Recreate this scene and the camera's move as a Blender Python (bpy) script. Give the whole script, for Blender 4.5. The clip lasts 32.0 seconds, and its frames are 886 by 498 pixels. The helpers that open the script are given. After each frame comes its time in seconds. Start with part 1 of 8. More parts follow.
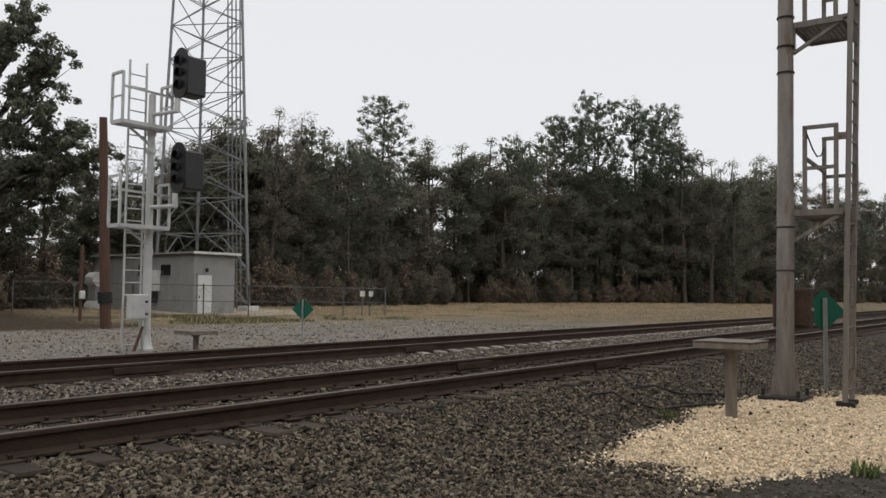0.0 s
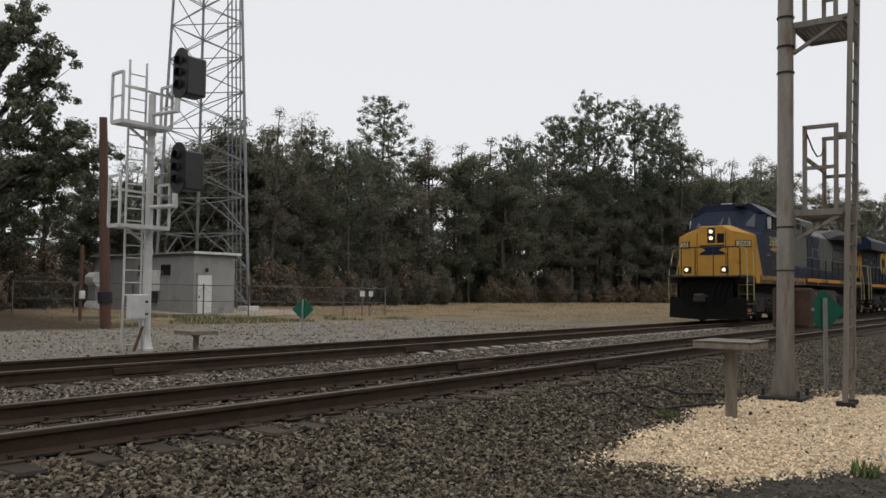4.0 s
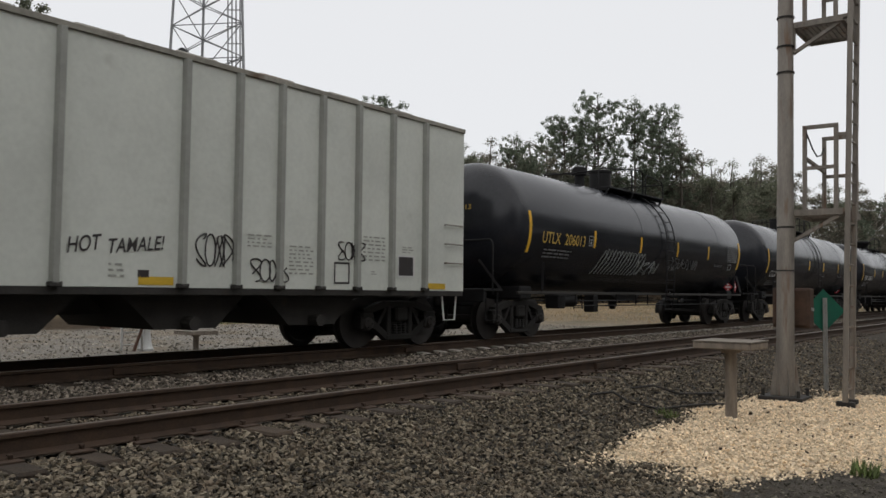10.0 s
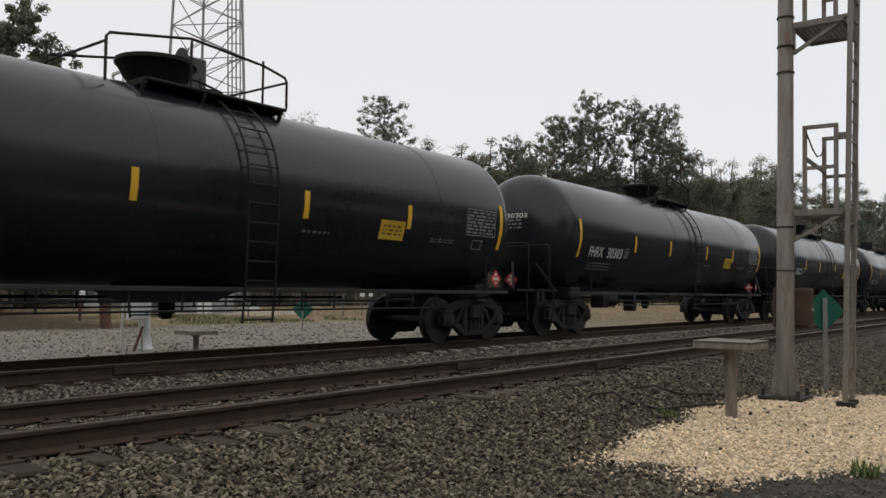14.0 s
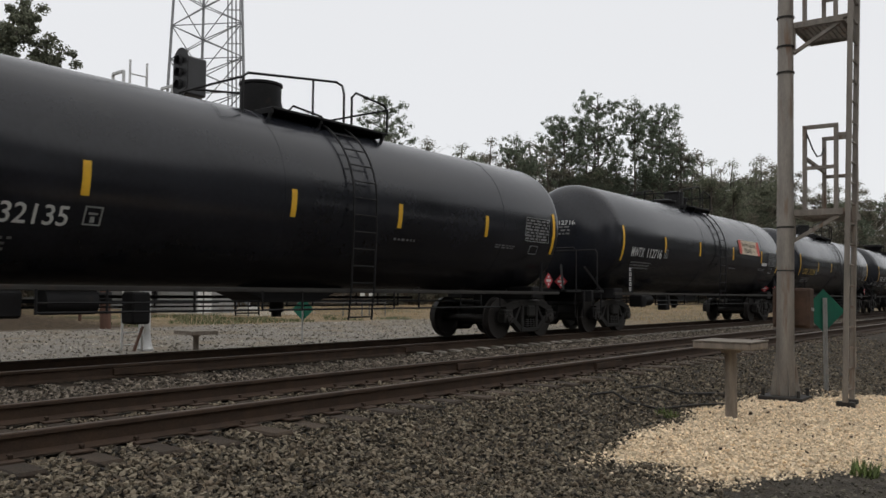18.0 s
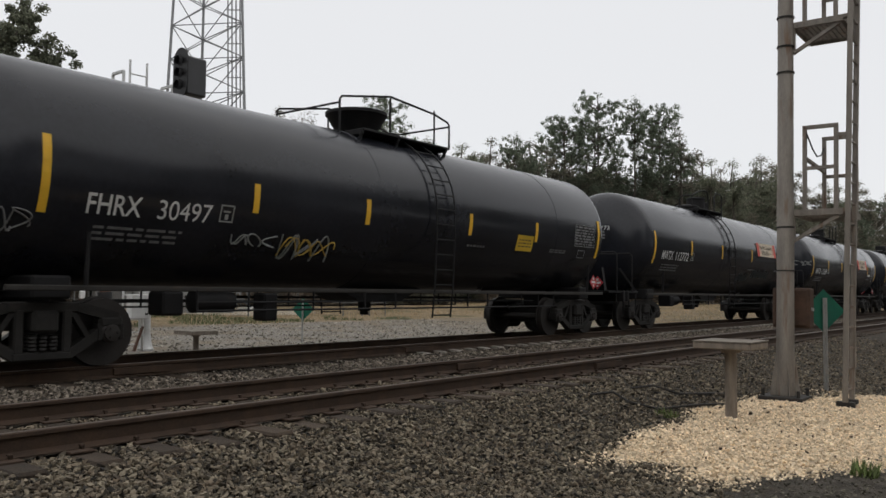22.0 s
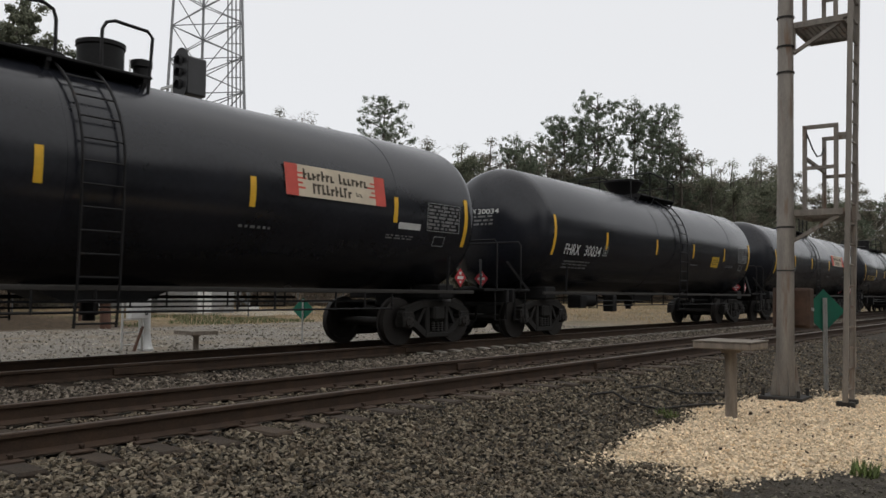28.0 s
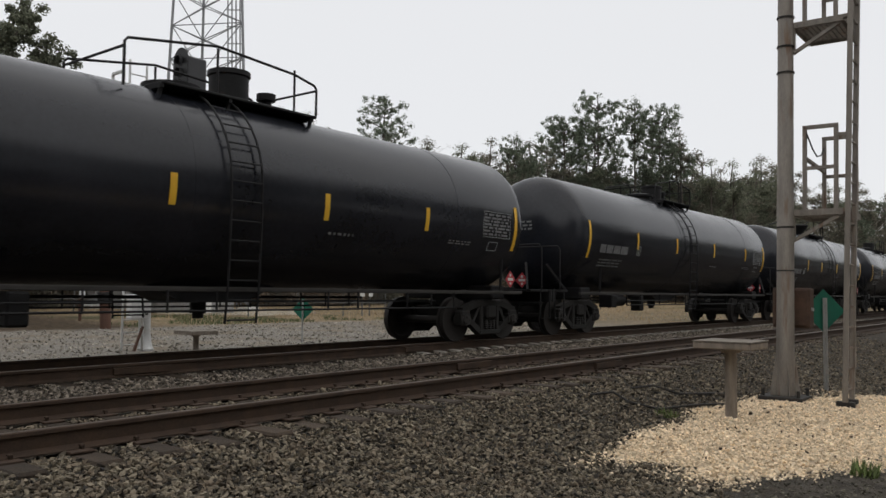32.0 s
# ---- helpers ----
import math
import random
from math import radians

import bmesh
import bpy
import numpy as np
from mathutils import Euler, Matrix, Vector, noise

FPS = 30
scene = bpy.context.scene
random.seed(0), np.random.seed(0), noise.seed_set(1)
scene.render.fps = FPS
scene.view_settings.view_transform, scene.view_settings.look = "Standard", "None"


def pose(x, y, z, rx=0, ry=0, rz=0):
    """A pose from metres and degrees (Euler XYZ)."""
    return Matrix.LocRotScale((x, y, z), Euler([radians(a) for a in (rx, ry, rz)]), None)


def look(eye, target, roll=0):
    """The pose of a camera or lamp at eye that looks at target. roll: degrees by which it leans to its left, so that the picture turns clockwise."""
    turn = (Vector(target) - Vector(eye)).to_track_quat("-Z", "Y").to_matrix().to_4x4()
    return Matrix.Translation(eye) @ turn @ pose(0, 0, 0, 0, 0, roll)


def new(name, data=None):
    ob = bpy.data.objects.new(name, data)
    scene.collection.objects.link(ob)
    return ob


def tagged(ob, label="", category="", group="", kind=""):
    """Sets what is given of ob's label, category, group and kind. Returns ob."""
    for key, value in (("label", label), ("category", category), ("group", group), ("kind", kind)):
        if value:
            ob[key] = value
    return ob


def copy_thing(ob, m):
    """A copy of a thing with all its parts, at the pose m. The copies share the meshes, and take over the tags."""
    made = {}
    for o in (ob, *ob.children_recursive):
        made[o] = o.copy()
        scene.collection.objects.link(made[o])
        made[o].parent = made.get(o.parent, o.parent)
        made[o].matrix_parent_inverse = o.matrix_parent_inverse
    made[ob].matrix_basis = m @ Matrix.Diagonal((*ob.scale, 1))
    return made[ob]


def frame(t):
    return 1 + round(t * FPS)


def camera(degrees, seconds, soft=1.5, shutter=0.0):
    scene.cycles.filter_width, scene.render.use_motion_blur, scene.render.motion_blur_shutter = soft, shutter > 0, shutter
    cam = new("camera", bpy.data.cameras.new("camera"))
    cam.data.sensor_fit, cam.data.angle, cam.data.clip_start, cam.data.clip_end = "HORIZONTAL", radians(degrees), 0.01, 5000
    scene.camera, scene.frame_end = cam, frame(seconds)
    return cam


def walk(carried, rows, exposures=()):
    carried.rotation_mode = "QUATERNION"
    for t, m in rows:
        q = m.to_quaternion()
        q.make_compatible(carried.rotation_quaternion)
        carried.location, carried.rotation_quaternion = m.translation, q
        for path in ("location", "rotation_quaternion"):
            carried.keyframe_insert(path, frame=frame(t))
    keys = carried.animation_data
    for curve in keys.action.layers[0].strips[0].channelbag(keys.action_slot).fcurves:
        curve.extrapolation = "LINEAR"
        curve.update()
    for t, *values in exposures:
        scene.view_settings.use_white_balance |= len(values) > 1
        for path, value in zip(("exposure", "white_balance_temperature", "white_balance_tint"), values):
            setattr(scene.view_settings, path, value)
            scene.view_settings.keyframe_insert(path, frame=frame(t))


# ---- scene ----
# The rail head's top is z = 0, x runs along the tracks, y away from the camera.
YN, YT = 6.782, 11.242          # centre lines of the near and the far track
GAUGE = 1.505                   # between the rail heads' middles
SPEED = 12.7                    # metres a second, towards -x

cam = camera(57.53, 32.0, soft=1.5, shutter=0.04)
EYE = (0.0, 0.0, 1.0234)
YAW, PITCH = 0.9014, 0.0545
AIM = (EYE[0] + math.sin(YAW) * math.cos(PITCH), EYE[1] + math.cos(YAW) * math.cos(PITCH), EYE[2] + math.sin(PITCH))
STAND = look(EYE, AIM, 0.516)
walk(cam, [(0.0, STAND), (32.0, STAND)], exposures=[(0.0, 0.0, 6560, 10), (32.0, 0.0, 6560, 10)])

# ---- light: a bright overcast sky, with a broad weak sun behind the cloud ----
world = bpy.data.worlds.new("overcast")
scene.world = world
world.use_nodes = True
wn, wl = world.node_tree.nodes, world.node_tree.links
wn.clear()
sky = wn.new("ShaderNodeTexSky")
sky.sky_type, sky.sun_disc = "NISHITA", False
sky.sun_elevation, sky.sun_rotation = radians(48), radians(200)
veil = wn.new("ShaderNodeMix")
veil.data_type = "RGBA"
veil.inputs[0].default_value = 0.93
veil.inputs[7].default_value = (7.95, 8.05, 8.25, 1)
wl.new(sky.outputs[0], veil.inputs[6])
back = wn.new("ShaderNodeBackground")
back.inputs[1].default_value = 0.107
wl.new(veil.outputs[2], back.inputs[0])
wout = wn.new("ShaderNodeOutputWorld")
wl.new(back.outputs[0], wout.inputs[0])

sun = new("sun", bpy.data.lights.new("sun", "SUN"))
sun.data.energy, sun.data.angle, sun.data.color = 0.6, radians(120), (1.0, 0.97, 0.92)
sun.matrix_world = look((0, 0, 30), (0 + 5, 14, 0))


# ---- materials ----
def mat(name, col, rough=0.7, metal=0.0, var=0.25, scale=6.0, fine=60.0, bump=0.15, dist=0.01, tint=None, spec=0.5, rnd=0.0, cover=None, stretch=(1, 1, 1), through_leaf=0.0):
    """A surface of colour col, mottled at two scales (by var) towards tint, with a fine relief. rnd: how much pieces differ.
    cover: (colour, threshold, scale) of dirt or rust in patches."""
    m = bpy.data.materials.new(name)
    m.use_nodes = True
    n, l = m.node_tree.nodes, m.node_tree.links
    b = n["Principled BSDF"]
    b.inputs["Roughness"].default_value, b.inputs["Metallic"].default_value = rough, metal
    b.inputs["Specular IOR Level"].default_value = spec
    tc = n.new("ShaderNodeTexCoord")
    mp = n.new("ShaderNodeMapping")
    mp.inputs["Scale"].default_value = stretch
    l.new(tc.outputs["Object"], mp.inputs[0])
    big, small = n.new("ShaderNodeTexNoise"), n.new("ShaderNodeTexNoise")
    for t, s, d in ((big, scale, 5), (small, fine, 3)):
        t.inputs["Scale"].default_value, t.inputs["Detail"].default_value = s, d
        l.new(mp.outputs[0], t.inputs[0])
    add = n.new("ShaderNodeMath")
    add.operation = "MULTIPLY_ADD"
    l.new(small.outputs[0], add.inputs[0])
    add.inputs[1].default_value = 0.5
    l.new(big.outputs[0], add.inputs[2])
    ramp = n.new("ShaderNodeMapRange")
    ramp.inputs[1].default_value, ramp.inputs[2].default_value = 0.5, 1.0
    l.new(add.outputs[0], ramp.inputs[0])
    mix = n.new("ShaderNodeMix")
    mix.data_type = "RGBA"
    t2 = tint or tuple(c * 1.0 for c in col)
    mix.inputs[6].default_value = (*[max(0, c * (1 - var)) for c in col], 1)
    mix.inputs[7].default_value = (*[min(1, c * (1 + var)) for c in t2], 1)
    l.new(ramp.outputs[0], mix.inputs[0])
    out = mix.outputs[2]
    if rnd:
        oi, gi = n.new("ShaderNodeObjectInfo"), n.new("ShaderNodeNewGeometry")
        s = n.new("ShaderNodeMath")
        l.new(oi.outputs["Random"], s.inputs[0])
        l.new(gi.outputs["Random Per Island"], s.inputs[1])
        fr = n.new("ShaderNodeMath")
        fr.operation = "FRACT"
        l.new(s.outputs[0], fr.inputs[0])
        mr = n.new("ShaderNodeMapRange")
        mr.inputs[3].default_value, mr.inputs[4].default_value = 1 - rnd, 1 + rnd
        l.new(fr.outputs[0], mr.inputs[0])
        hs = n.new("ShaderNodeHueSaturation")
        l.new(mr.outputs[0], hs.inputs["Value"])
        l.new(out, hs.inputs["Color"])
        out = hs.outputs[0]
    if cover:
        ct = n.new("ShaderNodeTexNoise")
        ct.inputs["Scale"].default_value, ct.inputs["Detail"].default_value = cover[2], 6
        l.new(mp.outputs[0], ct.inputs[0])
        cr = n.new("ShaderNodeMapRange")
        cr.inputs[1].default_value, cr.inputs[2].default_value = cover[1], cover[1] + 0.12
        l.new(ct.outputs[0], cr.inputs[0])
        cm = n.new("ShaderNodeMix")
        cm.data_type = "RGBA"
        l.new(cr.outputs[0], cm.inputs[0])
        l.new(out, cm.inputs[6])
        cm.inputs[7].default_value = (*cover[0], 1)
        out = cm.outputs[2]
    l.new(out, b.inputs["Base Color"])
    if bump:
        bp = n.new("ShaderNodeBump")
        bp.inputs["Strength"].default_value, bp.inputs["Distance"].default_value = bump, dist
        l.new(add.outputs[0], bp.inputs["Height"])
        l.new(bp.outputs[0], b.inputs["Normal"])
    rr = n.new("ShaderNodeMapRange")
    rr.inputs[3].default_value, rr.inputs[4].default_value = max(0.02, rough - 0.12), min(1, rough + 0.12)
    l.new(big.outputs[0], rr.inputs[0])
    l.new(rr.outputs[0], b.inputs["Roughness"])
    if through_leaf:
        tl, ms = n.new("ShaderNodeBsdfTranslucent"), n.new("ShaderNodeMixShader")
        l.new(out, tl.inputs[0])
        ms.inputs[0].default_value = through_leaf
        l.new(b.outputs[0], ms.inputs[1])
        l.new(tl.outputs[0], ms.inputs[2])
        l.new(ms.outputs[0], n["Material Output"].inputs[0])
    return m


def glow(name, col, strength):
    m = bpy.data.materials.new(name)
    m.use_nodes = True
    b = m.node_tree.nodes["Principled BSDF"]
    b.inputs["Base Color"].default_value = (*col, 1)
    b.inputs["Emission Color"].default_value = (*col, 1)
    b.inputs["Emission Strength"].default_value = strength
    return m


M_STONE = mat("crushed_stone", (0.156, 0.111, 0.073), 0.9, tint=(0.128, 0.111, 0.080), var=0.45, scale=9, fine=90, bump=0.4, rnd=0.95)
M_PALESTONE = mat("pale_ballast_stone", (0.220, 0.187, 0.150), 0.9, var=0.4, scale=12, fine=90, bump=0.4, rnd=0.75)
M_PALEPLATE = mat("bleached_plate", (0.34, 0.31, 0.27), 0.8, var=0.3, scale=6, fine=60, bump=0.2, rnd=0.35)
M_CREAM = mat("cream_limestone", (0.78, 0.63, 0.44), 0.9, var=0.2, scale=14, fine=90, bump=0.4, rnd=0.32)
M_CREAMBED = mat("cream_bed", (0.42, 0.33, 0.225), 0.95, var=0.3, scale=16, fine=60, bump=0.8, dist=0.02)
M_RAIL = mat("rusty_rail_steel", (0.048, 0.028, 0.0165), 0.85, 0.0, var=0.4, scale=5, fine=70, bump=0.2)
M_RAILTOP = mat("worn_rail_head", (0.155, 0.125, 0.105), 0.45, 0.85, var=0.25, scale=4, fine=60, bump=0.05, stretch=(0.2, 6, 1))
M_TIE = mat("creosoted_tie_wood", (0.052, 0.036, 0.023), 0.92, var=0.45, scale=3, fine=24, bump=0.7, dist=0.01, rnd=0.35, stretch=(6, 1, 6))
M_BLACK = mat("black_tank_paint", (0.0150, 0.0160, 0.0205), 0.22, var=0.35, scale=0.8, fine=14, spec=0.38, bump=0.012, cover=((0.019, 0.0195, 0.022), 0.60, 1.1))
M_CARSTEEL = mat("dusty_black_steel", (0.030, 0.027, 0.024), 0.75, 0.1, var=0.4, scale=3, fine=30, bump=0.2, cover=((0.045, 0.033, 0.025), 0.62, 4))
M_TANKSTEEL = mat("black_painted_steel", (0.0125, 0.012, 0.0125), 0.65, 0.0, spec=0.25, var=0.4, scale=3, fine=30, bump=0.15, cover=((0.03, 0.024, 0.019), 0.64, 4))
M_TRUCKBLACK = mat("black_truck_casting", (0.020, 0.0185, 0.017), 0.7, 0.0, spec=0.3, var=0.4, scale=3, fine=30, bump=0.2, cover=((0.034, 0.027, 0.022), 0.62, 4))
M_WHEEL = mat("wheel_steel", (0.034, 0.030, 0.028), 0.55, 0.4, var=0.4, scale=3, fine=40, bump=0.15)
M_WHITE = mat("stencil_white", (0.62, 0.62, 0.60), 0.7, var=0.15, scale=4, fine=60, bump=0)
M_STRIPE = mat("reflective_yellow", (0.78, 0.45, 0.03), 0.5, var=0.12, scale=5, fine=60, bump=0)
M_STENYEL = mat("stencil_yellow", (0.50, 0.33, 0.06), 0.7, var=0.2, scale=4, fine=60, bump=0)


# ---- building blocks ----
class Geo:
    """Vertices and faces of one mesh, put together from simple solids."""
    def __init__(self):
        self.v, self.f = [], []

    def add(self, vs, fs):
        k = len(self.v)
        self.v += [tuple(p) for p in vs]
        self.f += [tuple(i + k for i in q) for q in fs]
        return self

    def box(self, c, size, b=0.0, m=None):
        hx, hy, hz = size[0] / 2, size[1] / 2, size[2] / 2
        if b <= 0:
            vs = [Vector((sx * hx, sy * hy, sz * hz)) for sx in (-1, 1) for sy in (-1, 1) for sz in (-1, 1)]
            fs = [(0, 1, 3, 2), (4, 6, 7, 5), (0, 4, 5, 1), (2, 3, 7, 6), (0, 2, 6, 4), (1, 5, 7, 3)]
        else:
            b = min(b, hx * 0.9, hy * 0.9, hz * 0.9)
            vs, at = [], {}
            for sx in (-1, 1):
                for sy in (-1, 1):
                    for sz in (-1, 1):
                        for ax in range(3):
                            p = [sx * (hx - b), sy * (hy - b), sz * (hz - b)]
                            p[ax] += (sx, sy, sz)[ax] * b
                            at[sx, sy, sz, ax] = len(vs)
                            vs.append(Vector(p))
            fs = []
            for ax in range(3):
                o1, o2 = [a for a in range(3) if a != ax]
                for s in (-1, 1):
                    q = []
                    for a1, a2 in ((-1, -1), (1, -1), (1, 1), (-1, 1)):
                        k = [0, 0, 0]
                        k[ax], k[o1], k[o2] = s, a1, a2
                        q.append(at[k[0], k[1], k[2], ax])
                    flip = (s > 0) == (ax == 1)
                    fs.append(tuple(q[::-1]) if flip else tuple(q))
                for a1 in (-1, 1):
                    for a2 in (-1, 1):
                        lo, hi = [0, 0, 0], [0, 0, 0]
                        lo[ax], hi[ax] = -1, 1
                        lo[o1] = hi[o1] = a1
                        lo[o2] = hi[o2] = a2
                        fs.append((at[(*lo, o1)], at[(*hi, o1)], at[(*hi, o2)], at[(*lo, o2)]))
            for sx in (-1, 1):
                for sy in (-1, 1):
                    for sz in (-1, 1):
                        fs.append(tuple(at[sx, sy, sz, a] for a in range(3)))
        t = Matrix.Translation(c) @ (m or Matrix())
        return self.add([t @ p for p in vs], fs)

    def beam(self, a, b, w, h=None, roll=0.0):
        """A square bar from a to b."""
        a, b = Vector(a), Vector(b)
        d = b - a
        m = d.to_track_quat("X", "Z").to_matrix().to_4x4() @ Matrix.Rotation(roll, 4, "X")
        return self.box((a + b) / 2, (d.length, w, h or w), 0, m)

    def cyl(self, a, b, r, r2=None, n=10, caps=True):
        a, b = Vector(a), Vector(b)
        r2 = r if r2 is None else r2
        q = (b - a).to_track_quat("Z", "Y").to_matrix()
        vs = []
        for p, rr in ((a, r), (b, r2)):
            vs += [p + q @ Vector((rr * math.cos(2 * math.pi * i / n), rr * math.sin(2 * math.pi * i / n), 0)) for i in range(n)]
        fs = [(i, (i + 1) % n, n + (i + 1) % n, n + i) for i in range(n)]
        if caps:
            fs += [tuple(range(n))[::-1], tuple(range(n, 2 * n))]
        return self.add(vs, fs)

    def tube(self, pts, r, n=6):
        pts = [Vector(p) for p in pts]
        rings, up = [], None
        for i, p in enumerate(pts):
            d = (pts[min(i + 1, len(pts) - 1)] - pts[max(i - 1, 0)]).normalized()
            if up is None:
                up = Vector((0, 0, 1)) if abs(d.z) < 0.9 else Vector((1, 0, 0))
            u = d.cross(up).normalized()
            up = u.cross(d).normalized()
            rings.append([p + u * (r * math.cos(2 * math.pi * k / n)) + up * (r * math.sin(2 * math.pi * k / n)) for k in range(n)])
        vs = [v for q in rings for v in q]
        fs = [(i * n + k, i * n + (k + 1) % n, (i + 1) * n + (k + 1) % n, (i + 1) * n + k) for i in range(len(pts) - 1) for k in range(n)]
        fs += [tuple(range(n))[::-1], tuple(range(len(vs) - n, len(vs)))]
        return self.add(vs, fs)

    def lathe(self, a, axis, prof, n=24):
        """A body of revolution: prof holds (distance along axis, radius)."""
        a, q = Vector(a), Vector(axis).to_track_quat("Z", "Y").to_matrix()
        vs = [a + q @ Vector((r * math.cos(2 * math.pi * i / n), r * math.sin(2 * math.pi * i / n), z)) for z, r in prof for i in range(n)]
        m = len(prof)
        fs = [(j * n + i, j * n + (i + 1) % n, (j + 1) * n + (i + 1) % n, (j + 1) * n + i) for j in range(m - 1) for i in range(n)]
        fs += [tuple(range(n))[::-1], tuple(range((m - 1) * n, m * n))]
        return self.add(vs, fs)

    def prism(self, outline, lo, hi, axis="y"):
        """An outline in the plane across the axis, pushed from lo to hi. axis y: outline is (x, z); x: (y, z); z: (x, y)."""
        n = len(outline)
        put = {"y": lambda p, h: (p[0], h, p[1]), "x": lambda p, h: (h, p[0], p[1]), "z": lambda p, h: (p[0], p[1], h)}[axis]
        vs = [put(p, lo) for p in outline] + [put(p, hi) for p in outline]
        fs = [(i, (i + 1) % n, n + (i + 1) % n, n + i) for i in range(n)] + [tuple(range(n))[::-1], tuple(range(n, 2 * n))]
        return self.add(vs, fs)

    def mesh(self, name, smooth=35):
        me = bpy.data.meshes.new(name)
        me.from_pydata([tuple(p) for p in self.v], [], self.f)
        me.validate()
        bm = bmesh.new()
        bm.from_mesh(me)
        bmesh.ops.recalc_face_normals(bm, faces=bm.faces)
        bm.to_mesh(me)
        bm.free()
        if smooth:
            me.polygons.foreach_set("use_smooth", [True] * len(me.polygons))
            me.set_sharp_from_angle(angle=radians(smooth))
        return me


def part(name, geo, material, parent, label="", at=None, smooth=35):
    """One mesh object under a thing or a part."""
    me = geo.mesh(name, smooth) if isinstance(geo, Geo) else geo
    if material and not me.materials:
        me.materials.append(material)
    ob = new(name, me)
    ob.parent = parent
    if at is not None:
        ob.matrix_basis = at
    if label:
        ob["label"] = label
    if name in ("stencil", "banner_writing"):
        tagged(ob, kind="stuff")
    return ob


def thing(name, label, category, at=None, group="", kind=""):
    """The empty at a thing's base, which carries its parts."""
    ob = tagged(new(name), label, category, group, kind)
    ob.empty_display_size = 0.2
    if at is not None:
        ob.matrix_basis = at
    return ob


def solid(name, geo, material, label, category, at=None, group="", kind="", smooth=35):
    """A thing, or a piece of the setting, of one mesh."""
    ob = part(name, geo, material, None, at=at, smooth=smooth)
    return tagged(ob, label, category, group, kind)


def plain_letters(text):
    """The outline of a word in the built-in font, as a flat mesh."""
    cu = bpy.data.curves.new("letters", "FONT")
    cu.body, cu.offset = text, 0.0 if "9" in text else 0.010
    tmp = bpy.data.objects.new("letters", cu)
    scene.collection.objects.link(tmp)
    bpy.context.view_layer.update()
    me = bpy.data.meshes.new_from_object(tmp.evaluated_get(bpy.context.evaluated_depsgraph_get()))
    bpy.data.objects.remove(tmp)
    me.materials.clear()
    return me


WORDS = {w: plain_letters(w) for w in "UTLX CTCX FHRX MWTX 206013 732157 30763 30303 30302 732135 112716 212254 30497 112772 112689 112779 112723 30034 112665 212138 268 825 KL RX 57 105 HOT TAMALE!".split()}


def letters(text, width, height, m, material, parent, name="lettering", label="", slant=0.0):
    """Flat letters that fill width by height, centred at the pose m: x along the line, y up, z towards the reader."""
    me = WORDS[text].copy()
    co = np.empty(len(me.vertices) * 3)
    me.vertices.foreach_get("co", co)
    co = co.reshape(-1, 3)
    lo, hi = co.min(0), co.max(0)
    co[:, 0] = (co[:, 0] - (lo[0] + hi[0]) / 2) * width / (hi[0] - lo[0])
    co[:, 1] = (co[:, 1] - (lo[1] + hi[1]) / 2) * height / (hi[1] - lo[1])
    co[:, 0] += slant * co[:, 1]
    me.vertices.foreach_set("co", co.ravel())
    return part(name, me, material, parent, label, m)


def facing(x, y, z, lean=0.0):
    """A pose on a side that looks towards -y; lean tips its top away from the reader."""
    return pose(x, y, z) @ Matrix.Rotation(radians(90) - lean, 4, "X")
# ---- ground ----
def smooth_step(a, b, x):
    k = np.clip((x - a) / (b - a), 0, 1)
    return k * k * (3 - 2 * k)


def pile_shape(x, y):
    """About 1 in the middle of the cream gravel round the mast, 0 on its rim, less outside."""
    a, b = (x - 10.82 - 0.65 * (2.75 - y)) / 3.72, (y - 2.58) / 1.40
    return 1 - (np.abs(a) ** 2.6 + np.abs(b) ** 2.6) ** (1 / 2.6) + 0.05 * np.sin(3.1 * x) + 0.05 * np.sin(5.3 * y + x)


def ground_z(x, y):
    """The lie of the land: two ballasted tracks on a low bank, flat to both sides, rising a little to the woods."""
    x, y = np.asarray(x, float), np.asarray(y, float)
    z = -0.62 + 0.07 * smooth_step(2.2, 3.6, y) + 0.335 * smooth_step(3.5, YN - 0.95, y)
    z = z - 0.07 * np.exp(-((y - (YN + YT) / 2) / 0.5) ** 2)
    z = z - 0.27 * smooth_step(YT + 1.45, YT + 3.4, y)
    z = z + 0.38 * smooth_step(22, 44, y)
    return z + 0.05 * smooth_step(0, 0.3, pile_shape(x, y))


def lies(x, y):
    """The ground with its small bumps, at many places."""
    x, y = np.atleast_1d(np.asarray(x, float)), np.atleast_1d(np.asarray(y, float))
    rough = np.where((y > YN - 2.2) & (y < YT + 2.2), 0.35, 1.0)
    small = np.array([noise.noise((a, b, 0)) for a, b in zip((x * 1.3).tolist(), (y * 1.3).tolist())])
    large = np.array([noise.noise((a, b, 5)) for a, b in zip((x * 0.2).tolist(), (y * 0.2).tolist())])
    return ground_z(x, y) + rough * 0.03 * (small + large)


def lie(x, y):
    return float(lies(x, y)[0])


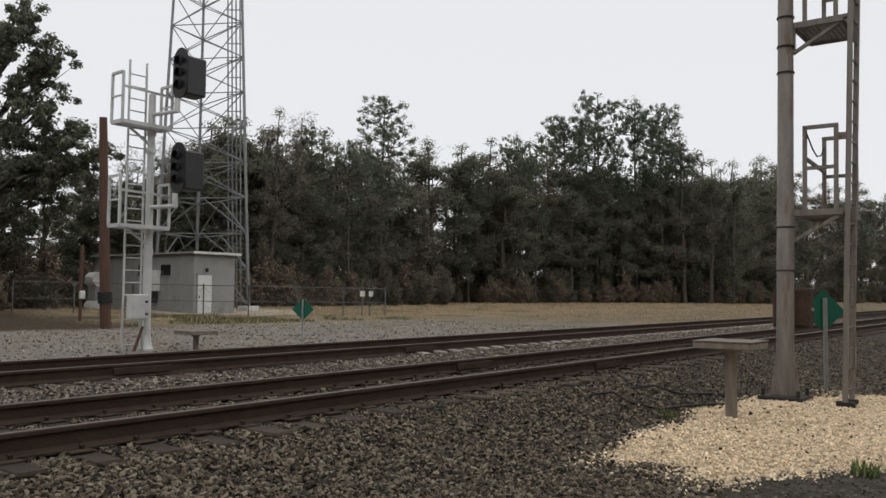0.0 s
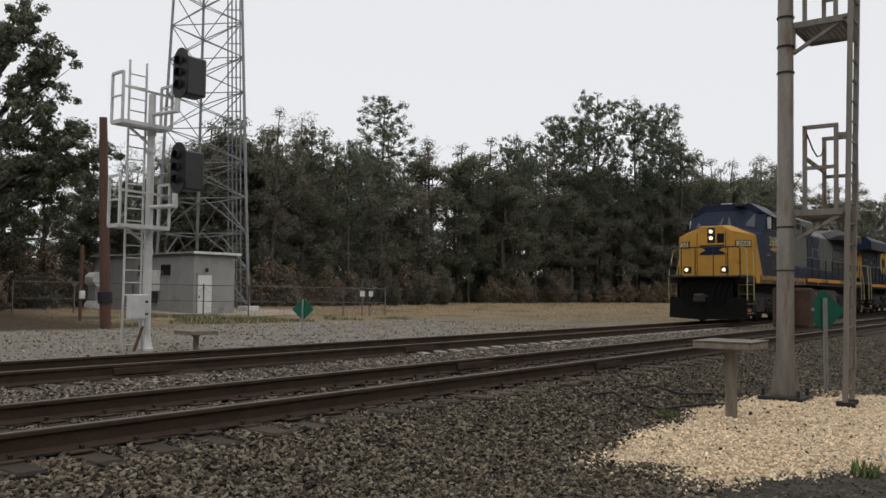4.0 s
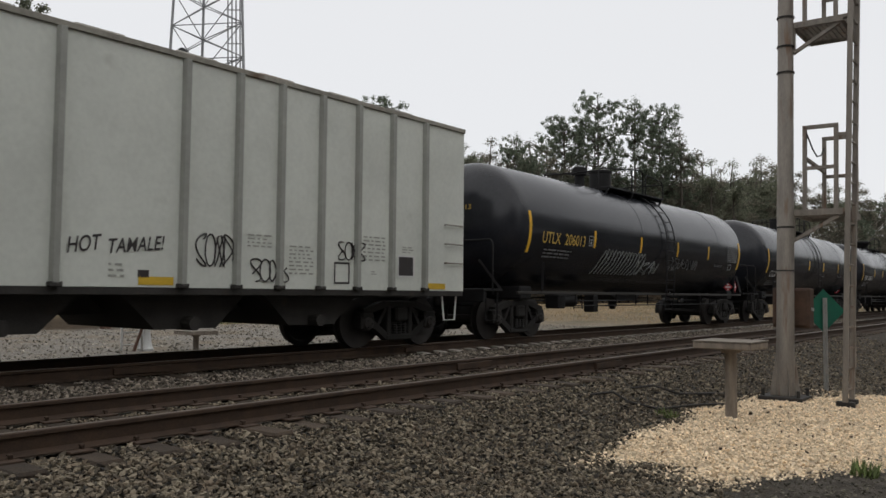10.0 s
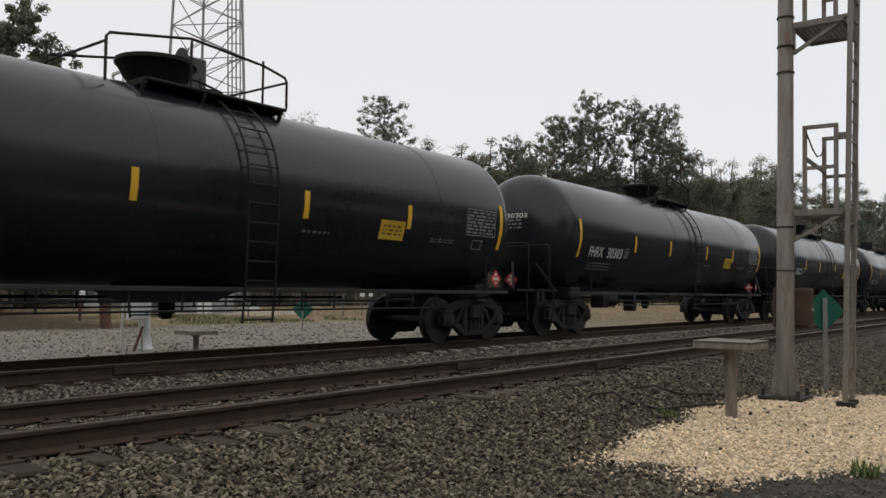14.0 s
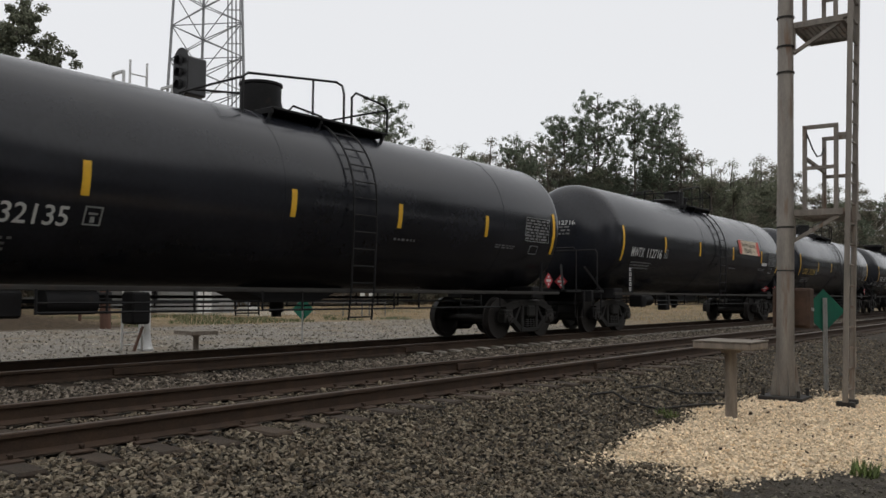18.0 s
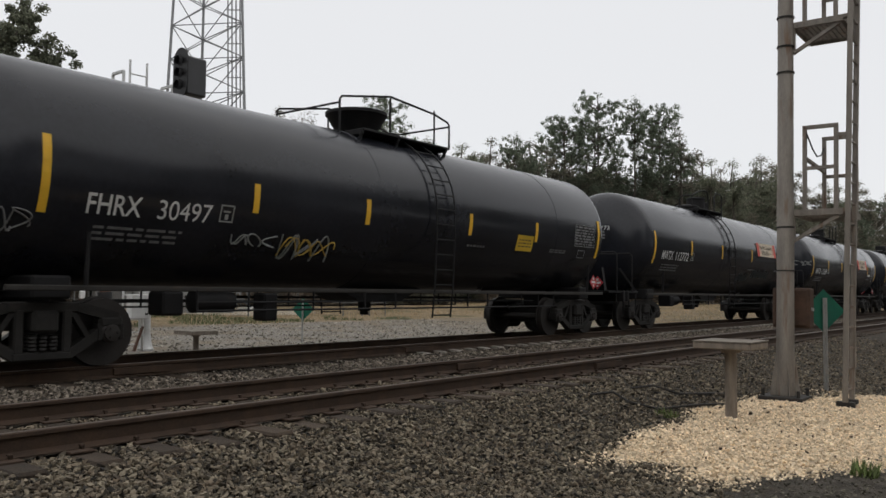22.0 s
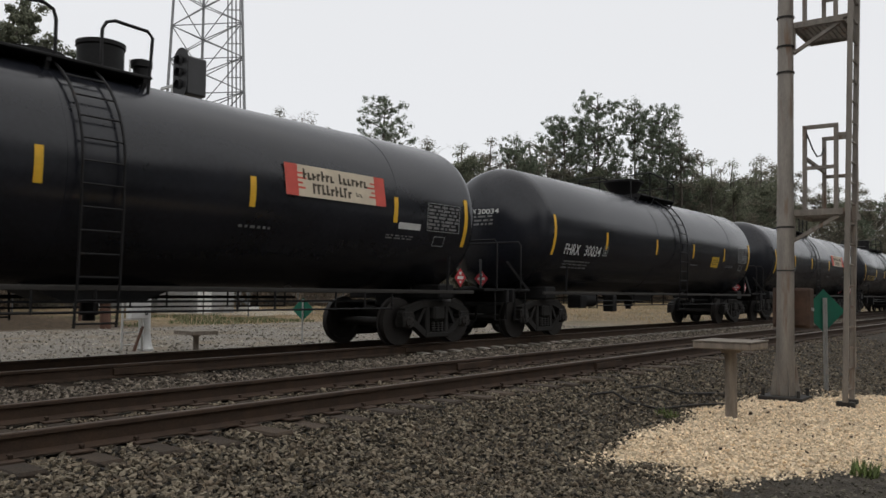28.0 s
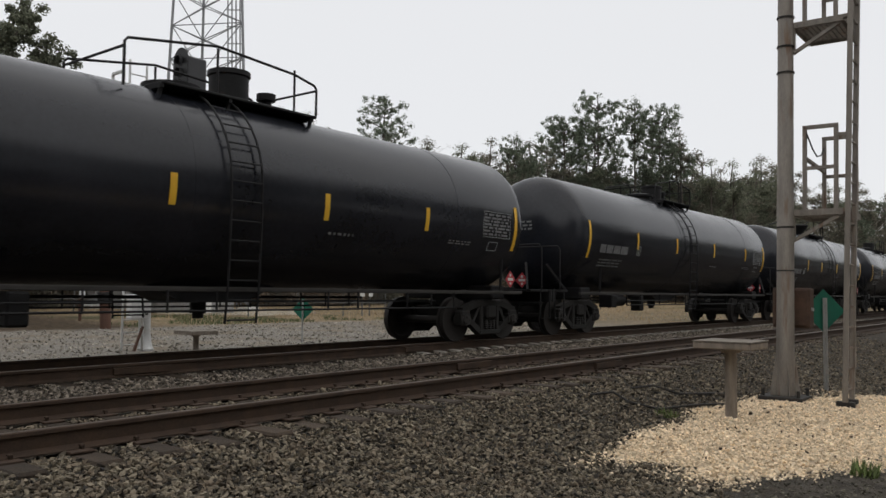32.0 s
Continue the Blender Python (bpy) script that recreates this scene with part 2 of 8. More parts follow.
def quick_mesh(name, v, tri, material):
    """A mesh from arrays of vertices and triangles."""
    me = bpy.data.meshes.new(name)
    me.vertices.add(len(v))
    me.vertices.foreach_set("co", np.ascontiguousarray(v, dtype=np.float32).ravel())
    me.loops.add(tri.size)
    me.loops.foreach_set("vertex_index", np.ascontiguousarray(tri, dtype=np.int32).ravel())
    me.polygons.add(len(tri))
    me.polygons.foreach_set("loop_start", np.arange(0, tri.size, tri.shape[1], dtype=np.int32))
    me.polygons.foreach_set("loop_total", np.full(len(tri), tri.shape[1], dtype=np.int32))
    me.update(calc_edges=True)
    me.polygons.foreach_set("use_smooth", [False] * len(tri))
    me.materials.append(material)
    return me


def ground_material():
    """Ballast round the tracks, a grey gravel way beyond them, then winter grass, each fading into the next."""
    m = bpy.data.materials.new("ground")
    m.use_nodes = True
    n, l = m.node_tree.nodes, m.node_tree.links
    b = n["Principled BSDF"]
    b.inputs["Roughness"].default_value, b.inputs["Specular IOR Level"].default_value = 0.95, 0.2
    tc, sep = n.new("ShaderNodeTexCoord"), n.new("ShaderNodeSeparateXYZ")
    l.new(tc.outputs["Object"], sep.inputs[0])

    def noisy(scale, detail=5):
        t = n.new("ShaderNodeTexNoise")
        t.inputs["Scale"].default_value, t.inputs["Detail"].default_value = scale, detail
        l.new(tc.outputs["Object"], t.inputs[0])
        return t.outputs[0]

    def blend(fac, c1, c2):
        x = n.new("ShaderNodeMix")
        x.data_type = "RGBA"
        l.new(fac, x.inputs[0])
        for s, c in ((6, c1), (7, c2)):
            if isinstance(c, tuple):
                x.inputs[s].default_value = (*c, 1)
            else:
                l.new(c, x.inputs[s])
        return x.outputs[2]

    def spread(v, lo, hi):
        r = n.new("ShaderNodeMapRange")
        r.inputs[1].default_value, r.inputs[2].default_value = lo, hi
        l.new(v, r.inputs[0])
        return r.outputs[0]

    def shifted(v, k):
        a = n.new("ShaderNodeMath")
        a.operation = "MULTIPLY_ADD"
        l.new(v, a.inputs[0])
        a.inputs[1].default_value = k
        l.new(sep.outputs[1], a.inputs[2])
        return a.outputs[0]

    fine, mid, big = noisy(38), noisy(5), noisy(0.35)
    cells = n.new("ShaderNodeTexVoronoi")
    cells.inputs["Scale"].default_value = 23
    l.new(tc.outputs["Object"], cells.inputs["Vector"])
    hue = n.new("ShaderNodeSeparateColor")
    l.new(cells.outputs["Color"], hue.inputs[0])
    ballast = blend(hue.outputs[0], (0.020, 0.015, 0.011), (0.090, 0.070, 0.050))
    ballast = blend(spread(hue.outputs[1], 0.5, 1.0), ballast, (0.050, 0.053, 0.048))
    dirt = blend(spread(mid, 0.4, 0.65), (0.052, 0.044, 0.036), (0.095, 0.083, 0.068))
    road = blend(spread(noisy(13), 0.38, 0.66), (0.165, 0.148, 0.126), (0.29, 0.27, 0.238))
    grass = blend(spread(noisy(9), 0.35, 0.7), (0.125, 0.092, 0.054), (0.33, 0.24, 0.14))
    grass = blend(spread(mid, 0.5, 0.72), grass, (0.32, 0.265, 0.18))
    grass = blend(spread(big, 0.52, 0.66), grass, (0.060, 0.068, 0.028))
    wood_floor = blend(spread(mid, 0.4, 0.7), (0.045, 0.032, 0.020), (0.095, 0.068, 0.042))
    c = blend(spread(shifted(mid, 1.2), 2.5, 3.1), dirt, ballast)
    gone = n.new("ShaderNodeMath")
    gone.operation = "MULTIPLY_ADD"
    l.new(mid, gone.inputs[0])
    gone.inputs[1].default_value = 9.0
    l.new(sep.outputs[0], gone.inputs[2])
    way = blend(spread(gone.outputs[0], 30.0, 46.0), blend(spread(noisy(0.8), 0.48, 0.62), road, (0.21, 0.175, 0.13)), blend(spread(noisy(7), 0.42, 0.6), grass, (0.15, 0.125, 0.09)))
    c = blend(spread(shifted(mid, 2.0), 14.6, 15.4), c, way)
    bank = n.new("ShaderNodeMath")
    bank.operation = "MULTIPLY_ADD"
    l.new(mid, bank.inputs[0])
    bank.inputs[1].default_value = 5.0
    l.new(sep.outputs[0], bank.inputs[2])
    verge = blend(spread(bank.outputs[0], 19.0, 22.5), wood_floor, grass)
    c = blend(spread(shifted(mid, 4.0), 29.8, 31.0), c, verge)
    c = blend(spread(shifted(big, 14.0), 62, 72), c, wood_floor)
    l.new(c, b.inputs["Base Color"])
    bp = n.new("ShaderNodeBump")
    bp.inputs["Strength"].default_value, bp.inputs["Distance"].default_value = 0.9, 0.03
    l.new(fine, bp.inputs["Height"])
    l.new(bp.outputs[0], b.inputs["Normal"])
    return m


xs = np.concatenate([np.arange(-1200, -60, 60), np.arange(-60, -6, 3.0), np.arange(-6, 26, 0.35), np.arange(26, 80, 1.5), np.arange(80, 1400, 40)])
ys = np.concatenate([np.arange(-900, -30, 45), np.arange(-30, 0, 3.0), np.arange(0, 16, 0.25), np.arange(16, 50, 1.0), np.arange(50, 130, 5.0), np.arange(130, 1400, 60)])
gx, gy = np.meshgrid(xs, ys)
gz = lies(gx.ravel(), gy.ravel())
nx, ny = len(xs), len(ys)
ij = (np.arange(ny - 1)[:, None] * nx + np.arange(nx - 1)[None, :]).ravel()
gm = quick_mesh("ground", np.c_[gx.ravel(), gy.ravel(), gz], np.c_[ij, ij + 1, ij + nx + 1, ij + nx], ground_material())
gm.polygons.foreach_set("use_smooth", [True] * len(gm.polygons))
tagged(new("ground", gm), "grey ballast bank, gravel way and brown winter grass", "ground", kind="structure")


# ---- loose stones ----
def stone_kinds(seed, count=9):
    """Flat angular stones of about unit size: the hulls of eight points each."""
    rng = np.random.RandomState(seed)
    kinds = []
    while len(kinds) < count:
        q = rng.normal(size=(8, 3))
        q = q / np.linalg.norm(q, axis=1, keepdims=True) * (1.15, 0.85, 0.60) * rng.uniform(0.8, 1.15, (8, 1))
        bm = bmesh.new()
        for co in q:
            bm.verts.new(co)
        bmesh.ops.convex_hull(bm, input=bm.verts)
        bm.verts.index_update()
        tri = np.array([[v.index for v in f.verts] for f in bm.faces])
        co = np.array([v.co[:] for v in bm.verts])
        bm.free()
        if tri.shape == (12, 3) and len(co) == 8:
            kinds.append((co, tri))
    return kinds


def strew(name, points, sizes, seed, material, label, category):
    """One object of many loose stones, lying flat or a little tipped."""
    rng = np.random.RandomState(seed)
    kinds = stone_kinds(seed)
    n = len(points)
    which = rng.randint(0, len(kinds), n)
    v = np.stack([k[0] for k in kinds])[which] * sizes[:, None, None]
    a, tip, way = rng.uniform(0, 6.283, n), rng.normal(0, 0.75, n), rng.uniform(0, 6.283, n)
    q = np.stack([np.cos(tip / 2) * np.cos(a / 2), np.sin(tip / 2) * np.cos(way - a / 2), np.sin(tip / 2) * np.sin(way - a / 2), np.cos(tip / 2) * np.sin(a / 2)], 1)
    w, x, y, z = (q / np.linalg.norm(q, axis=1, keepdims=True)).T
    r = np.stack([np.stack([1 - 2 * (y * y + z * z), 2 * (x * y - z * w), 2 * (x * z + y * w)], 1),
                  np.stack([2 * (x * y + z * w), 1 - 2 * (x * x + z * z), 2 * (y * z - x * w)], 1),
                  np.stack([2 * (x * z - y * w), 2 * (y * z + x * w), 1 - 2 * (x * x + y * y)], 1)], 1)
    v = np.einsum("nij,nkj->nki", r, v) + points[:, None, :]
    f = (np.stack([k[1] for k in kinds])[which] + (np.arange(n) * 8)[:, None, None]).reshape(-1, 3)
    return tagged(new(name, quick_mesh(name, v.reshape(-1, 3), f, material)), label, category, kind="stuff")


def fan(n, r0, r1, seed):
    """Places in the sector of ground before the camera's stand, thinning out with distance."""
    rng = np.random.RandomState(seed)
    r = r0 + (r1 - r0) * rng.rand(n) ** 1.55
    a = np.radians(rng.uniform(20, 84, n))
    return np.c_[r * np.sin(a), r * np.cos(a)], rng


TIE_STEP, TIE_W = 0.52, 0.23


def on_tie(x, y):
    """True where a tie lies bare."""
    along = np.abs((x / TIE_STEP + 0.5) % 1 - 0.5) * TIE_STEP < TIE_W / 2 + 0.01
    return along & ((np.abs(y - YN) < 1.32) | (np.abs(y - YT) < 1.32))


def stones_at(p, seed, lo, hi, keep):
    rng = np.random.RandomState(seed)
    k = keep(p[:, 0], p[:, 1])
    p = p[k]
    s = lo + (hi - lo) * rng.rand(len(p)) ** 2
    z = lies(p[:, 0], p[:, 1]) + s * rng.uniform(0.15, 0.85, len(p))
    return np.c_[p, z], s


rail_free = lambda y: (np.abs(np.abs(y - YN) - GAUGE / 2) > 0.10) & (np.abs(np.abs(y - YT) - GAUGE / 2) > 0.10)
between = lambda y: (y > YN + 1.0) & (y < YT - 0.85)
p, _ = fan(150000, 5.2, 28, 11)
pts, sz = stones_at(p, 12, 0.017, 0.036, lambda x, y: (y > 2.2 + 0.4 * np.sin(x)) & (y < 17.0) & (pile_shape(x, y) < 0.0) & ~on_tie(x, y) & rail_free(y) & ~between(y))
strew("ballast_stones", pts, sz, 13, M_STONE, "loose grey crushed ballast stones beside the rails", "ballast")
rb = np.random.RandomState(15)
p = np.c_[1 + 48 * rb.rand(58000) ** 1.4, rb.uniform(YN + 0.9, YT - 0.8, 58000)]
pts, sz = stones_at(p, 16, 0.014, 0.040, lambda x, y: between(y) & ~on_tie(x, y) & rail_free(y))
strew("pale_ballast_stones", pts, sz, 17, M_PALESTONE, "pale grey ballast stones between the two tracks", "ballast")
p, _ = fan(36000, 5.2, 16, 21)
pts, sz = stones_at(p, 22, 0.008, 0.022, lambda x, y: (y < 3.0) & (pile_shape(x, y) < 0.0))
strew("dirt_gravel", pts, sz, 23, mat("dirt_gravel", (0.125, 0.114, 0.086), 0.95, var=0.35, rnd=0.5), "small dark gravel on trodden dirt", "gravel")
rs = np.random.RandomState(31)
bx, by = np.meshgrid(np.arange(6, 15.6, 0.08), np.arange(0.6, 4.8, 0.08))
inside = pile_shape(bx, by) > 0.015
bz = lies(bx.ravel(), by.ravel()) + 0.003 + 0.004 * rs.rand(bx.size)
w = bx.shape[1]
cell = (np.arange(bx.shape[0] - 1)[:, None] * w + np.arange(w - 1)[None, :])
cell = cell[inside[:-1, :-1] & inside[1:, :-1] & inside[:-1, 1:] & inside[1:, 1:]]
tagged(new("gravel_bed", quick_mesh("gravel_bed", np.c_[bx.ravel(), by.ravel(), bz], np.c_[cell, cell + 1, cell + w + 1, cell + w], M_CREAMBED)), "bed of pale cream crushed limestone", "gravel", kind="structure")
p = np.c_[rs.uniform(6, 15.2, 62000), rs.uniform(1.0, 4.5, 62000)]
pts, sz = stones_at(p, 32, 0.012, 0.029, lambda x, y: pile_shape(x, y) + 0.05 * rs.normal(size=len(x)) > 0.0)
strew("cream_gravel", pts, sz, 33, M_CREAM, "pile of pale cream crushed limestone round the mast", "gravel")
p = np.c_[rs.uniform(6.5, 15, 190), rs.uniform(1.2, 4.2, 190)]
pts, sz = stones_at(p, 42, 0.014, 0.034, lambda x, y: pile_shape(x, y) > 0.05)
pts[:, 2] += 0.02
strew("dark_clods", pts, sz, 43, mat("dark_clod", (0.07, 0.05, 0.035), 0.95, var=0.3, rnd=0.4), "dark clods and bark scattered on the cream gravel", "debris")
p = np.c_[rs.uniform(6, 34, 8000), rs.uniform(14.5, 28, 8000)]
pts, sz = stones_at(p, 52, 0.02, 0.06, lambda x, y: (x / y > 0.36) & (x / y < 3.4))
strew("way_gravel", pts, sz, 53, mat("way_gravel", (0.27, 0.245, 0.205), 0.92, var=0.35, scale=0.6, rnd=0.6), "light grey gravel of the access way", "gravel")


def blades(name, n, area, height, seed, material, label, keep=None):
    """Tufts of thin dry blades, as one object."""
    rng = np.random.RandomState(seed)
    x, y = rng.uniform(area[0], area[1], n), rng.uniform(area[2], area[3], n)
    if keep is not None:
        k = keep(x, y)
        x, y = x[k], y[k]
    n = len(x)
    z = lies(x, y) - 0.01
    h, a, lean = height * rng.uniform(0.4, 1.2, n), rng.uniform(0, 6.28, n), rng.uniform(0.1, 0.8, n)
    w = 0.10 * h
    base, dx, dy = np.c_[x, y, z], np.cos(a), np.sin(a)
    tip = base + np.c_[dx * lean * h, dy * lean * h, h]
    v = np.stack([base + np.c_[-dy * w, dx * w, 0 * w], base + np.c_[dy * w, -dx * w, 0 * w], tip], 1).reshape(-1, 3)
    return tagged(new(name, quick_mesh(name, v, np.arange(3 * n).reshape(-1, 3), material)), label, "grass", kind="stuff")


M_DRY = mat("dry_grass", (0.36, 0.265, 0.15), 0.9, var=0.2, rnd=0.45)
M_GREENBLADE = mat("green_grass", (0.075, 0.095, 0.035), 0.8, var=0.2, rnd=0.4)
M_WEED = mat("fresh_weed", (0.13, 0.17, 0.05), 0.8, var=0.2, rnd=0.4)
blades("dry_grass", 52000, (12, 120, 15.5, 62), 0.16, 61, M_DRY, "short dry tan winter grass", lambda x, y: (x / y > 0.30) & (x / y < 5.2) & (x > 20) & ((y > 29 + 1.5 * np.sin(x * 0.5)) | (x > 40 + 4 * np.sin(y * 0.7))))
blades("green_grass", 6500, (17.0, 30, 28.5, 35.5), 0.16, 62, M_GREENBLADE, "patches of low green grass by the fence", lambda x, y: np.sin(x * 0.7 + 4.2) + 0.7 * np.sin(y * 0.9) > -0.2)
blades("weed", 130, (8.15, 8.42, 1.50, 1.72), 0.13, 63, M_WEED, "small green weed growing in the cream gravel")
blades("weed", 120, (9.65, 9.95, 4.0, 4.25), 0.10, 64, M_WEED, "small green weed beside the ballast")


# ---- rails and ties ----
def rail_profile():
    half = [(0.0, 0.0), (0.030, -0.001), (0.036, -0.008), (0.036, -0.034), (0.010, -0.046), (0.009, -0.140), (0.030, -0.158), (0.072, -0.170), (0.072, -0.180)]
    return [(-a, b) for a, b in half[::-1]] + half[1:]


X0, X1 = -60.0, 420.0
for k, (y, name) in enumerate(((YN - GAUGE / 2, "near"), (YN + GAUGE / 2, "near"), (YT - GAUGE / 2, "far"), (YT + GAUGE / 2, "far"))):
    rail = thing("rail", "long rusty brown steel rail spiked to wooden ties", "rail", pose(0, y, 0), "rails of the two tracks")
    cuts = [X0, 4.0, 24.0, 60.0, 160.0, X1]
    g = Geo()
    for a, b in zip(cuts, cuts[1:]):
        g.prism(rail_profile(), a, b, "x")
    part("rail_web", g, M_RAIL, rail)
    part("rail_head", Geo().prism([(-0.028, -0.004), (0.028, -0.004), (0.024, 0.002), (-0.024, 0.002)], X0, X1, "x"), M_RAILTOP, rail, "worn grey running surface")

    # joint bars and spikes, where they can be told apart
    if k in (0, 1, 2):
        for x in ((-1.2, 11.9), (0.9, 10.3), (6.4, 12.5))[k]:
            part("joint_bar", Geo().prism([(-0.055, -0.14), (-0.055, -0.055), (-0.012, -0.045), (-0.012, -0.15)], x - 0.45, x + 0.45, "x"), M_RAIL, rail, "bolted rail joint bar")

TIE = Geo().box((0, 0, -0.115), (TIE_W, 2.62, 0.20), 0.02).mesh("tie", 0)
TIE.materials.append(M_TIE)
PLATE = Geo().box((0, 0, 0), (0.19, 0.34, 0.018), 0.004).mesh("tie_plate", 0)
PLATE.materials.append(M_RAIL)
PALEPLATE = Geo().box((0, 0, 0), (0.20, 0.24, 0.03), 0.005).mesh("tie_plate", 0)
PALEPLATE.materials.append(M_PALEPLATE)
SPIKE = Geo().box((0, 0, 0), (0.022, 0.022, 0.06)).box((0, 0.008, 0.035), (0.034, 0.045, 0.016), 0.004).mesh("spike", 0)
SPIKE.materials.append(M_RAIL)
rt = random.Random(4)
for y, last in ((YN, 40.0), (YT, 40.0)):
    bed = thing("track_bed", "dark creosoted wooden ties in crushed stone", "railway ties", pose(0, y, 0), "ties of the two tracks")
    for i in range(int(-2 / TIE_STEP), int(last / TIE_STEP)):
        tie = part("tie", TIE, None, bed, at=pose(i * TIE_STEP, rt.uniform(-0.05, 0.05), -0.176 + rt.uniform(-0.012, 0.004), rt.uniform(-0.6, 0.6), 0, rt.uniform(-1.5, 1.5)))
    g = Geo()
    for i in range(int(last / TIE_STEP), int(160 / TIE_STEP)):
        g.box((i * TIE_STEP, rt.uniform(-0.05, 0.05), -0.29), (TIE_W, 2.62, 0.20))
    tagged(part("far_ties", g, M_TIE, bed, smooth=0), kind="stuff")
    if y == YT:
        for i in range(24, 74):
            part("tie_plate", PALEPLATE, None, bed, "pale worn tie plate" if i == 24 else "", pose(i * TIE_STEP + rt.uniform(-0.02, 0.02), -GAUGE / 2 - 0.14, -0.178, 4, 0, rt.uniform(-4, 4)))
    if y == YN:
        for i in range(4, int(16 / TIE_STEP)):
            for s in (-1, 1):
                part("tie_plate", PLATE, None, bed, at=pose(i * TIE_STEP, s * GAUGE / 2, -0.184))
                part("spike", SPIKE, None, bed, at=pose(i * TIE_STEP + rt.uniform(-0.06, 0.06), s * GAUGE / 2 - 0.085, -0.182))

# two bent cables that come out of the bank
for way in (((9.5, 5.05, 0.03), (9.75, 4.85, 0.09), (9.7, 4.6, 0.04), (9.95, 4.3, 0.03), (10.6, 4.1, 0.06), (11.4, 4.0, 0.02)),
            ((10.6, 5.0, 0.03), (10.9, 4.8, 0.10), (11.1, 4.5, 0.05), (11.8, 4.3, 0.04), (12.5, 4.1, 0.01))):
    solid("track_cable", Geo().tube([(x, y, lie(x, y) + up) for x, y, up in way], 0.016, 6), M_CARSTEEL, "black bent cable lying on the ballast bank", "cable", group="cables on the bank")
# ---- masts, signals and signs ----
M_GALV = mat("galvanised_steel", (0.40, 0.40, 0.39), 0.5, 0.55, var=0.2, scale=3, fine=40, bump=0.08)
M_GALVNEW = mat("bright_galvanised", (0.60, 0.60, 0.59), 0.5, 0.25, var=0.15, scale=3, fine=40, bump=0.05)
M_WEATHERED = mat("weathered_mast", (0.25, 0.222, 0.192), 0.7, 0.25, var=0.3, scale=2.5, fine=30, bump=0.15, cover=((0.19, 0.125, 0.085), 0.56, 2.2), stretch=(3, 3, 0.5))
M_SIGBLACK = mat("signal_black", (0.010, 0.010, 0.011), 0.55, var=0.3, scale=3, fine=30, bump=0.05)
M_LENS = mat("dark_lens", (0.006, 0.006, 0.007), 0.5, var=0.2, scale=3, fine=30, bump=0, spec=0.2)
M_SIGGREY = mat("signal_case", (0.034, 0.034, 0.036), 0.5, var=0.2, scale=3, fine=30, bump=0.03)
M_RUSTBOX = mat("rusty_box", (0.085, 0.050, 0.034), 0.8, 0.1, var=0.35, scale=4, fine=30, bump=0.15)
M_POSTTOP = mat("weathered_top_sheet", (0.19, 0.165, 0.135), 0.85, var=0.3, scale=6, fine=40, bump=0.1)
M_GREENSIGN = mat("green_sign", (0.004, 0.120, 0.075), 0.55, var=0.15, scale=4, fine=30, bump=0.02)
M_POSTWOOD = mat("grey_post_wood", (0.23, 0.195, 0.160), 0.9, var=0.3, scale=3, fine=25, bump=0.4, stretch=(5, 5, 0.6))
M_POLE = mat("brown_pole_wood", (0.10, 0.052, 0.036), 0.9, var=0.3, scale=3, fine=25, bump=0.5, stretch=(5, 5, 0.5))
M_WALL = mat("grey_panel_wall", (0.275, 0.275, 0.27), 0.85, var=0.12, scale=1.5, fine=40, bump=0.15, cover=((0.22, 0.21, 0.195), 0.6, 0.9))
M_TRIM = mat("white_paint", (0.62, 0.62, 0.60), 0.7, var=0.1, scale=3, fine=40, bump=0.05)
M_GLASSDARK = mat("dark_pane", (0.02, 0.022, 0.024), 0.15, var=0.2, scale=2, fine=20, bump=0)


def ladder_geo(x0, x1, y, z0, z1, step=0.3, r=0.025):
    g = Geo()
    g.box((x0, y, (z0 + z1) / 2), (0.05, 0.07, z1 - z0)).box((x1, y, (z0 + z1) / 2), (0.05, 0.07, z1 - z0))
    k = z0 + 0.25
    while k < z1:
        g.cyl((x0, y, k), (x1, y, k), 0.016, n=6)
        k += step
    return g


mx, my, mz = 12.66, 3.5, lie(12.66, 3.5)
mast = thing("signal_mast", "weathered grey steel railway signal mast with two platforms", "signal mast", pose(mx, my, mz, 0.65, 0.5, 0))
part("pole", Geo().lathe((0, 0, 0), (0, 0, 1), [(0.04, 0.128), (3.1, 0.121), (3.11, 0.115), (9.6, 0.108)], 22), M_WEATHERED, mast)
g = Geo().box((0, 0, 0.03), (0.62, 0.62, 0.06), 0.01)
part("base_plate", g, M_CARSTEEL, mast, "dark rusty base plate")
for a in range(4):
    c, s = math.cos(a * math.pi / 2 + 0.5), math.sin(a * math.pi / 2 + 0.5)
    g = Geo()
    g.add([(0.12 * c, 0.12 * s, 0.06), (0.22 * c, 0.22 * s, 0.06), (0.12 * c, 0.12 * s, 0.75), (0.12 * c - 0.015 * s, 0.12 * s + 0.015 * c, 0.06), (0.22 * c - 0.015 * s, 0.22 * s + 0.015 * c, 0.06), (0.12 * c - 0.015 * s, 0.12 * s + 0.015 * c, 0.75)],
          [(0, 1, 2), (5, 4, 3), (0, 3, 4, 1), (1, 4, 5, 2), (2, 5, 3, 0)])
    part("gusset", g, M_WEATHERED, mast)
    part("anchor_bolt", Geo().cyl((0.25 * math.cos(a * 1.571 + 0.785) * 1.4, 0.25 * math.sin(a * 1.571 + 0.785) * 1.4, 0.05), (0.25 * math.cos(a * 1.571 + 0.785) * 1.4, 0.25 * math.sin(a * 1.571 + 0.785) * 1.4, 0.16), 0.025, n=6), M_CARSTEEL, mast)
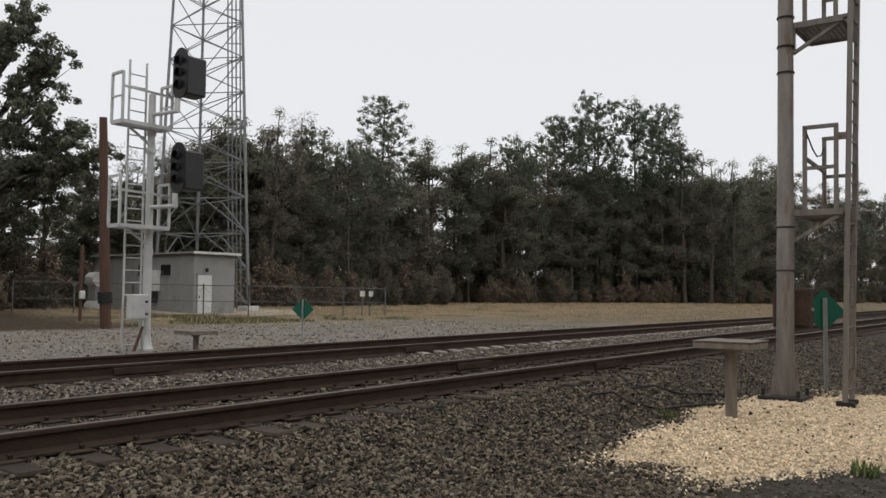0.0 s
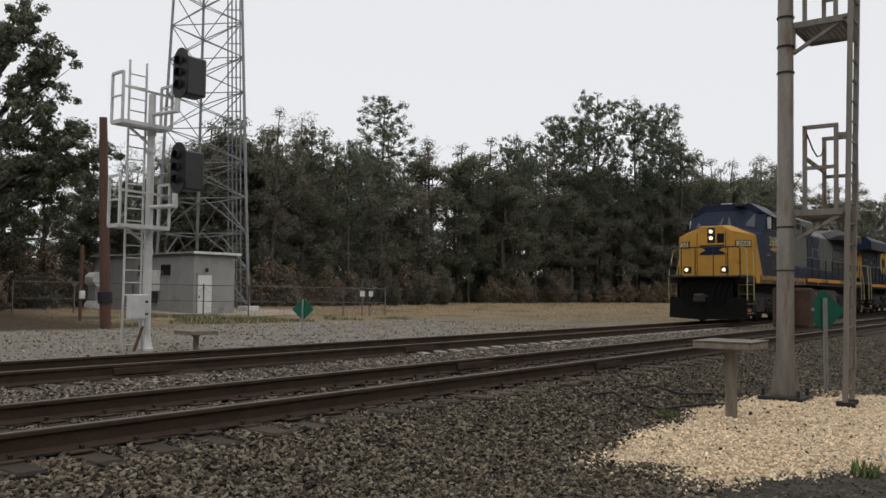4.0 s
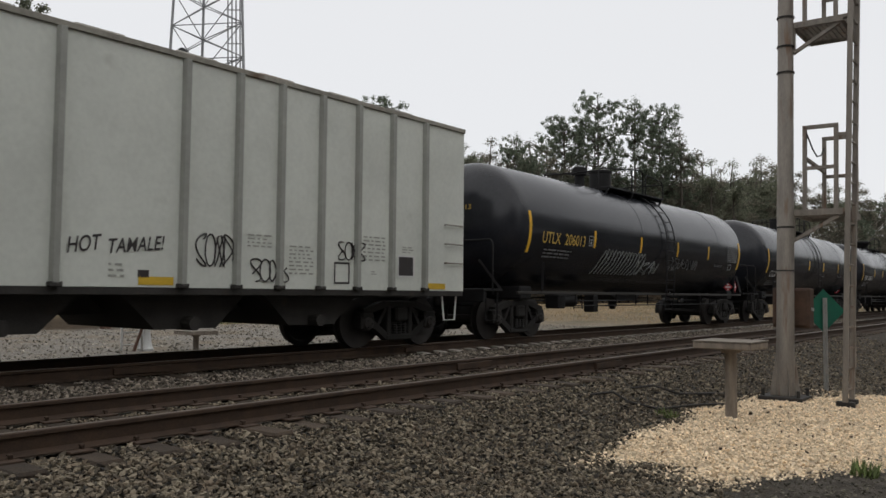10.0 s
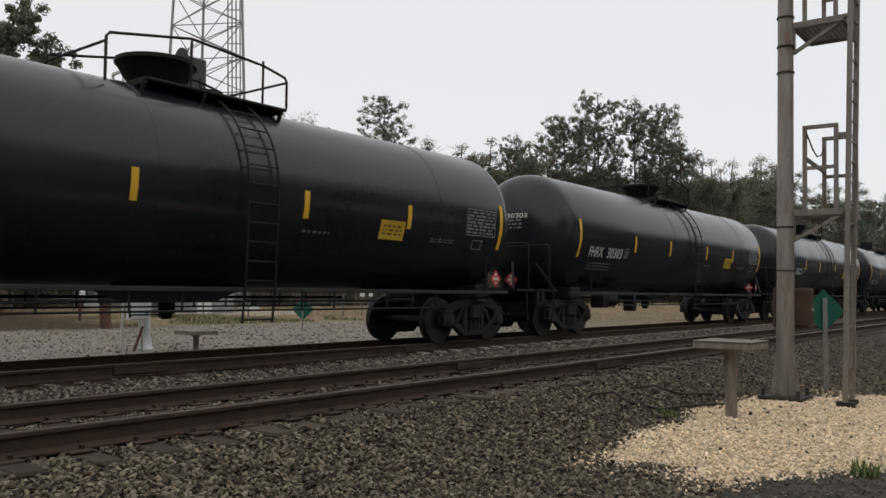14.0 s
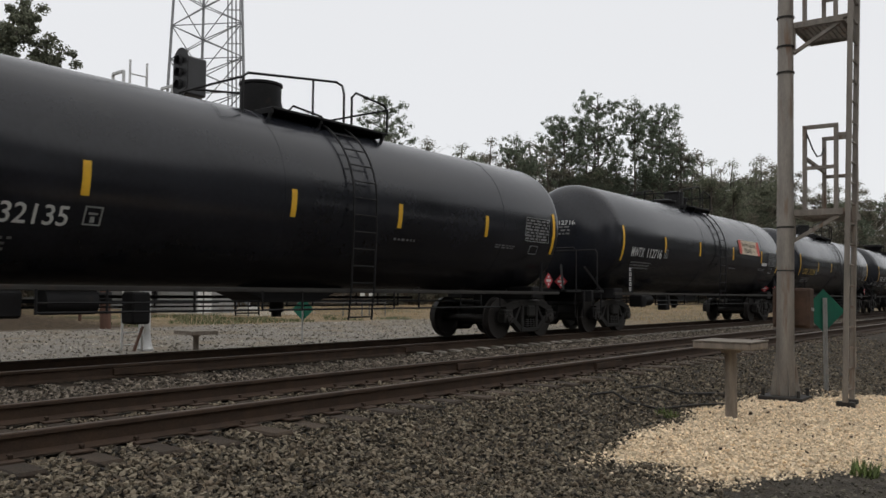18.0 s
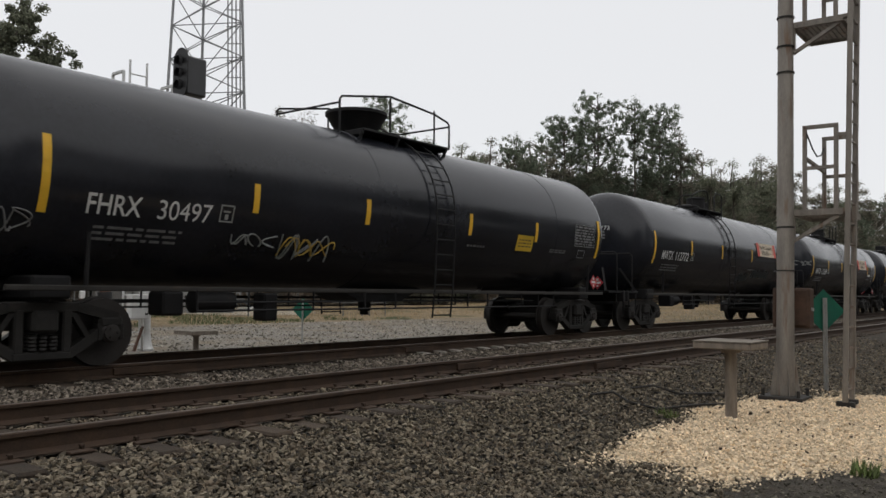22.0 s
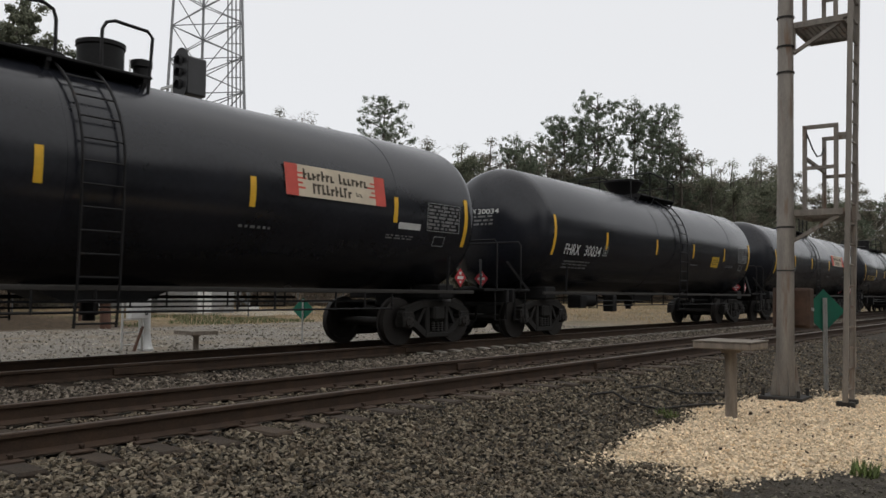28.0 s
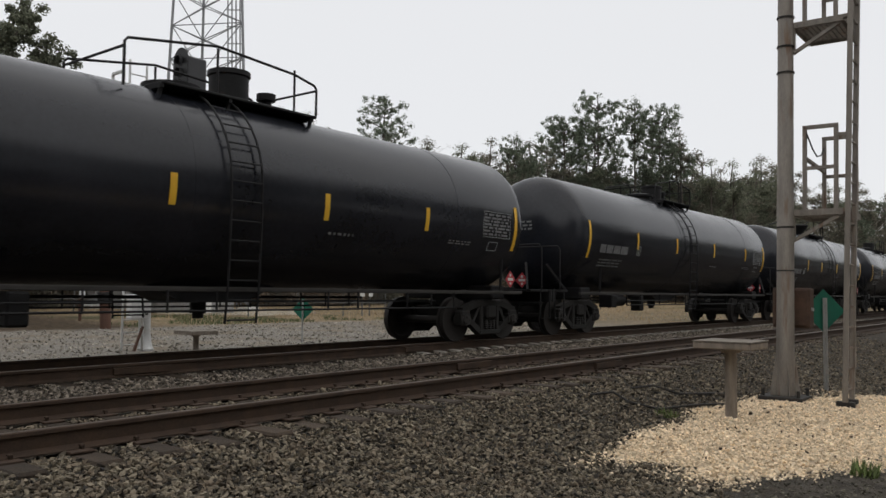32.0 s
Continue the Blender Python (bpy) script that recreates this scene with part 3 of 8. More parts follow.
for z in (1.9, 2.55, 4.9, 5.3, 5.75, 6.1, 8.2):
    part("band", Geo().lathe((0, 0, z), (0, 0, 1), [(0, 0.105), (0.0, 0.128), (0.022, 0.128), (0.022, 0.105)], 18), M_CARSTEEL, mast)


def mast_platform(z):
    """A grated platform beside the mast at height z above the rail, with its brackets and rail."""
    z = z - mz
    x0, x1, y0, y1 = 0.02, 1.05, -0.80, -0.10
    p = Geo()
    for a, b in (((x0, y0), (x1, y0)), ((x0, y1), (x1, y1)), ((x0, y0), (x0, y1)), ((x1, y0), (x1, y1))):
        p.beam((*a, z), (*b, z), 0.04, 0.09)
    fr = part("platform_frame", p, M_WEATHERED, mast)
    gr = Geo()
    for i in range(1, 22):
        x = x0 + (x1 - x0) * i / 22
        gr.box((x, (y0 + y1) / 2, z + 0.015), (0.008, y1 - y0, 0.03))
    for i in range(1, 10):
        y = y0 + (y1 - y0) * i / 10
        gr.box(((x0 + x1) / 2, y, z + 0.015), (x1 - x0, 0.010, 0.03))
    tagged(part("grating", gr, M_WEATHERED, fr, "open steel grating", smooth=0), kind="stuff")
    part("brace", Geo().beam((0.04, -0.1, z - 0.42), (0.06, y0 + 0.06, z - 0.05), 0.05), M_WEATHERED, fr)
    part("brace", Geo().beam((0.04, -0.1, z - 0.42), (0.04, -0.1, z), 0.06), M_WEATHERED, fr)
    h = 1.27
    for x, ya, yb in ((x0, -0.27, -0.70), (x1, -0.30, -0.76)):
        r = Geo().beam((x, ya, z), (x, ya, z + h), 0.055).beam((x, yb, z), (x, yb, z + h), 0.055).beam((x, ya + 0.027, z + h), (x, yb - 0.027, z + h), 0.055).beam((x, ya, z + h * 0.52), (x, yb, z + h * 0.52), 0.05)
        part("guard_frame", r, M_WEATHERED, mast)
    part("guard_bar", Geo().beam((x0, -0.29, z + 0.80), (x1, -0.30, z + 0.74), 0.045), M_WEATHERED, mast)
    part("tie_bar", Geo().beam((x0, -0.70, z + h - 0.14), (x0, y0 - 0.04, z + h - 0.14), 0.045), M_WEATHERED, mast)
    part("tie_bar", Geo().beam((x0, y0, z + 0.02), (x0, y0 - 0.1, z + 0.02), 0.05), M_WEATHERED, mast)
    part("chain", Geo().tube([(x0, -0.30, z + h - 0.10), (x0 + 0.25, -0.32, z + h - 0.29), (x0 + 0.5, -0.32, z + h - 0.36), (x0 + 0.8, -0.31, z + h - 0.30), (x1, -0.30, z + h - 0.14)], 0.012, 5), M_CARSTEEL, mast)


mast_platform(2.27)
mast_platform(5.12)
zl = lie(12.6, 2.58) - mz
part("ladder", ladder_geo(-0.03, 0.40, -0.82, zl + 0.02, 9.4, 0.30), M_WEATHERED, mast, "steel ladder with round rungs", pose(0, 0, 0, 0.9, 0, 0))
part("ladder_foot", Geo().box((0.0, -0.82, zl + 0.05), (0.12, 0.24, 0.10), 0.01), M_CARSTEEL, mast)
part("ladder_foot", Geo().box((0.40, -0.82, zl + 0.05), (0.12, 0.16, 0.10), 0.01), M_CARSTEEL, mast)
part("ladder_guard", Geo().box((0.40, -0.86, 1.6), (0.06, 0.03, 2.2), 0.005), M_POSTWOOD, mast, "brown anti-climb board")
box = part("junction_box", Geo().box((0.33, -0.02, 1.36), (0.24, 0.54, 0.60), 0.02), M_RUSTBOX, mast, "rusty brown junction box")
part("box_door", Geo().box((0.20, -0.02, 1.36), (0.02, 0.48, 0.54), 0.01), M_RUSTBOX, box)
part("hasp", Geo().box((0.33, -0.30, 1.34), (0.08, 0.03, 0.05), 0.005), M_GALV, box)


def post_table(x, y, z_top, gap, label, wide=0.70):
    """A square slab on a single post."""
    t = thing("marker_post", label, "post", pose(x, y, gap), "square-topped posts")
    h = z_top - gap
    part("post", Geo().cyl((0, 0, 0), (0, 0, h - 0.1), 0.072, n=18), M_POSTWOOD, t)
    part("slab", Geo().box((0, 0, h - 0.045), (wide, wide, 0.085), 0.012), M_POSTWOOD, t)
    part("top_sheet", Geo().box((0, 0, h + 0.004), (wide + 0.02, wide + 0.02, 0.012), 0.003), M_POSTTOP, t, "weathered grey top sheet")
    part("flange", Geo().cyl((0, 0, h - 0.14), (0, 0, h - 0.08), 0.12, n=16), M_POSTWOOD, t)


post_table(10.12, 3.44, 0.46, lie(10.12, 3.44) - 0.03, "grey wooden post with a square slab top in cream gravel")
post_table(12.35, 17.8, 0.0, lie(12.35, 17.8) - 0.03, "grey wooden post with a square slab top by the far track", 0.78)


def diamond_sign(x, y, zc, diag, rz, label, post_top):
    z0 = lie(x, y)
    t = thing("diamond_sign", label, "sign", pose(x, y, z0, 0, 0, rz), "green diamond signs")
    part("post", Geo().box((0, 0, (post_top - z0) / 2 - 0.1), (0.05, 0.03, post_top - z0 + 0.2), 0.004).box((0.02, -0.02, (post_top - z0) / 2 - 0.1), (0.012, 0.05, post_top - z0 + 0.2)), M_GALV, t, "galvanised channel post")
    part("panel", Geo().box((0, 0.03, zc - z0), (diag * 0.707, 0.006, diag * 0.707), 0.002, Matrix.Rotation(radians(45), 4, "Y")), M_GREENSIGN, t, "green diamond panel seen from behind")
    return t


diamond_sign(14.38, 3.34, 0.785, 0.72, -50, "back of a green diamond sign on a steel post", 1.0)
diamond_sign(16.3, 18.2, 0.5, 0.68, -60, "back of a green diamond sign by the far track", 0.8)

# ---- the far signal ----
fx, fy, fz = 11.20, 18.24, lie(11.2, 18.24)
sig = thing("signal_mast", "silver galvanised signal mast with two black signal heads", "signal mast", pose(fx, fy, fz))
part("pole", Geo().lathe((0, 0, 0), (0, 0, 1), [(0.0, 0.112), (2.9, 0.105), (2.91, 0.095), (6.42, 0.088), (6.45, 0.02)], 18), M_GALVNEW, sig)
part("base", Geo().lathe((0, 0, 0), (0, 0, 1), [(0, 0.19), (0.06, 0.19), (0.10, 0.16), (0.42, 0.115)], 12), M_GALVNEW, sig)
for z in (4.95, 5.4, 2.95, 2.4):
    part("band", Geo().lathe((0, 0, z - fz - 0.5), (0, 0, 1), [(0, 0.09), (0, 0.122), (0.14, 0.122), (0.14, 0.09)], 14), M_GALVNEW, sig)


def signal_head(zc, za):
    zc, za = zc - fz, za - fz
    part("arm", Geo().cyl((0, 0, za), (0.05, -1.08, za - 0.03), 0.05, n=12).cyl((0.05, -1.02, za - 0.05), (0.05, -1.02, za + 0.28), 0.07, n=12), M_GALVNEW, sig, "bracket arm")
    hd = part("signal_head", Geo().box((0.42, -1.02, zc - 0.06), (0.58, 0.48, 0.96), 0.04), M_SIGGREY, sig, "black signal head")
    out = []
    for k in range(40):
        a = 2 * math.pi * k / 40
        out.append((0.30 * math.cos(a), 0.32 * math.sin(a) + (0.31 if math.sin(a) > 0 else -0.31)))
    part("backplate", Geo().prism([(-1.02 + a, zc + b) for a, b in out], 0.10, 0.13, "x"), M_SIGBLACK, hd, "oval black backplate")
    for k in (-1, 0, 1):
        v = Geo()
        n = 12
        for r0, r1 in ((0.135, 0.12),):
            ring = [(math.cos(t) * r0, math.sin(t) * r0) for t in np.linspace(-0.5, math.pi + 0.5, n)]
            inner = [(math.cos(t) * r1, math.sin(t) * r1) for t in np.linspace(math.pi + 0.5, -0.5, n)]
            v.prism([(-1.02 + a, zc + k * 0.30 + b) for a, b in ring + inner], 0.0, 0.10, "x")
        part("visor", v, M_SIGBLACK, hd)
        part("lens", Geo().cyl((0.098, -1.02, zc + k * 0.30), (0.088, -1.02, zc + k * 0.30), 0.118, n=20), M_LENS, hd, "dark unlit lens")


signal_head(6.36, 5.43)
signal_head(4.02, 3.10)


def far_platform(z):
    """A long narrow platform along the track, a guard frame at either end and one bar between them."""
    z = z - fz
    x0, x1, y0, y1 = -1.08, 0.24, -0.50, -0.02
    p = Geo()
    for a, b in (((x0, y0), (x1, y0)), ((x0, y1), (x1, y1)), ((x0, y0), (x0, y1)), ((x1, y0), (x1, y1))):
        p.beam((*a, z), (*b, z), 0.045, 0.09)
    fr = part("platform", p, M_GALVNEW, sig)
    gr = Geo()
    for i in range(1, 24):
        gr.box((x0 + (x1 - x0) * i / 24, (y0 + y1) / 2, z + 0.02), (0.010, y1 - y0, 0.03))
    for i in range(1, 6):
        gr.box(((x0 + x1) / 2, y0 + (y1 - y0) * i / 6, z + 0.02), (x1 - x0, 0.010, 0.03))
    tagged(part("grating", gr, M_GALVNEW, fr, "open steel grating", smooth=0), kind="stuff")
    part("brace", Geo().beam((x0 + 0.42, -0.08, z - 0.03), (-0.06, -0.05, z - 0.40), 0.05), M_GALVNEW, fr)
    for x, h in ((x0, 1.18), (x1, 1.10)):
        r = Geo().beam((x, y0, z), (x, y0, z + h), 0.055).beam((x, y1, z), (x, y1, z + h), 0.055).beam((x, y0, z + h), (x, y1, z + h), 0.06).beam((x, y0, z + h * 0.52), (x, y1, z + h * 0.52), 0.04)
        part("guard_frame", r, M_GALVNEW, fr)
    part("guard_bar", Geo().beam((x0, y0, z + 0.84), (x1, y0, z + 0.80), 0.05), M_GALVNEW, fr)


far_platform(5.05)
far_platform(2.56)
for x in (-0.55, -0.09):
    part("ladder_rail", Geo().box((x, 0.14, 3.62), (0.045, 0.05, 7.2), 0.006), M_GALVNEW, sig, "silver ladder rail")
for k in range(23):
    part("rung", Geo().cyl((-0.55, 0.14, 0.16 + 0.305 * k), (-0.09, 0.14, 0.16 + 0.305 * k), 0.018, n=6), M_GALVNEW, sig)
cab = part("relay_case", Geo().box((-0.36, -0.20, 1.10), (0.46, 0.26, 0.60), 0.02), M_GALVNEW, sig, "silver equipment case")
part("latch", Geo().box((-0.20, -0.34, 1.22), (0.07, 0.03, 0.05), 0.004).box((-0.20, -0.34, 0.92), (0.07, 0.03, 0.05), 0.004), M_CARSTEEL, cab)
part("case_bracket", Geo().beam((-0.36, -0.06, 1.25), (-0.02, 0.0, 1.25), 0.05).beam((-0.36, -0.06, 0.95), (-0.02, 0.0, 0.95), 0.05), M_GALVNEW, cab)
part("conduit", Geo().tube([(-0.22, -0.2, 0.80), (-0.22, -0.2, 0.35), (-0.15, -0.12, 0.0)], 0.03, 6), M_GALVNEW, cab)
solid("leaning_plank", Geo().beam((10.80, 18.10, fz), (10.98, 18.02, fz + 0.62), 0.16, 0.05), M_POLE, "dark weathered plank leaning on the signal mast", "plank")

# ---- utility pole, shed, fence and tower ----
px, py = 15.85, 28.5
pz = lie(px, py)
pole = thing("utility_pole", "brown wooden utility pole with a black collar", "pole", pose(px, py, pz - 0.1, -0.6, -2.2, 0))
part("shaft", Geo().lathe((0, 0, 0), (0, 0, 1), [(0, 0.20), (4, 0.17), (8.0, 0.14)], 14), M_POLE, pole)
part("collar", Geo().lathe((0, 0, 1.05), (0, 0, 1), [(0, 0.19), (0, 0.26), (0.42, 0.26), (0.42, 0.18)], 14), M_SIGBLACK, pole, "black collar")
p2 = thing("meter_post", "thin dark post with a white meter", "post", pose(17.25, 33.1, lie(17.25, 33.1)))
part("post", Geo().cyl((0, 0, 0), (0, 0, 3.2), 0.07, n=8), M_POLE, p2)
part("meter", Geo().box((0.0, -0.12, 1.1), (0.22, 0.16, 0.34), 0.03), M_TRIM, p2, "white meter box")

bx0, bx1, by0, by1, bz0, bz1 = 25.5, 28.15, 37.1, 47.3, lie(25.5, 37.5) - 0.1, 3.0
shed = thing("equipment_shed", "grey panel-walled equipment shed with a flat white-edged roof", "building", pose(bx0, by0, bz0))
W, L, HH = bx1 - bx0, by1 - by0, bz1 - bz0
part("wall", Geo().box((W / 2, 0.06, HH / 2), (W, 0.12, HH)), M_WALL, shed)
part("wall", Geo().box((W / 2, L - 0.06, HH / 2), (W, 0.12, HH)), M_WALL, shed)
part("wall", Geo().box((0.06, L / 2, HH / 2), (0.12, L - 0.24, HH)), M_WALL, shed)
part("wall", Geo().box((W - 0.06, L / 2, HH / 2), (0.12, L - 0.24, HH)), M_WALL, shed)
for i in range(1, 9):
    part("panel_joint", Geo().box((-0.008, L * i / 9, HH / 2), (0.016, 0.05, HH - 0.02), 0.002), M_WALL, shed)
roof = part("roof", Geo().box((W / 2, L / 2, HH + 0.05), (W + 0.4, L + 0.5, 0.10), 0.01), M_CARSTEEL, shed, "dark flat roof")
part("roof_edge", Geo().box((W / 2, -0.27, HH + 0.06), (W + 0.44, 0.03, 0.13), 0.004), M_TRIM, roof, "white roof edge")
part("roof_edge", Geo().box((-0.22, L / 2, HH + 0.06), (0.03, L + 0.5, 0.09), 0.004), M_WALL, roof)
door = part("door", Geo().box((0.70, -0.02, 1.12), (0.88, 0.05, 2.1), 0.005), M_TRIM, shed, "white metal door")
part("door_frame", Geo().box((0.22, -0.015, 1.14), (0.06, 0.07, 2.22)).box((1.18, -0.015, 1.14), (0.06, 0.07, 2.22)).box((0.70, -0.015, 2.22), (1.02, 0.07, 0.06)), M_WALL, door)
part("handle", Geo().box((0.34, -0.06, 1.0), (0.05, 0.06, 0.14), 0.01), M_SIGBLACK, door)
part("wall_lamp", Geo().box((0.78, -0.08, 2.45), (0.12, 0.14, 0.2), 0.02), M_SIGBLACK, shed, "black wall lamp")
for y, w, z in ((2.6, 0.9, 2.45), (4.9, 0.8, 2.45)):
    wn1 = part("window", Geo().box((-0.02, y, z), (0.05, w, 0.62), 0.005), M_GLASSDARK, shed, "small dark window")
    part("window_frame", Geo().box((-0.03, y, z + 0.33), (0.06, w + 0.12, 0.05)).box((-0.03, y, z - 0.33), (0.06, w + 0.12, 0.05)), M_WALL, wn1)
ac = part("cabinet", Geo().box((-0.22, 3.5, 1.75), (0.4, 0.8, 0.9), 0.02).box((-0.15, 3.5, 2.3), (0.3, 0.8, 0.3), 0.02), M_TRIM, shed, "white wall-mounted cabinet")
part("conduit", Geo().box((-0.15, 3.5, 0.95), (0.2, 0.5, 0.6), 0.02), M_SIGBLACK, ac)
for y, z in ((9.4, 1.95), (9.4, 0.3)):
    part("vent_cowl", Geo().lathe((-0.35, y - 0.5, z), (0, 1, 0), [(0, 0.02), (0, 0.45), (1.0, 0.45), (1.0, 0.02)], 20), M_TRIM, shed, "rounded white vent cowl")
part("vent_duct", Geo().box((-0.35, 9.4, 1.0), (0.5, 0.9, 1.6), 0.02), M_WALL, shed)

fence = thing("chain_link_fence", "galvanised chain-link fence round the shed and tower", "fence", pose(0, 0, 0))
M_FENCE = mat("dull_galvanised", (0.15, 0.15, 0.145), 0.7, 0.4, var=0.2, scale=3, fine=40, bump=0)
runs = [(17.6, 40.2), (22.3, 37.6), (24.6, 34.9), (26.4, 33.6), (34.6, 31.6)]
for (ax, ay), (bx, by) in zip(runs, runs[1:]):
    a, b = Vector((ax, ay, lie(ax, ay))), Vector((bx, by, lie(bx, by)))
    n = max(1, round((b - a).length / 2.8))
    for i in range(n + 1):
        q = a.lerp(b, i / n)
        part("fence_post", Geo().cyl(q, q + Vector((0, 0, 1.62)), 0.035, n=8), M_FENCE, fence)
    part("top_rail", Geo().tube([a + Vector((0, 0, 1.55)), b + Vector((0, 0, 1.55))], 0.025, 6), M_FENCE, fence)
    part("mid_rail", Geo().tube([a + Vector((0, 0, 0.75)), b + Vector((0, 0, 0.75))], 0.02, 6), M_FENCE, fence)
    w = Geo()
    m = int((b - a).length / 0.16)
    for i in range(m):
        q = a.lerp(b, i / m)
        for s in (-1, 1):
            e = a.lerp(b, min(1, max(0, (i + s * 9) / m)))
            w.beam(q + Vector((0, 0, 0.05)), e + Vector((0, 0, 1.52)), 0.004)
    tagged(part("wire_mesh", w, M_FENCE, fence, smooth=0), kind="stuff")
for x in (33.0, 33.6):
    part("gate_post", Geo().cyl((x, 31.9, lie(x, 31.9)), (x, 31.9, lie(x, 31.9) + 2.1), 0.04, n=8), M_FENCE, fence)
for x in (32.95, 33.65):
    part("warning_plate", Geo().box((x, 31.84, lie(x, 31.9) + 1.25), (0.36, 0.02, 0.3), 0.004), M_TRIM, fence, "white warning plate")

M_TOWER = mat("tower_steel", (0.23, 0.235, 0.24), 0.6, 0.4, var=0.15, scale=2, fine=20, bump=0)
tower = thing("lattice_tower", "tall grey steel lattice radio tower", "tower", pose(29.5, 42.4, lie(29.5, 42.4)))
FOOT = [Vector((1.0, -3.6, 0)), Vector((1.82, 2.91, 0)), Vector((-2.0, 1.66, 0))]
TOPH, SHRINK = 42.0, 0.42


def leg_at(i, z):
    return FOOT[i] * (1 - (1 - SHRINK) * z / TOPH) + Vector((0, 0, z))


for i in range(3):
    part("leg", Geo().cyl(leg_at(i, 0), leg_at(i, TOPH), 0.10, 0.06, n=8), M_TOWER, tower)
    part("footing", Geo().box(FOOT[i] + Vector((0, 0, 0.1)), (0.9, 0.9, 0.35), 0.04), M_TRIM, tower, "pale concrete footing")
    levels = [0.3 + 2.15 * k for k in range(20)]
    j = (i + 1) % 3
    for z0, z1 in zip(levels, levels[1:]):
        if z0 < 6.0:
            mid = (leg_at(i, z1) + leg_at(j, z1)) / 2
            part("brace", Geo().cyl(leg_at(i, z0), mid, 0.035, n=5), M_TOWER, tower)
            part("brace", Geo().cyl(leg_at(j, z0), mid, 0.035, n=5), M_TOWER, tower)
        else:
            part("brace", Geo().cyl(leg_at(i, z0), leg_at(j, z1), 0.032, n=5), M_TOWER, tower)
            part("brace", Geo().cyl(leg_at(j, z0), leg_at(i, z1), 0.032, n=5), M_TOWER, tower)
        part("strut", Geo().cyl(leg_at(i, z1), leg_at(j, z1), 0.035, n=5), M_TOWER, tower)
ca = Vector((2.2, -0.48, 0))
for k in range(4):
    part("feed_line", Geo().tube([ca + Vector((0.16 * k - 0.3, -0.2 * k, 0)), ca * 0.5 + Vector((0.16 * k - 0.3, -0.2 * k, TOPH))], 0.045, 5), M_TOWER, tower)
for k in range(38):
    q = ca * (1 - 0.5 * k / 38) + Vector((0, 0, 0.6 + 1.08 * k))
    part("feed_bracket", Geo().beam(q + Vector((-0.36, 0.08, 0)), q + Vector((0.24, -0.68, 0)), 0.05), M_TOWER, tower)

# a pale sandy pad round the shed and the tower's feet
px_, py_ = np.meshgrid(np.arange(23.0, 36.0, 0.3), np.arange(33.2, 46.0, 0.3))
pad = 1 - ((px_ - 29) / 5.6) ** 2 - ((py_ - 38.6) / 4.9) ** 2 + 0.2 * np.sin(px_ * 2.1) * np.sin(py_ * 1.7) > 0
wq = px_.shape[1]
cq = (np.arange(px_.shape[0] - 1)[:, None] * wq + np.arange(wq - 1)[None, :])
cq = cq[pad[:-1, :-1] & pad[1:, :-1] & pad[:-1, 1:] & pad[1:, 1:]]
M_SAND = mat("pale_sand", (0.36, 0.31, 0.235), 0.95, var=0.25, scale=1.5, fine=14, bump=0.3, dist=0.02)
tagged(new("sand_pad", quick_mesh("sand_pad", np.c_[px_.ravel(), py_.ravel(), lies(px_.ravel(), py_.ravel()) + 0.03], np.c_[cq, cq + 1, cq + wq + 1, cq + wq], M_SAND)), "pale sandy pad round the shed and tower", "ground", kind="structure")
# ---- trees ----
M_BARK = mat("grey_bark", (0.085, 0.072, 0.058), 0.95, var=0.4, scale=3, fine=20, bump=0.8, dist=0.03, stretch=(4, 4, 1))
M_PALEBARK = mat("pale_bark", (0.20, 0.175, 0.145), 0.95, var=0.3, scale=3, fine=20, bump=0.6, dist=0.02, stretch=(4, 4, 1))
# needle and leaf colours are lightened and greyed to stand in for haze
M_PINE = mat("pine_needles", (0.168, 0.196, 0.142), 0.85, var=0.3, scale=1.2, fine=9, bump=0, rnd=0.5, spec=0.25, through_leaf=0.62)
M_LEAF = mat("evergreen_leaves", (0.178, 0.188, 0.135), 0.75, var=0.35, scale=0.9, fine=9, bump=0, rnd=0.5, spec=0.3, through_leaf=0.62)
M_OLIVE = mat("olive_leaves", (0.20, 0.188, 0.146), 0.8, var=0.35, scale=0.9, fine=9, bump=0, rnd=0.45, spec=0.25, through_leaf=0.62)
M_BROWNLEAF = mat("brown_brush", (0.215, 0.170, 0.125), 0.9, var=0.35, scale=1.5, fine=9, bump=0, rnd=0.5, spec=0.2, through_leaf=0.3)
M_TWIG = mat("bare_twigs", (0.105, 0.085, 0.066), 0.9, var=0.3, scale=2, fine=9, bump=0, rnd=0.3)


def leaf_mesh(name, centres, radii, per, size, seed, material, flat=1.0):
    """A crown of small folded leaves, strewn round the ends of the limbs."""
    rng = np.random.RandomState(seed)
    c = np.repeat(np.array(centres), per, axis=0)
    r = np.repeat(np.array(radii), per)
    n = len(c)
    d = rng.normal(size=(n, 3))
    d /= np.linalg.norm(d, axis=1, keepdims=True)
    d *= 1.05 * rng.rand(n, 1) ** 0.7 * r[:, None]
    d[:, 2] *= flat
    p = c + d
    out = d / (np.linalg.norm(d, axis=1, keepdims=True) + 1e-6) * 0.9 + rng.normal(size=(n, 3)) * 0.55
    out[:, 2] += 0.45
    a = np.cross(out, rng.normal(size=(n, 3)))
    a /= np.linalg.norm(a, axis=1, keepdims=True)
    b = np.cross(a, out)
    b /= np.linalg.norm(b, axis=1, keepdims=True)
    s = size * rng.uniform(0.5, 1.3, (n, 1))
    v = np.stack([p - a * s, p + b * s * 0.55, p + a * s, p - b * s * 0.55], 1).reshape(-1, 3)
    q = np.arange(4 * n).reshape(-1, 4)
    return quick_mesh(name, v, q, material)


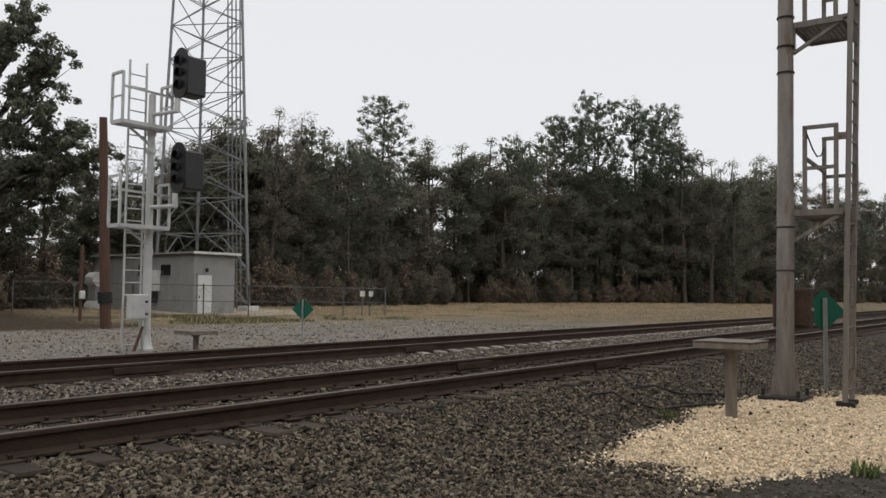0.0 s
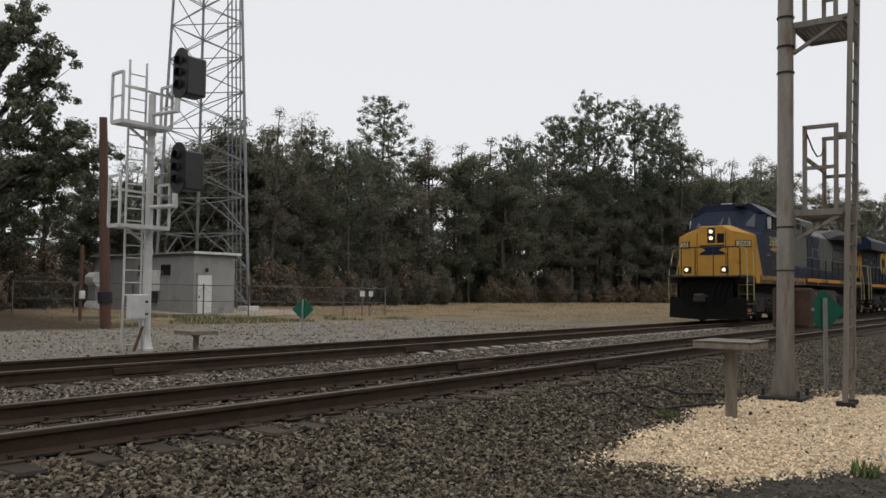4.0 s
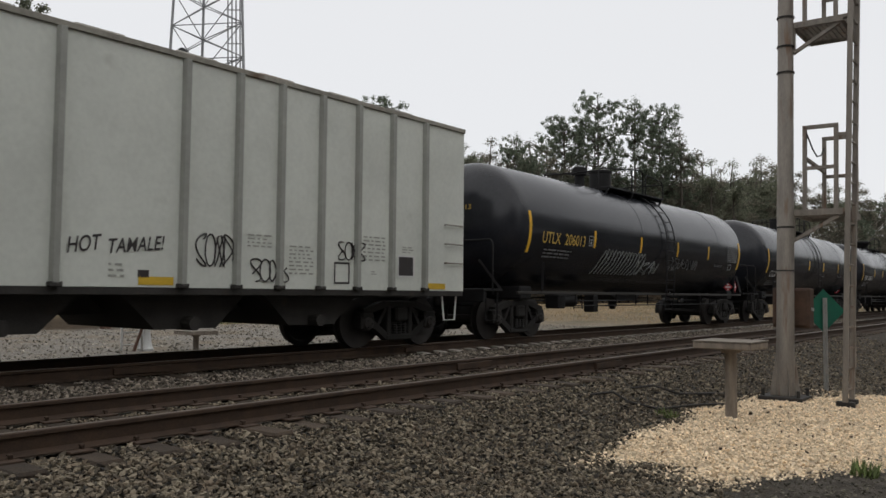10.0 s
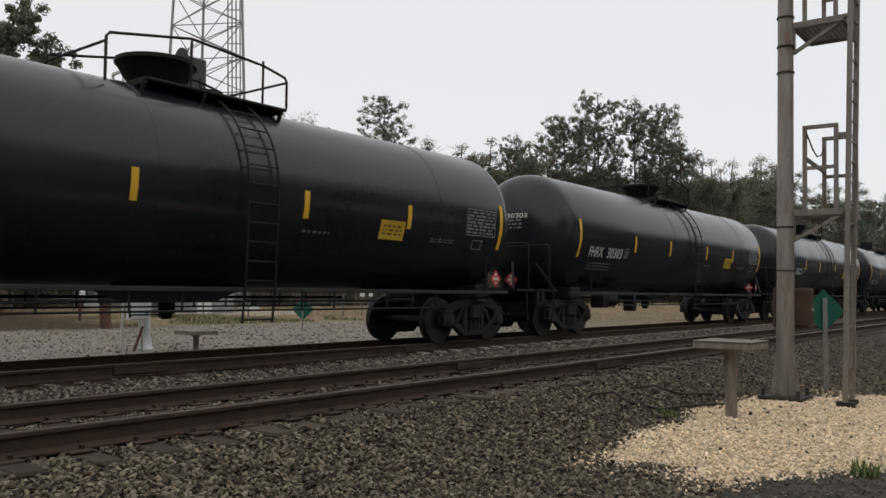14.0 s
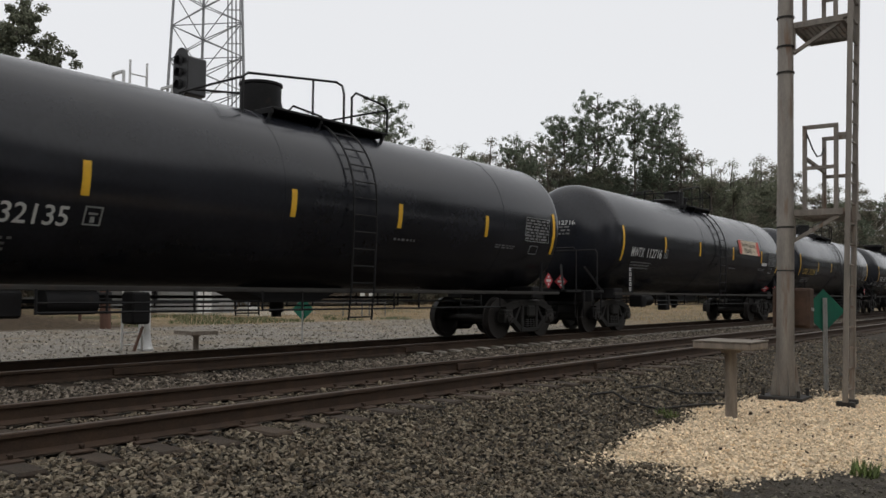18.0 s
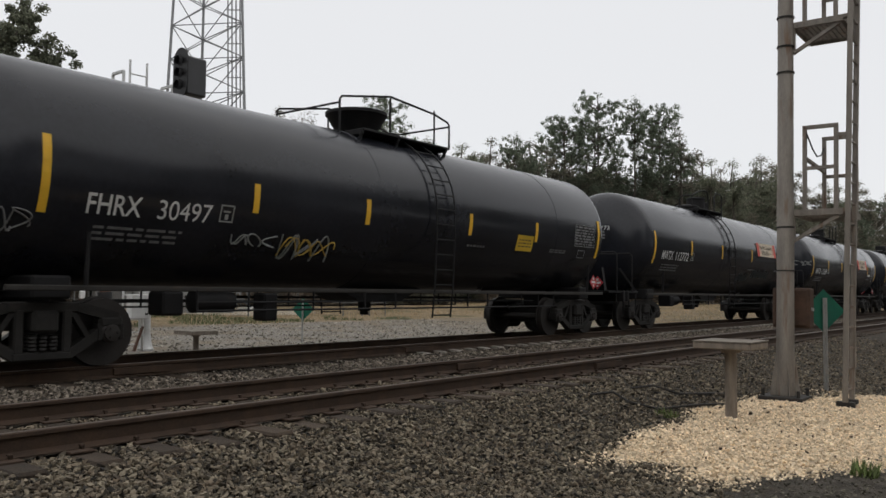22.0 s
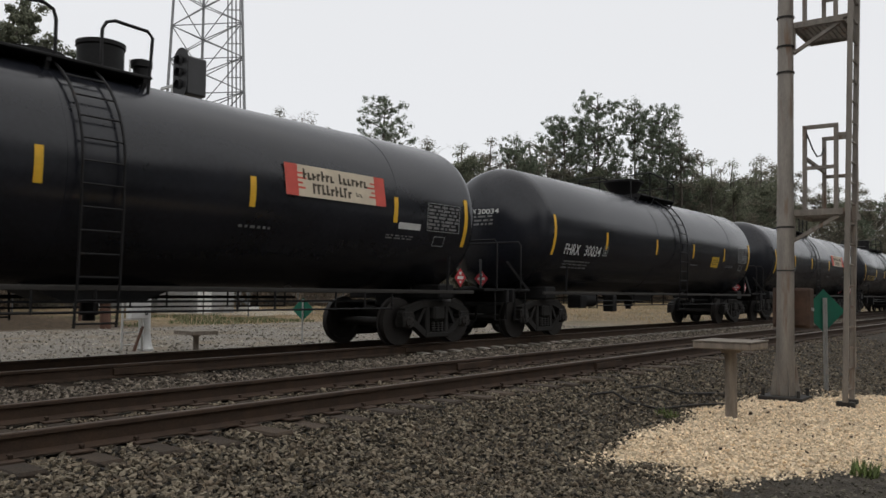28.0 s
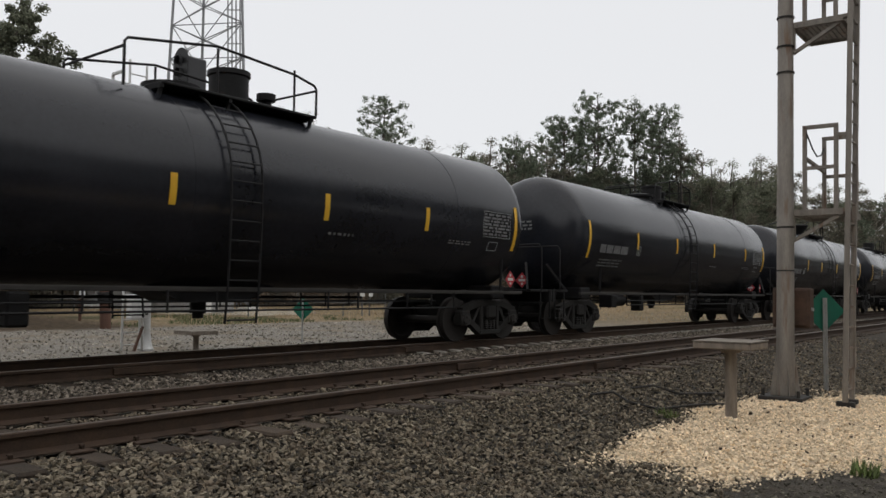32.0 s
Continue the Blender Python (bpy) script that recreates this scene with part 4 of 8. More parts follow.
def limb_path(rng, a, b, n=5, wobble=0.08):
    a, b = Vector(a), Vector(b)
    l = (b - a).length
    return [a.lerp(b, i / n) + Vector((rng.gauss(0, 1), rng.gauss(0, 1), rng.gauss(0, 0.5))) * wobble * l * (0 < i < n) for i in range(n + 1)]


def taper(g, pts, r0, r1, n=6):
    rings = []
    for i, p in enumerate(pts):
        d = (pts[min(i + 1, len(pts) - 1)] - pts[max(i - 1, 0)]).normalized()
        u = d.orthogonal().normalized()
        w = d.cross(u)
        r = r0 + (r1 - r0) * i / (len(pts) - 1)
        rings.append([p + u * (r * math.cos(2 * math.pi * k / n)) + w * (r * math.sin(2 * math.pi * k / n)) for k in range(n)])
    g.add([v for q in rings for v in q], [(i * n + k, i * n + (k + 1) % n, (i + 1) * n + (k + 1) % n, (i + 1) * n + k) for i in range(len(pts) - 1) for k in range(n)])


def tree(name, seed, kind):
    """A tree 10 m high: a tapered trunk with limbs, and a crown of clumps round their ends."""
    rng = random.Random(seed)
    g, ends, rad = Geo(), [], []
    mb, ml, per, size, flat = M_BARK, M_LEAF, 70, 0.13, 0.8
    trunk = limb_path(rng, (0, 0, -0.3), (rng.uniform(-0.4, 0.4), rng.uniform(-0.4, 0.4), 9.7), 8, 0.005)
    taper(g, trunk, {"bare": 0.10, "pine": 0.13}.get(kind, 0.17), 0.025, 8)
    at = lambda z: trunk[min(8, max(0, int(z / 10 * 8)))].lerp(trunk[min(8, int(z / 10 * 8) + 1)], (z / 10 * 8) % 1)
    if kind == "pine":
        ml, per, size, flat = M_PINE, 46, 0.058, 0.75
        z = rng.uniform(4.0, 5.0)
        while z < 9.8:
            reach = 1.9 * math.sin(math.pi * min(1, max(0.12, (10.3 - z) / 6.6))) ** 0.8 * rng.uniform(0.6, 1.1)
            for k in range(rng.choice((2, 3, 3))):
                a = rng.uniform(0, 6.28)
                o = at(z)
                e = o + Vector((math.cos(a) * reach, math.sin(a) * reach, reach * rng.uniform(0.15, 0.5)))
                path = limb_path(rng, o, e, 4, 0.06)
                taper(g, path, 0.035, 0.01, 4)
                for f in (0.35, 0.5, 0.62, 0.75, 0.88, 1.0, 1.05):
                    ends.append(o.lerp(e, f) + Vector((rng.gauss(0, 0.24), rng.gauss(0, 0.24), rng.gauss(0, 0.13) + 0.05)))
                    rad.append(rng.uniform(0.14, 0.30))
            z += rng.uniform(0.26, 0.52)
        ends.append(trunk[-1]), rad.append(0.4)
    elif kind == "oak":
        per, size, flat = 150, 0.050, 0.75
        for k in range(26):
            z = rng.uniform(3.6, 8.8)
            a, reach = rng.uniform(0, 6.28), rng.uniform(2.2, 3.6) * (1.1 - abs(z - 6.6) / 6)
            o = at(z)
            e = o + Vector((math.cos(a) * reach, math.sin(a) * reach, reach * rng.uniform(0.1, 0.6)))
            path = limb_path(rng, o, e, 5, 0.09)
            taper(g, path, 0.08, 0.015, 5)
            for f in (0.4, 0.5, 0.6, 0.7, 0.8, 0.9, 1.0):
                for q in range(2):
                    ends.append(o.lerp(e, f) + Vector((rng.gauss(0, 0.36), rng.gauss(0, 0.36), rng.gauss(0, 0.26) + 0.08)))
                    rad.append(rng.uniform(0.22, 0.50))
        for k in range(14):
            ends.append(trunk[-1] + Vector((rng.gauss(0, 0.8), rng.gauss(0, 0.8), rng.uniform(-1.6, 0.2))))
            rad.append(rng.uniform(0.35, 0.6))
    elif kind == "broad":
        ml, per, size = rng.choice((M_LEAF, M_OLIVE)), 140, 0.066
        for k in range(24):
            z = rng.uniform(0.8, 8.9)
            a = rng.uniform(0, 6.28)
            reach = 2.1 * math.sin(math.pi * min(0.97, max(0.1, (z + 1.5) / 11.5))) * rng.uniform(0.65, 1.1)
            o = at(z)
            e = o + Vector((math.cos(a) * reach, math.sin(a) * reach, reach * rng.uniform(0.1, 0.7)))
            taper(g, limb_path(rng, o, e, 3, 0.08), 0.045, 0.012, 4)
            for f in (0.5, 0.8, 1.0):
                ends.append(o.lerp(e, f) + Vector((rng.gauss(0, 0.25), rng.gauss(0, 0.25), rng.gauss(0, 0.25))))
                rad.append(rng.uniform(0.28, 0.62))
        ends.append(trunk[-1]), rad.append(0.5)
    elif kind == "bare":
        mb, ml, per, size = M_PALEBARK, M_TWIG, 26, 0.035
        for k in range(15):
            z = rng.uniform(4.2, 9.3)
            a, reach = rng.uniform(0, 6.28), rng.uniform(0.8, 1.6)
            o = at(z)
            e = o + Vector((math.cos(a) * reach * 0.7, math.sin(a) * reach * 0.7, reach * rng.uniform(0.7, 1.2)))
            path = limb_path(rng, o, e, 4, 0.07)
            taper(g, path, 0.03, 0.008, 4)
            for q in range(5):
                b0 = path[rng.randint(1, 4)]
                b1 = b0 + Vector((rng.gauss(0, 0.35), rng.gauss(0, 0.35), rng.uniform(0.3, 0.8)))
                taper(g, [b0, b0.lerp(b1, 0.5) + Vector((rng.gauss(0, 0.05), rng.gauss(0, 0.05), 0)), b1], 0.012, 0.004, 3)
                ends.append(b1), rad.append(0.3)
    else:
        ml, per, size = (M_BROWNLEAF if kind == "brush" else M_OLIVE), 60, 0.26
        for k in range(26):
            a, r0, h = rng.uniform(0, 6.28), rng.uniform(0.3, 3.6), rng.uniform(2.0, 9.6)
            e = Vector((math.cos(a) * r0, math.sin(a) * r0, h * (1 - r0 / 7)))
            taper(g, limb_path(rng, (math.cos(a) * r0 * 0.3, math.sin(a) * r0 * 0.3, -0.4), e, 3, 0.08), 0.07, 0.02, 4)
            for f in (0.35, 0.6, 0.85, 1.0):
                ends.append(e * f), rad.append(rng.uniform(0.7, 1.4))
    t = thing(name, "", "", pose(0, 0, -60))
    stem = part("trunk", g, mb, t)
    if kind in ("brush", "shrub"):
        tagged(stem, kind="stuff")
    part("crown", leaf_mesh("crown", [tuple(e) for e in ends], rad, per, size, seed, ml, flat), None, t)
    return t


LABELS = {"pine": ("tall pine tree with dark needle clumps at the wood's edge", "pine tree"), "oak": ("large broad evergreen oak with dark leaves", "oak tree"),
          "broad": ("dense dark green broadleaf tree in the wood", "tree"), "bare": ("bare pale winter tree with thin twigs", "bare tree"),
          "brush": ("brown winter brush along the wood's edge", "shrub"), "shrub": ("olive green shrub at the wood's edge", "shrub")}
STOCK = {k: [tree({"pine": "pine_tree", "oak": "oak_tree", "broad": "tree", "bare": "bare_tree", "brush": "brush", "shrub": "shrub"}[k], 100 * i + s, k) for s in range(c)]
         for i, (k, c) in enumerate((("pine", 4), ("oak", 2), ("broad", 4), ("bare", 2), ("brush", 2), ("shrub", 2)))}
USED = set()


def plant(kind, x, y, height, wide=1.0, seed=0):
    r = random.Random(seed * 7919 + int(x * 31 + y * 17))
    i = r.randrange(len(STOCK[kind]))
    base = STOCK[kind][i]
    s = height / 10
    m = pose(x, y, lie(x, y) - 0.02, 0, 0, r.uniform(0, 360))
    if (kind, i) in USED:
        t = copy_thing(base, m)
    else:
        USED.add((kind, i))
        t = base
        t.matrix_basis = m
    t.scale = (s * wide, s * wide, s)
    return tagged(t, *LABELS[kind], "trees of the wood")


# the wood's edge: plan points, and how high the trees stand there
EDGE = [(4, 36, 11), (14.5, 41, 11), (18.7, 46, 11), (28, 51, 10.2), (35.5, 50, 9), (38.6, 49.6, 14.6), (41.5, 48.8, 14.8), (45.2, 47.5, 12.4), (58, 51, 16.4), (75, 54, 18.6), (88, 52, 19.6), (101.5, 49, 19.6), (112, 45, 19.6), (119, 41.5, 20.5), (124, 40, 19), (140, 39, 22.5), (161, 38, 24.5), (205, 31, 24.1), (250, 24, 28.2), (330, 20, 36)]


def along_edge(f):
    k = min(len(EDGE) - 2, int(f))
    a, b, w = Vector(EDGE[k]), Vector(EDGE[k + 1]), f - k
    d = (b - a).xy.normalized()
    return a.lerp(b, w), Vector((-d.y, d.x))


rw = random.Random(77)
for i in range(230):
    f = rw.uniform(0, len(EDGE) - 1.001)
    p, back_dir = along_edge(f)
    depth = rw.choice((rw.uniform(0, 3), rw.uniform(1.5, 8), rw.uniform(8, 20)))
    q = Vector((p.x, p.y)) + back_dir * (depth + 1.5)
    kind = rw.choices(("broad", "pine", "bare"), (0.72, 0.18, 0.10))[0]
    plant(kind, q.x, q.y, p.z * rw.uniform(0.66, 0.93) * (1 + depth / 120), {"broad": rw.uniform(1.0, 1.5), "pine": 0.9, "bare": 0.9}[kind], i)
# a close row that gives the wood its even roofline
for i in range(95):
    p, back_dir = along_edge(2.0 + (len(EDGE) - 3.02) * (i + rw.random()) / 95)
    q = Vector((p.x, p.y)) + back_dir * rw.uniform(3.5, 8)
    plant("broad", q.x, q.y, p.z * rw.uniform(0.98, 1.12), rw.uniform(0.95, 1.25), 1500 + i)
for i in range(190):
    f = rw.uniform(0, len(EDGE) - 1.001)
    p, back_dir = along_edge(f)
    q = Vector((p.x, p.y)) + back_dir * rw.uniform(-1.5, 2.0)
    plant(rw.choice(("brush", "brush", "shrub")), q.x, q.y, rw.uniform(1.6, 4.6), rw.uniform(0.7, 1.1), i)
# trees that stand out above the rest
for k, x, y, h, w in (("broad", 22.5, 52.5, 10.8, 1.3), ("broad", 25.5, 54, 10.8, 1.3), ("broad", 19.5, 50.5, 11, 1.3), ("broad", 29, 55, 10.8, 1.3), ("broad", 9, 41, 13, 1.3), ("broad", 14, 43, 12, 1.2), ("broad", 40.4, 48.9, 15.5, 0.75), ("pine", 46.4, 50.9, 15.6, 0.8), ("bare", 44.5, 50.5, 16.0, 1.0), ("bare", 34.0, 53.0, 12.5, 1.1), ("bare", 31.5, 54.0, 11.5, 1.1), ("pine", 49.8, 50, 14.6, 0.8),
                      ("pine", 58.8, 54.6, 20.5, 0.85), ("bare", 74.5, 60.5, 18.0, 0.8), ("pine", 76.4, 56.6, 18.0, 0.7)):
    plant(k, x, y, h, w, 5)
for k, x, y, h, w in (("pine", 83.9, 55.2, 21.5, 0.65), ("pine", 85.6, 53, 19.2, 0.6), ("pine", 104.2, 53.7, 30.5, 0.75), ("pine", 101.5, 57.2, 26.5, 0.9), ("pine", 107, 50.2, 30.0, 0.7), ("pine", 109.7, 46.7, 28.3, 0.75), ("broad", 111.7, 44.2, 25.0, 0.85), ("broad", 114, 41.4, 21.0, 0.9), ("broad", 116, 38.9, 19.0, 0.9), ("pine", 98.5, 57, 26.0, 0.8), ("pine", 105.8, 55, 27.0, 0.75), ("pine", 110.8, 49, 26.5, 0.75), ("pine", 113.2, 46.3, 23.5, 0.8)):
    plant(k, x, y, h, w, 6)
# a great evergreen oak whose limbs reach out over the dirt bank
gx0, gy0 = 18.6, 46.9
HV, DV = Vector((0.62, -0.784, 0)), Vector((0.784, 0.62, 0))
ro = random.Random(31)
great = tagged(thing("oak_tree", "", "", pose(gx0, gy0, lie(gx0, gy0) - 0.1)), "great evergreen oak with spreading leafy limbs", "oak tree", "trees of the wood")
stem = limb_path(ro, (0, 0, -0.3), (0.5, 0.2, 17.0), 8, 0.012)
bark, ends, rad = Geo(), [], []
taper(bark, stem, 0.46, 0.08, 10)
REACH = [(1.5, 17.3), (2.0, 16.3), (2.2, 15.6), (3.3, 14.9), (3.8, 14.2), (3.2, 13.7), (2.2, 12.2), (3.6, 11.9), (4.3, 11.1), (4.4, 10.4), (5.3, 10.0), (6.2, 9.6), (6.6, 8.9), (6.0, 8.4), (4.9, 8.0), (3.6, 9.0), (3.2, 7.2), (4.3, 6.2), (2.6, 5.2), (-2.5, 15.8), (-4.0, 13.0), (-5.0, 10.5), (-4.5, 8.0)]
for h, z in REACH:
    o = stem[max(1, min(7, int((z - 2.2) / 17 * 8)))]
    e = HV * h + DV * ro.uniform(-1.6, 1.6) + Vector((0, 0, z))
    path = limb_path(ro, o, e, 5, 0.07)
    taper(bark, path, 0.13, 0.03, 6)
    for k in range(20):
        f = ro.uniform(0.32, 1.04)
        ends.append(o.lerp(e, f) + Vector((ro.gauss(0, 0.42), ro.gauss(0, 0.42), ro.gauss(0, 0.28) + 0.1)))
        rad.append(ro.uniform(0.26, 0.62))
        if k < 5:
            taper(bark, [path[3], path[3].lerp(ends[-1], 0.6), ends[-1]], 0.035, 0.01, 4)
part("trunk", bark, M_BARK, great)
part("crown", leaf_mesh("crown", [tuple(q) for q in ends], rad, 120, 0.11, 77, M_LEAF, 0.75), None, great)
# olive shrubs and low brush before and inside the wood
for i in range(9):
    plant("shrub", 50.5 + i * 1.15, 48.6 + 1.6 * math.sin(i * 2.1), 3.2 + 1.5 * math.sin(i * 1.7), 0.8, 600 + i)
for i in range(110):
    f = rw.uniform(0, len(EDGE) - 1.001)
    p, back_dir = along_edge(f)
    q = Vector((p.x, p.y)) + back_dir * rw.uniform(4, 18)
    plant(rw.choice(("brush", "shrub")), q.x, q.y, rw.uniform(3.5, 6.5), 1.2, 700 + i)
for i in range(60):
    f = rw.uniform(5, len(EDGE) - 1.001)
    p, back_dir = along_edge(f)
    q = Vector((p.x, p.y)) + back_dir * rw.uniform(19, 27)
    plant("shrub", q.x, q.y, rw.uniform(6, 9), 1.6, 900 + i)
# the wood behind the camera, across the lane
for i in range(100):
    plant(rw.choice(("broad", "oak")), rw.uniform(-60, 330), rw.uniform(-29, -13), rw.uniform(14, 18), 1.6, 400 + i)
for i in range(26):
    plant(rw.choice(("broad", "oak")), rw.uniform(-52, -6), rw.uniform(27, 40), rw.uniform(13, 19), 1.5, 1700 + i)
for i in range(26):
    plant(rw.choice(("broad", "oak")), rw.uniform(-62, -34), rw.uniform(-16, 30), rw.uniform(14, 20), 1.5, 1800 + i)
for i in range(14):
    plant(rw.choice(("broad", "oak", "pine")), rw.uniform(-75, -30), rw.uniform(-14, 48), rw.uniform(9, 15), 1.3, 500 + i)
# ---- tank cars ----
TZ, TR = 2.57, 1.53             # the tank's middle line and radius


def on_tank(z, out=0.006):
    """Where the near side of the shell lies at height z, and how much it leans there."""
    d = max(-1, min(1, (z - TZ) / TR))
    return -math.sqrt(1 - d * d) * (TR + out), math.asin(d)


def on_shell(x, z):
    """The near side of the shell at x and height z, over the rounded leading end too."""
    r = TR
    if x < -0.12:
        r = TR * math.sin(math.acos(max(-1.0, min(1.0, 1 - (x + 0.95) / 0.83)))) ** 0.94
    return -math.sqrt(max(0.0, (r + 0.014) ** 2 - (z - TZ) ** 2))


def wheelset():
    g = Geo()
    for s in (-1, 1):
        y = s * GAUGE / 2
        g.lathe((0, y + s * 0.075, 0), (0, -s, 0), [(0, 0.30), (0.0, 0.455), (0.115, 0.457), (0.12, 0.487), (0.15, 0.485), (0.155, 0.40), (0.10, 0.36), (0.07, 0.16)], 28)
        g.lathe((0, s * 0.55, 0), (0, s, 0), [(0, 0.09), (0.1, 0.11), (0.32, 0.11), (0.36, 0.085), (0.48, 0.085)], 14)
    g.cyl((0, -0.6, 0), (0, 0.6, 0), 0.085, n=12)
    return g.mesh("wheelset")


WHEELSET = wheelset()
WHEELSET.materials.append(M_WHEEL)
JOURNAL = 0.889                 # half a freight truck's wheelbase


def side_frame_geo():
    g = Geo()
    g.beam((-0.98, 0, 0.66), (-0.45, 0, 0.80), 0.16, 0.13).beam((0.98, 0, 0.66), (0.45, 0, 0.80), 0.16, 0.13)
    g.box((0, 0, 0.80), (0.94, 0.16, 0.14), 0.02)
    g.beam((-0.80, 0, 0.50), (-0.34, 0, 0.20), 0.15, 0.12).beam((0.80, 0, 0.50), (0.34, 0, 0.20), 0.15, 0.12)
    g.box((0, 0, 0.19), (0.76, 0.18, 0.11), 0.02)
    for s in (-1, 1):
        g.box((s * 0.30, 0, 0.50), (0.12, 0.17, 0.56), 0.02)
        g.box((s * JOURNAL, 0, 0.60), (0.34, 0.2, 0.16), 0.04)
        g.box((s * (JOURNAL - 0.15), 0, 0.47), (0.06, 0.18, 0.22), 0.01).box((s * (JOURNAL + 0.15), 0, 0.47), (0.06, 0.18, 0.22), 0.01)
        g.beam((s * 0.36, 0, 0.76), (s * 0.60, 0, 0.40), 0.12, 0.07)
    return g


def freight_truck_meshes():
    frame_m = side_frame_geo().mesh("side_frame")
    frame_m.materials.append(M_TRUCKBLACK)
    g = Geo().box((0, 0, 0.62), (0.34, 2.3, 0.28), 0.04)
    g.cyl((0, 0, 0.7), (0, 0, 0.9), 0.3, n=16)
    g.beam((-0.45, -0.65, 0.35), (-0.45, 0.65, 0.35), 0.07, 0.12).beam((0.45, -0.65, 0.35), (0.45, 0.65, 0.35), 0.07, 0.12)
    bol = g.mesh("bolster")
    bol.materials.append(M_TRUCKBLACK)
    g = Geo()
    for i in (-1, 0, 1):
        for j in (-0.06, 0.06):
            g.lathe((i * 0.13, j, 0.25), (0, 0, 1), [(k * 0.0233, 0.058 if k % 2 else 0.044) for k in range(10)], 9)
    sp = g.mesh("springs")
    sp.materials.append(M_TRUCKBLACK)
    g = Geo().lathe((0, 0, 0), (0, -1, 0), [(0, 0.135), (0.10, 0.135), (0.12, 0.11), (0.15, 0.11), (0.16, 0.05)], 14)
    for a in range(3):
        g.cyl((0.065 * math.cos(a * 2.094), -0.14, 0.065 * math.sin(a * 2.094)), (0.065 * math.cos(a * 2.094), -0.18, 0.065 * math.sin(a * 2.094)), 0.02, n=6)
    cap = g.mesh("bearing_cap")
    cap.materials.append(M_WHEEL)
    return frame_m, bol, sp, cap


SIDE_FRAME, BOLSTER, SPRINGS, CAP = freight_truck_meshes()
TURNING = []                    # wheelsets, each with its place on its truck and its radius


def freight_truck(parent, x):
    tr = part("truck", BOLSTER, None, parent, at=pose(x, 0, 0))
    for s in (-1, 1):
        part("side_frame", SIDE_FRAME, None, tr, at=pose(0, s * 1.0, 0))
        part("springs", SPRINGS, None, tr, at=pose(0, s * 1.0, 0))
    for s in (-1, 1):
        w = part("wheelset", WHEELSET, None, tr, at=pose(s * JOURNAL, 0, 0.457))
        TURNING.append((w, s * JOURNAL, 0.457))
        part("bearing_cap", CAP, None, tr, at=pose(s * JOURNAL, -0.98, 0.457))
    return tr


RAILS = {"BROKEN": (4.52, 7.46), "OLDER": (4.55, 8.9), "ANGLED": (4.9, 8.7), "FHRX": (5.5, 8.7), "CTCX": (5.6, 9.0), "MWTX": (5.5, 8.35), "UTLX": (5.2, 8.8)}
LADDER_X = {"BROKEN": 6.10, "OLDER": 7.45, "ANGLED": 6.75, "FHRX": 7.38, "CTCX": 7.38, "MWTX": 6.45, "UTLX": 6.75}
STRIPES = {"FHRX": (3.16, 5.59, 8.6, 11.13), "CTCX": (2.84, 6.13, 8.67, 11.4), "MWTX": (2.81, 5.6, 8.78, 12.0), "UTLX": (3.09, 5.60, 8.48, 11.08)}
STRIPES_OF = {"732157": (2.84, 6.13, 8.67, 11.62), "732135": (2.74, 6.13, 8.67, 11.4), "206013": (3.09, 5.85, 8.48, 11.08), "30034": (2.66, 5.83, 8.68, 11.49), "30302": (3.04, 5.5, 8.48, 11.13)}      # cars that differ
LADDER_SHIFT = {"112716": 0.75, "112689": -0.07, "212254": 0.5, "212138": -0.25}


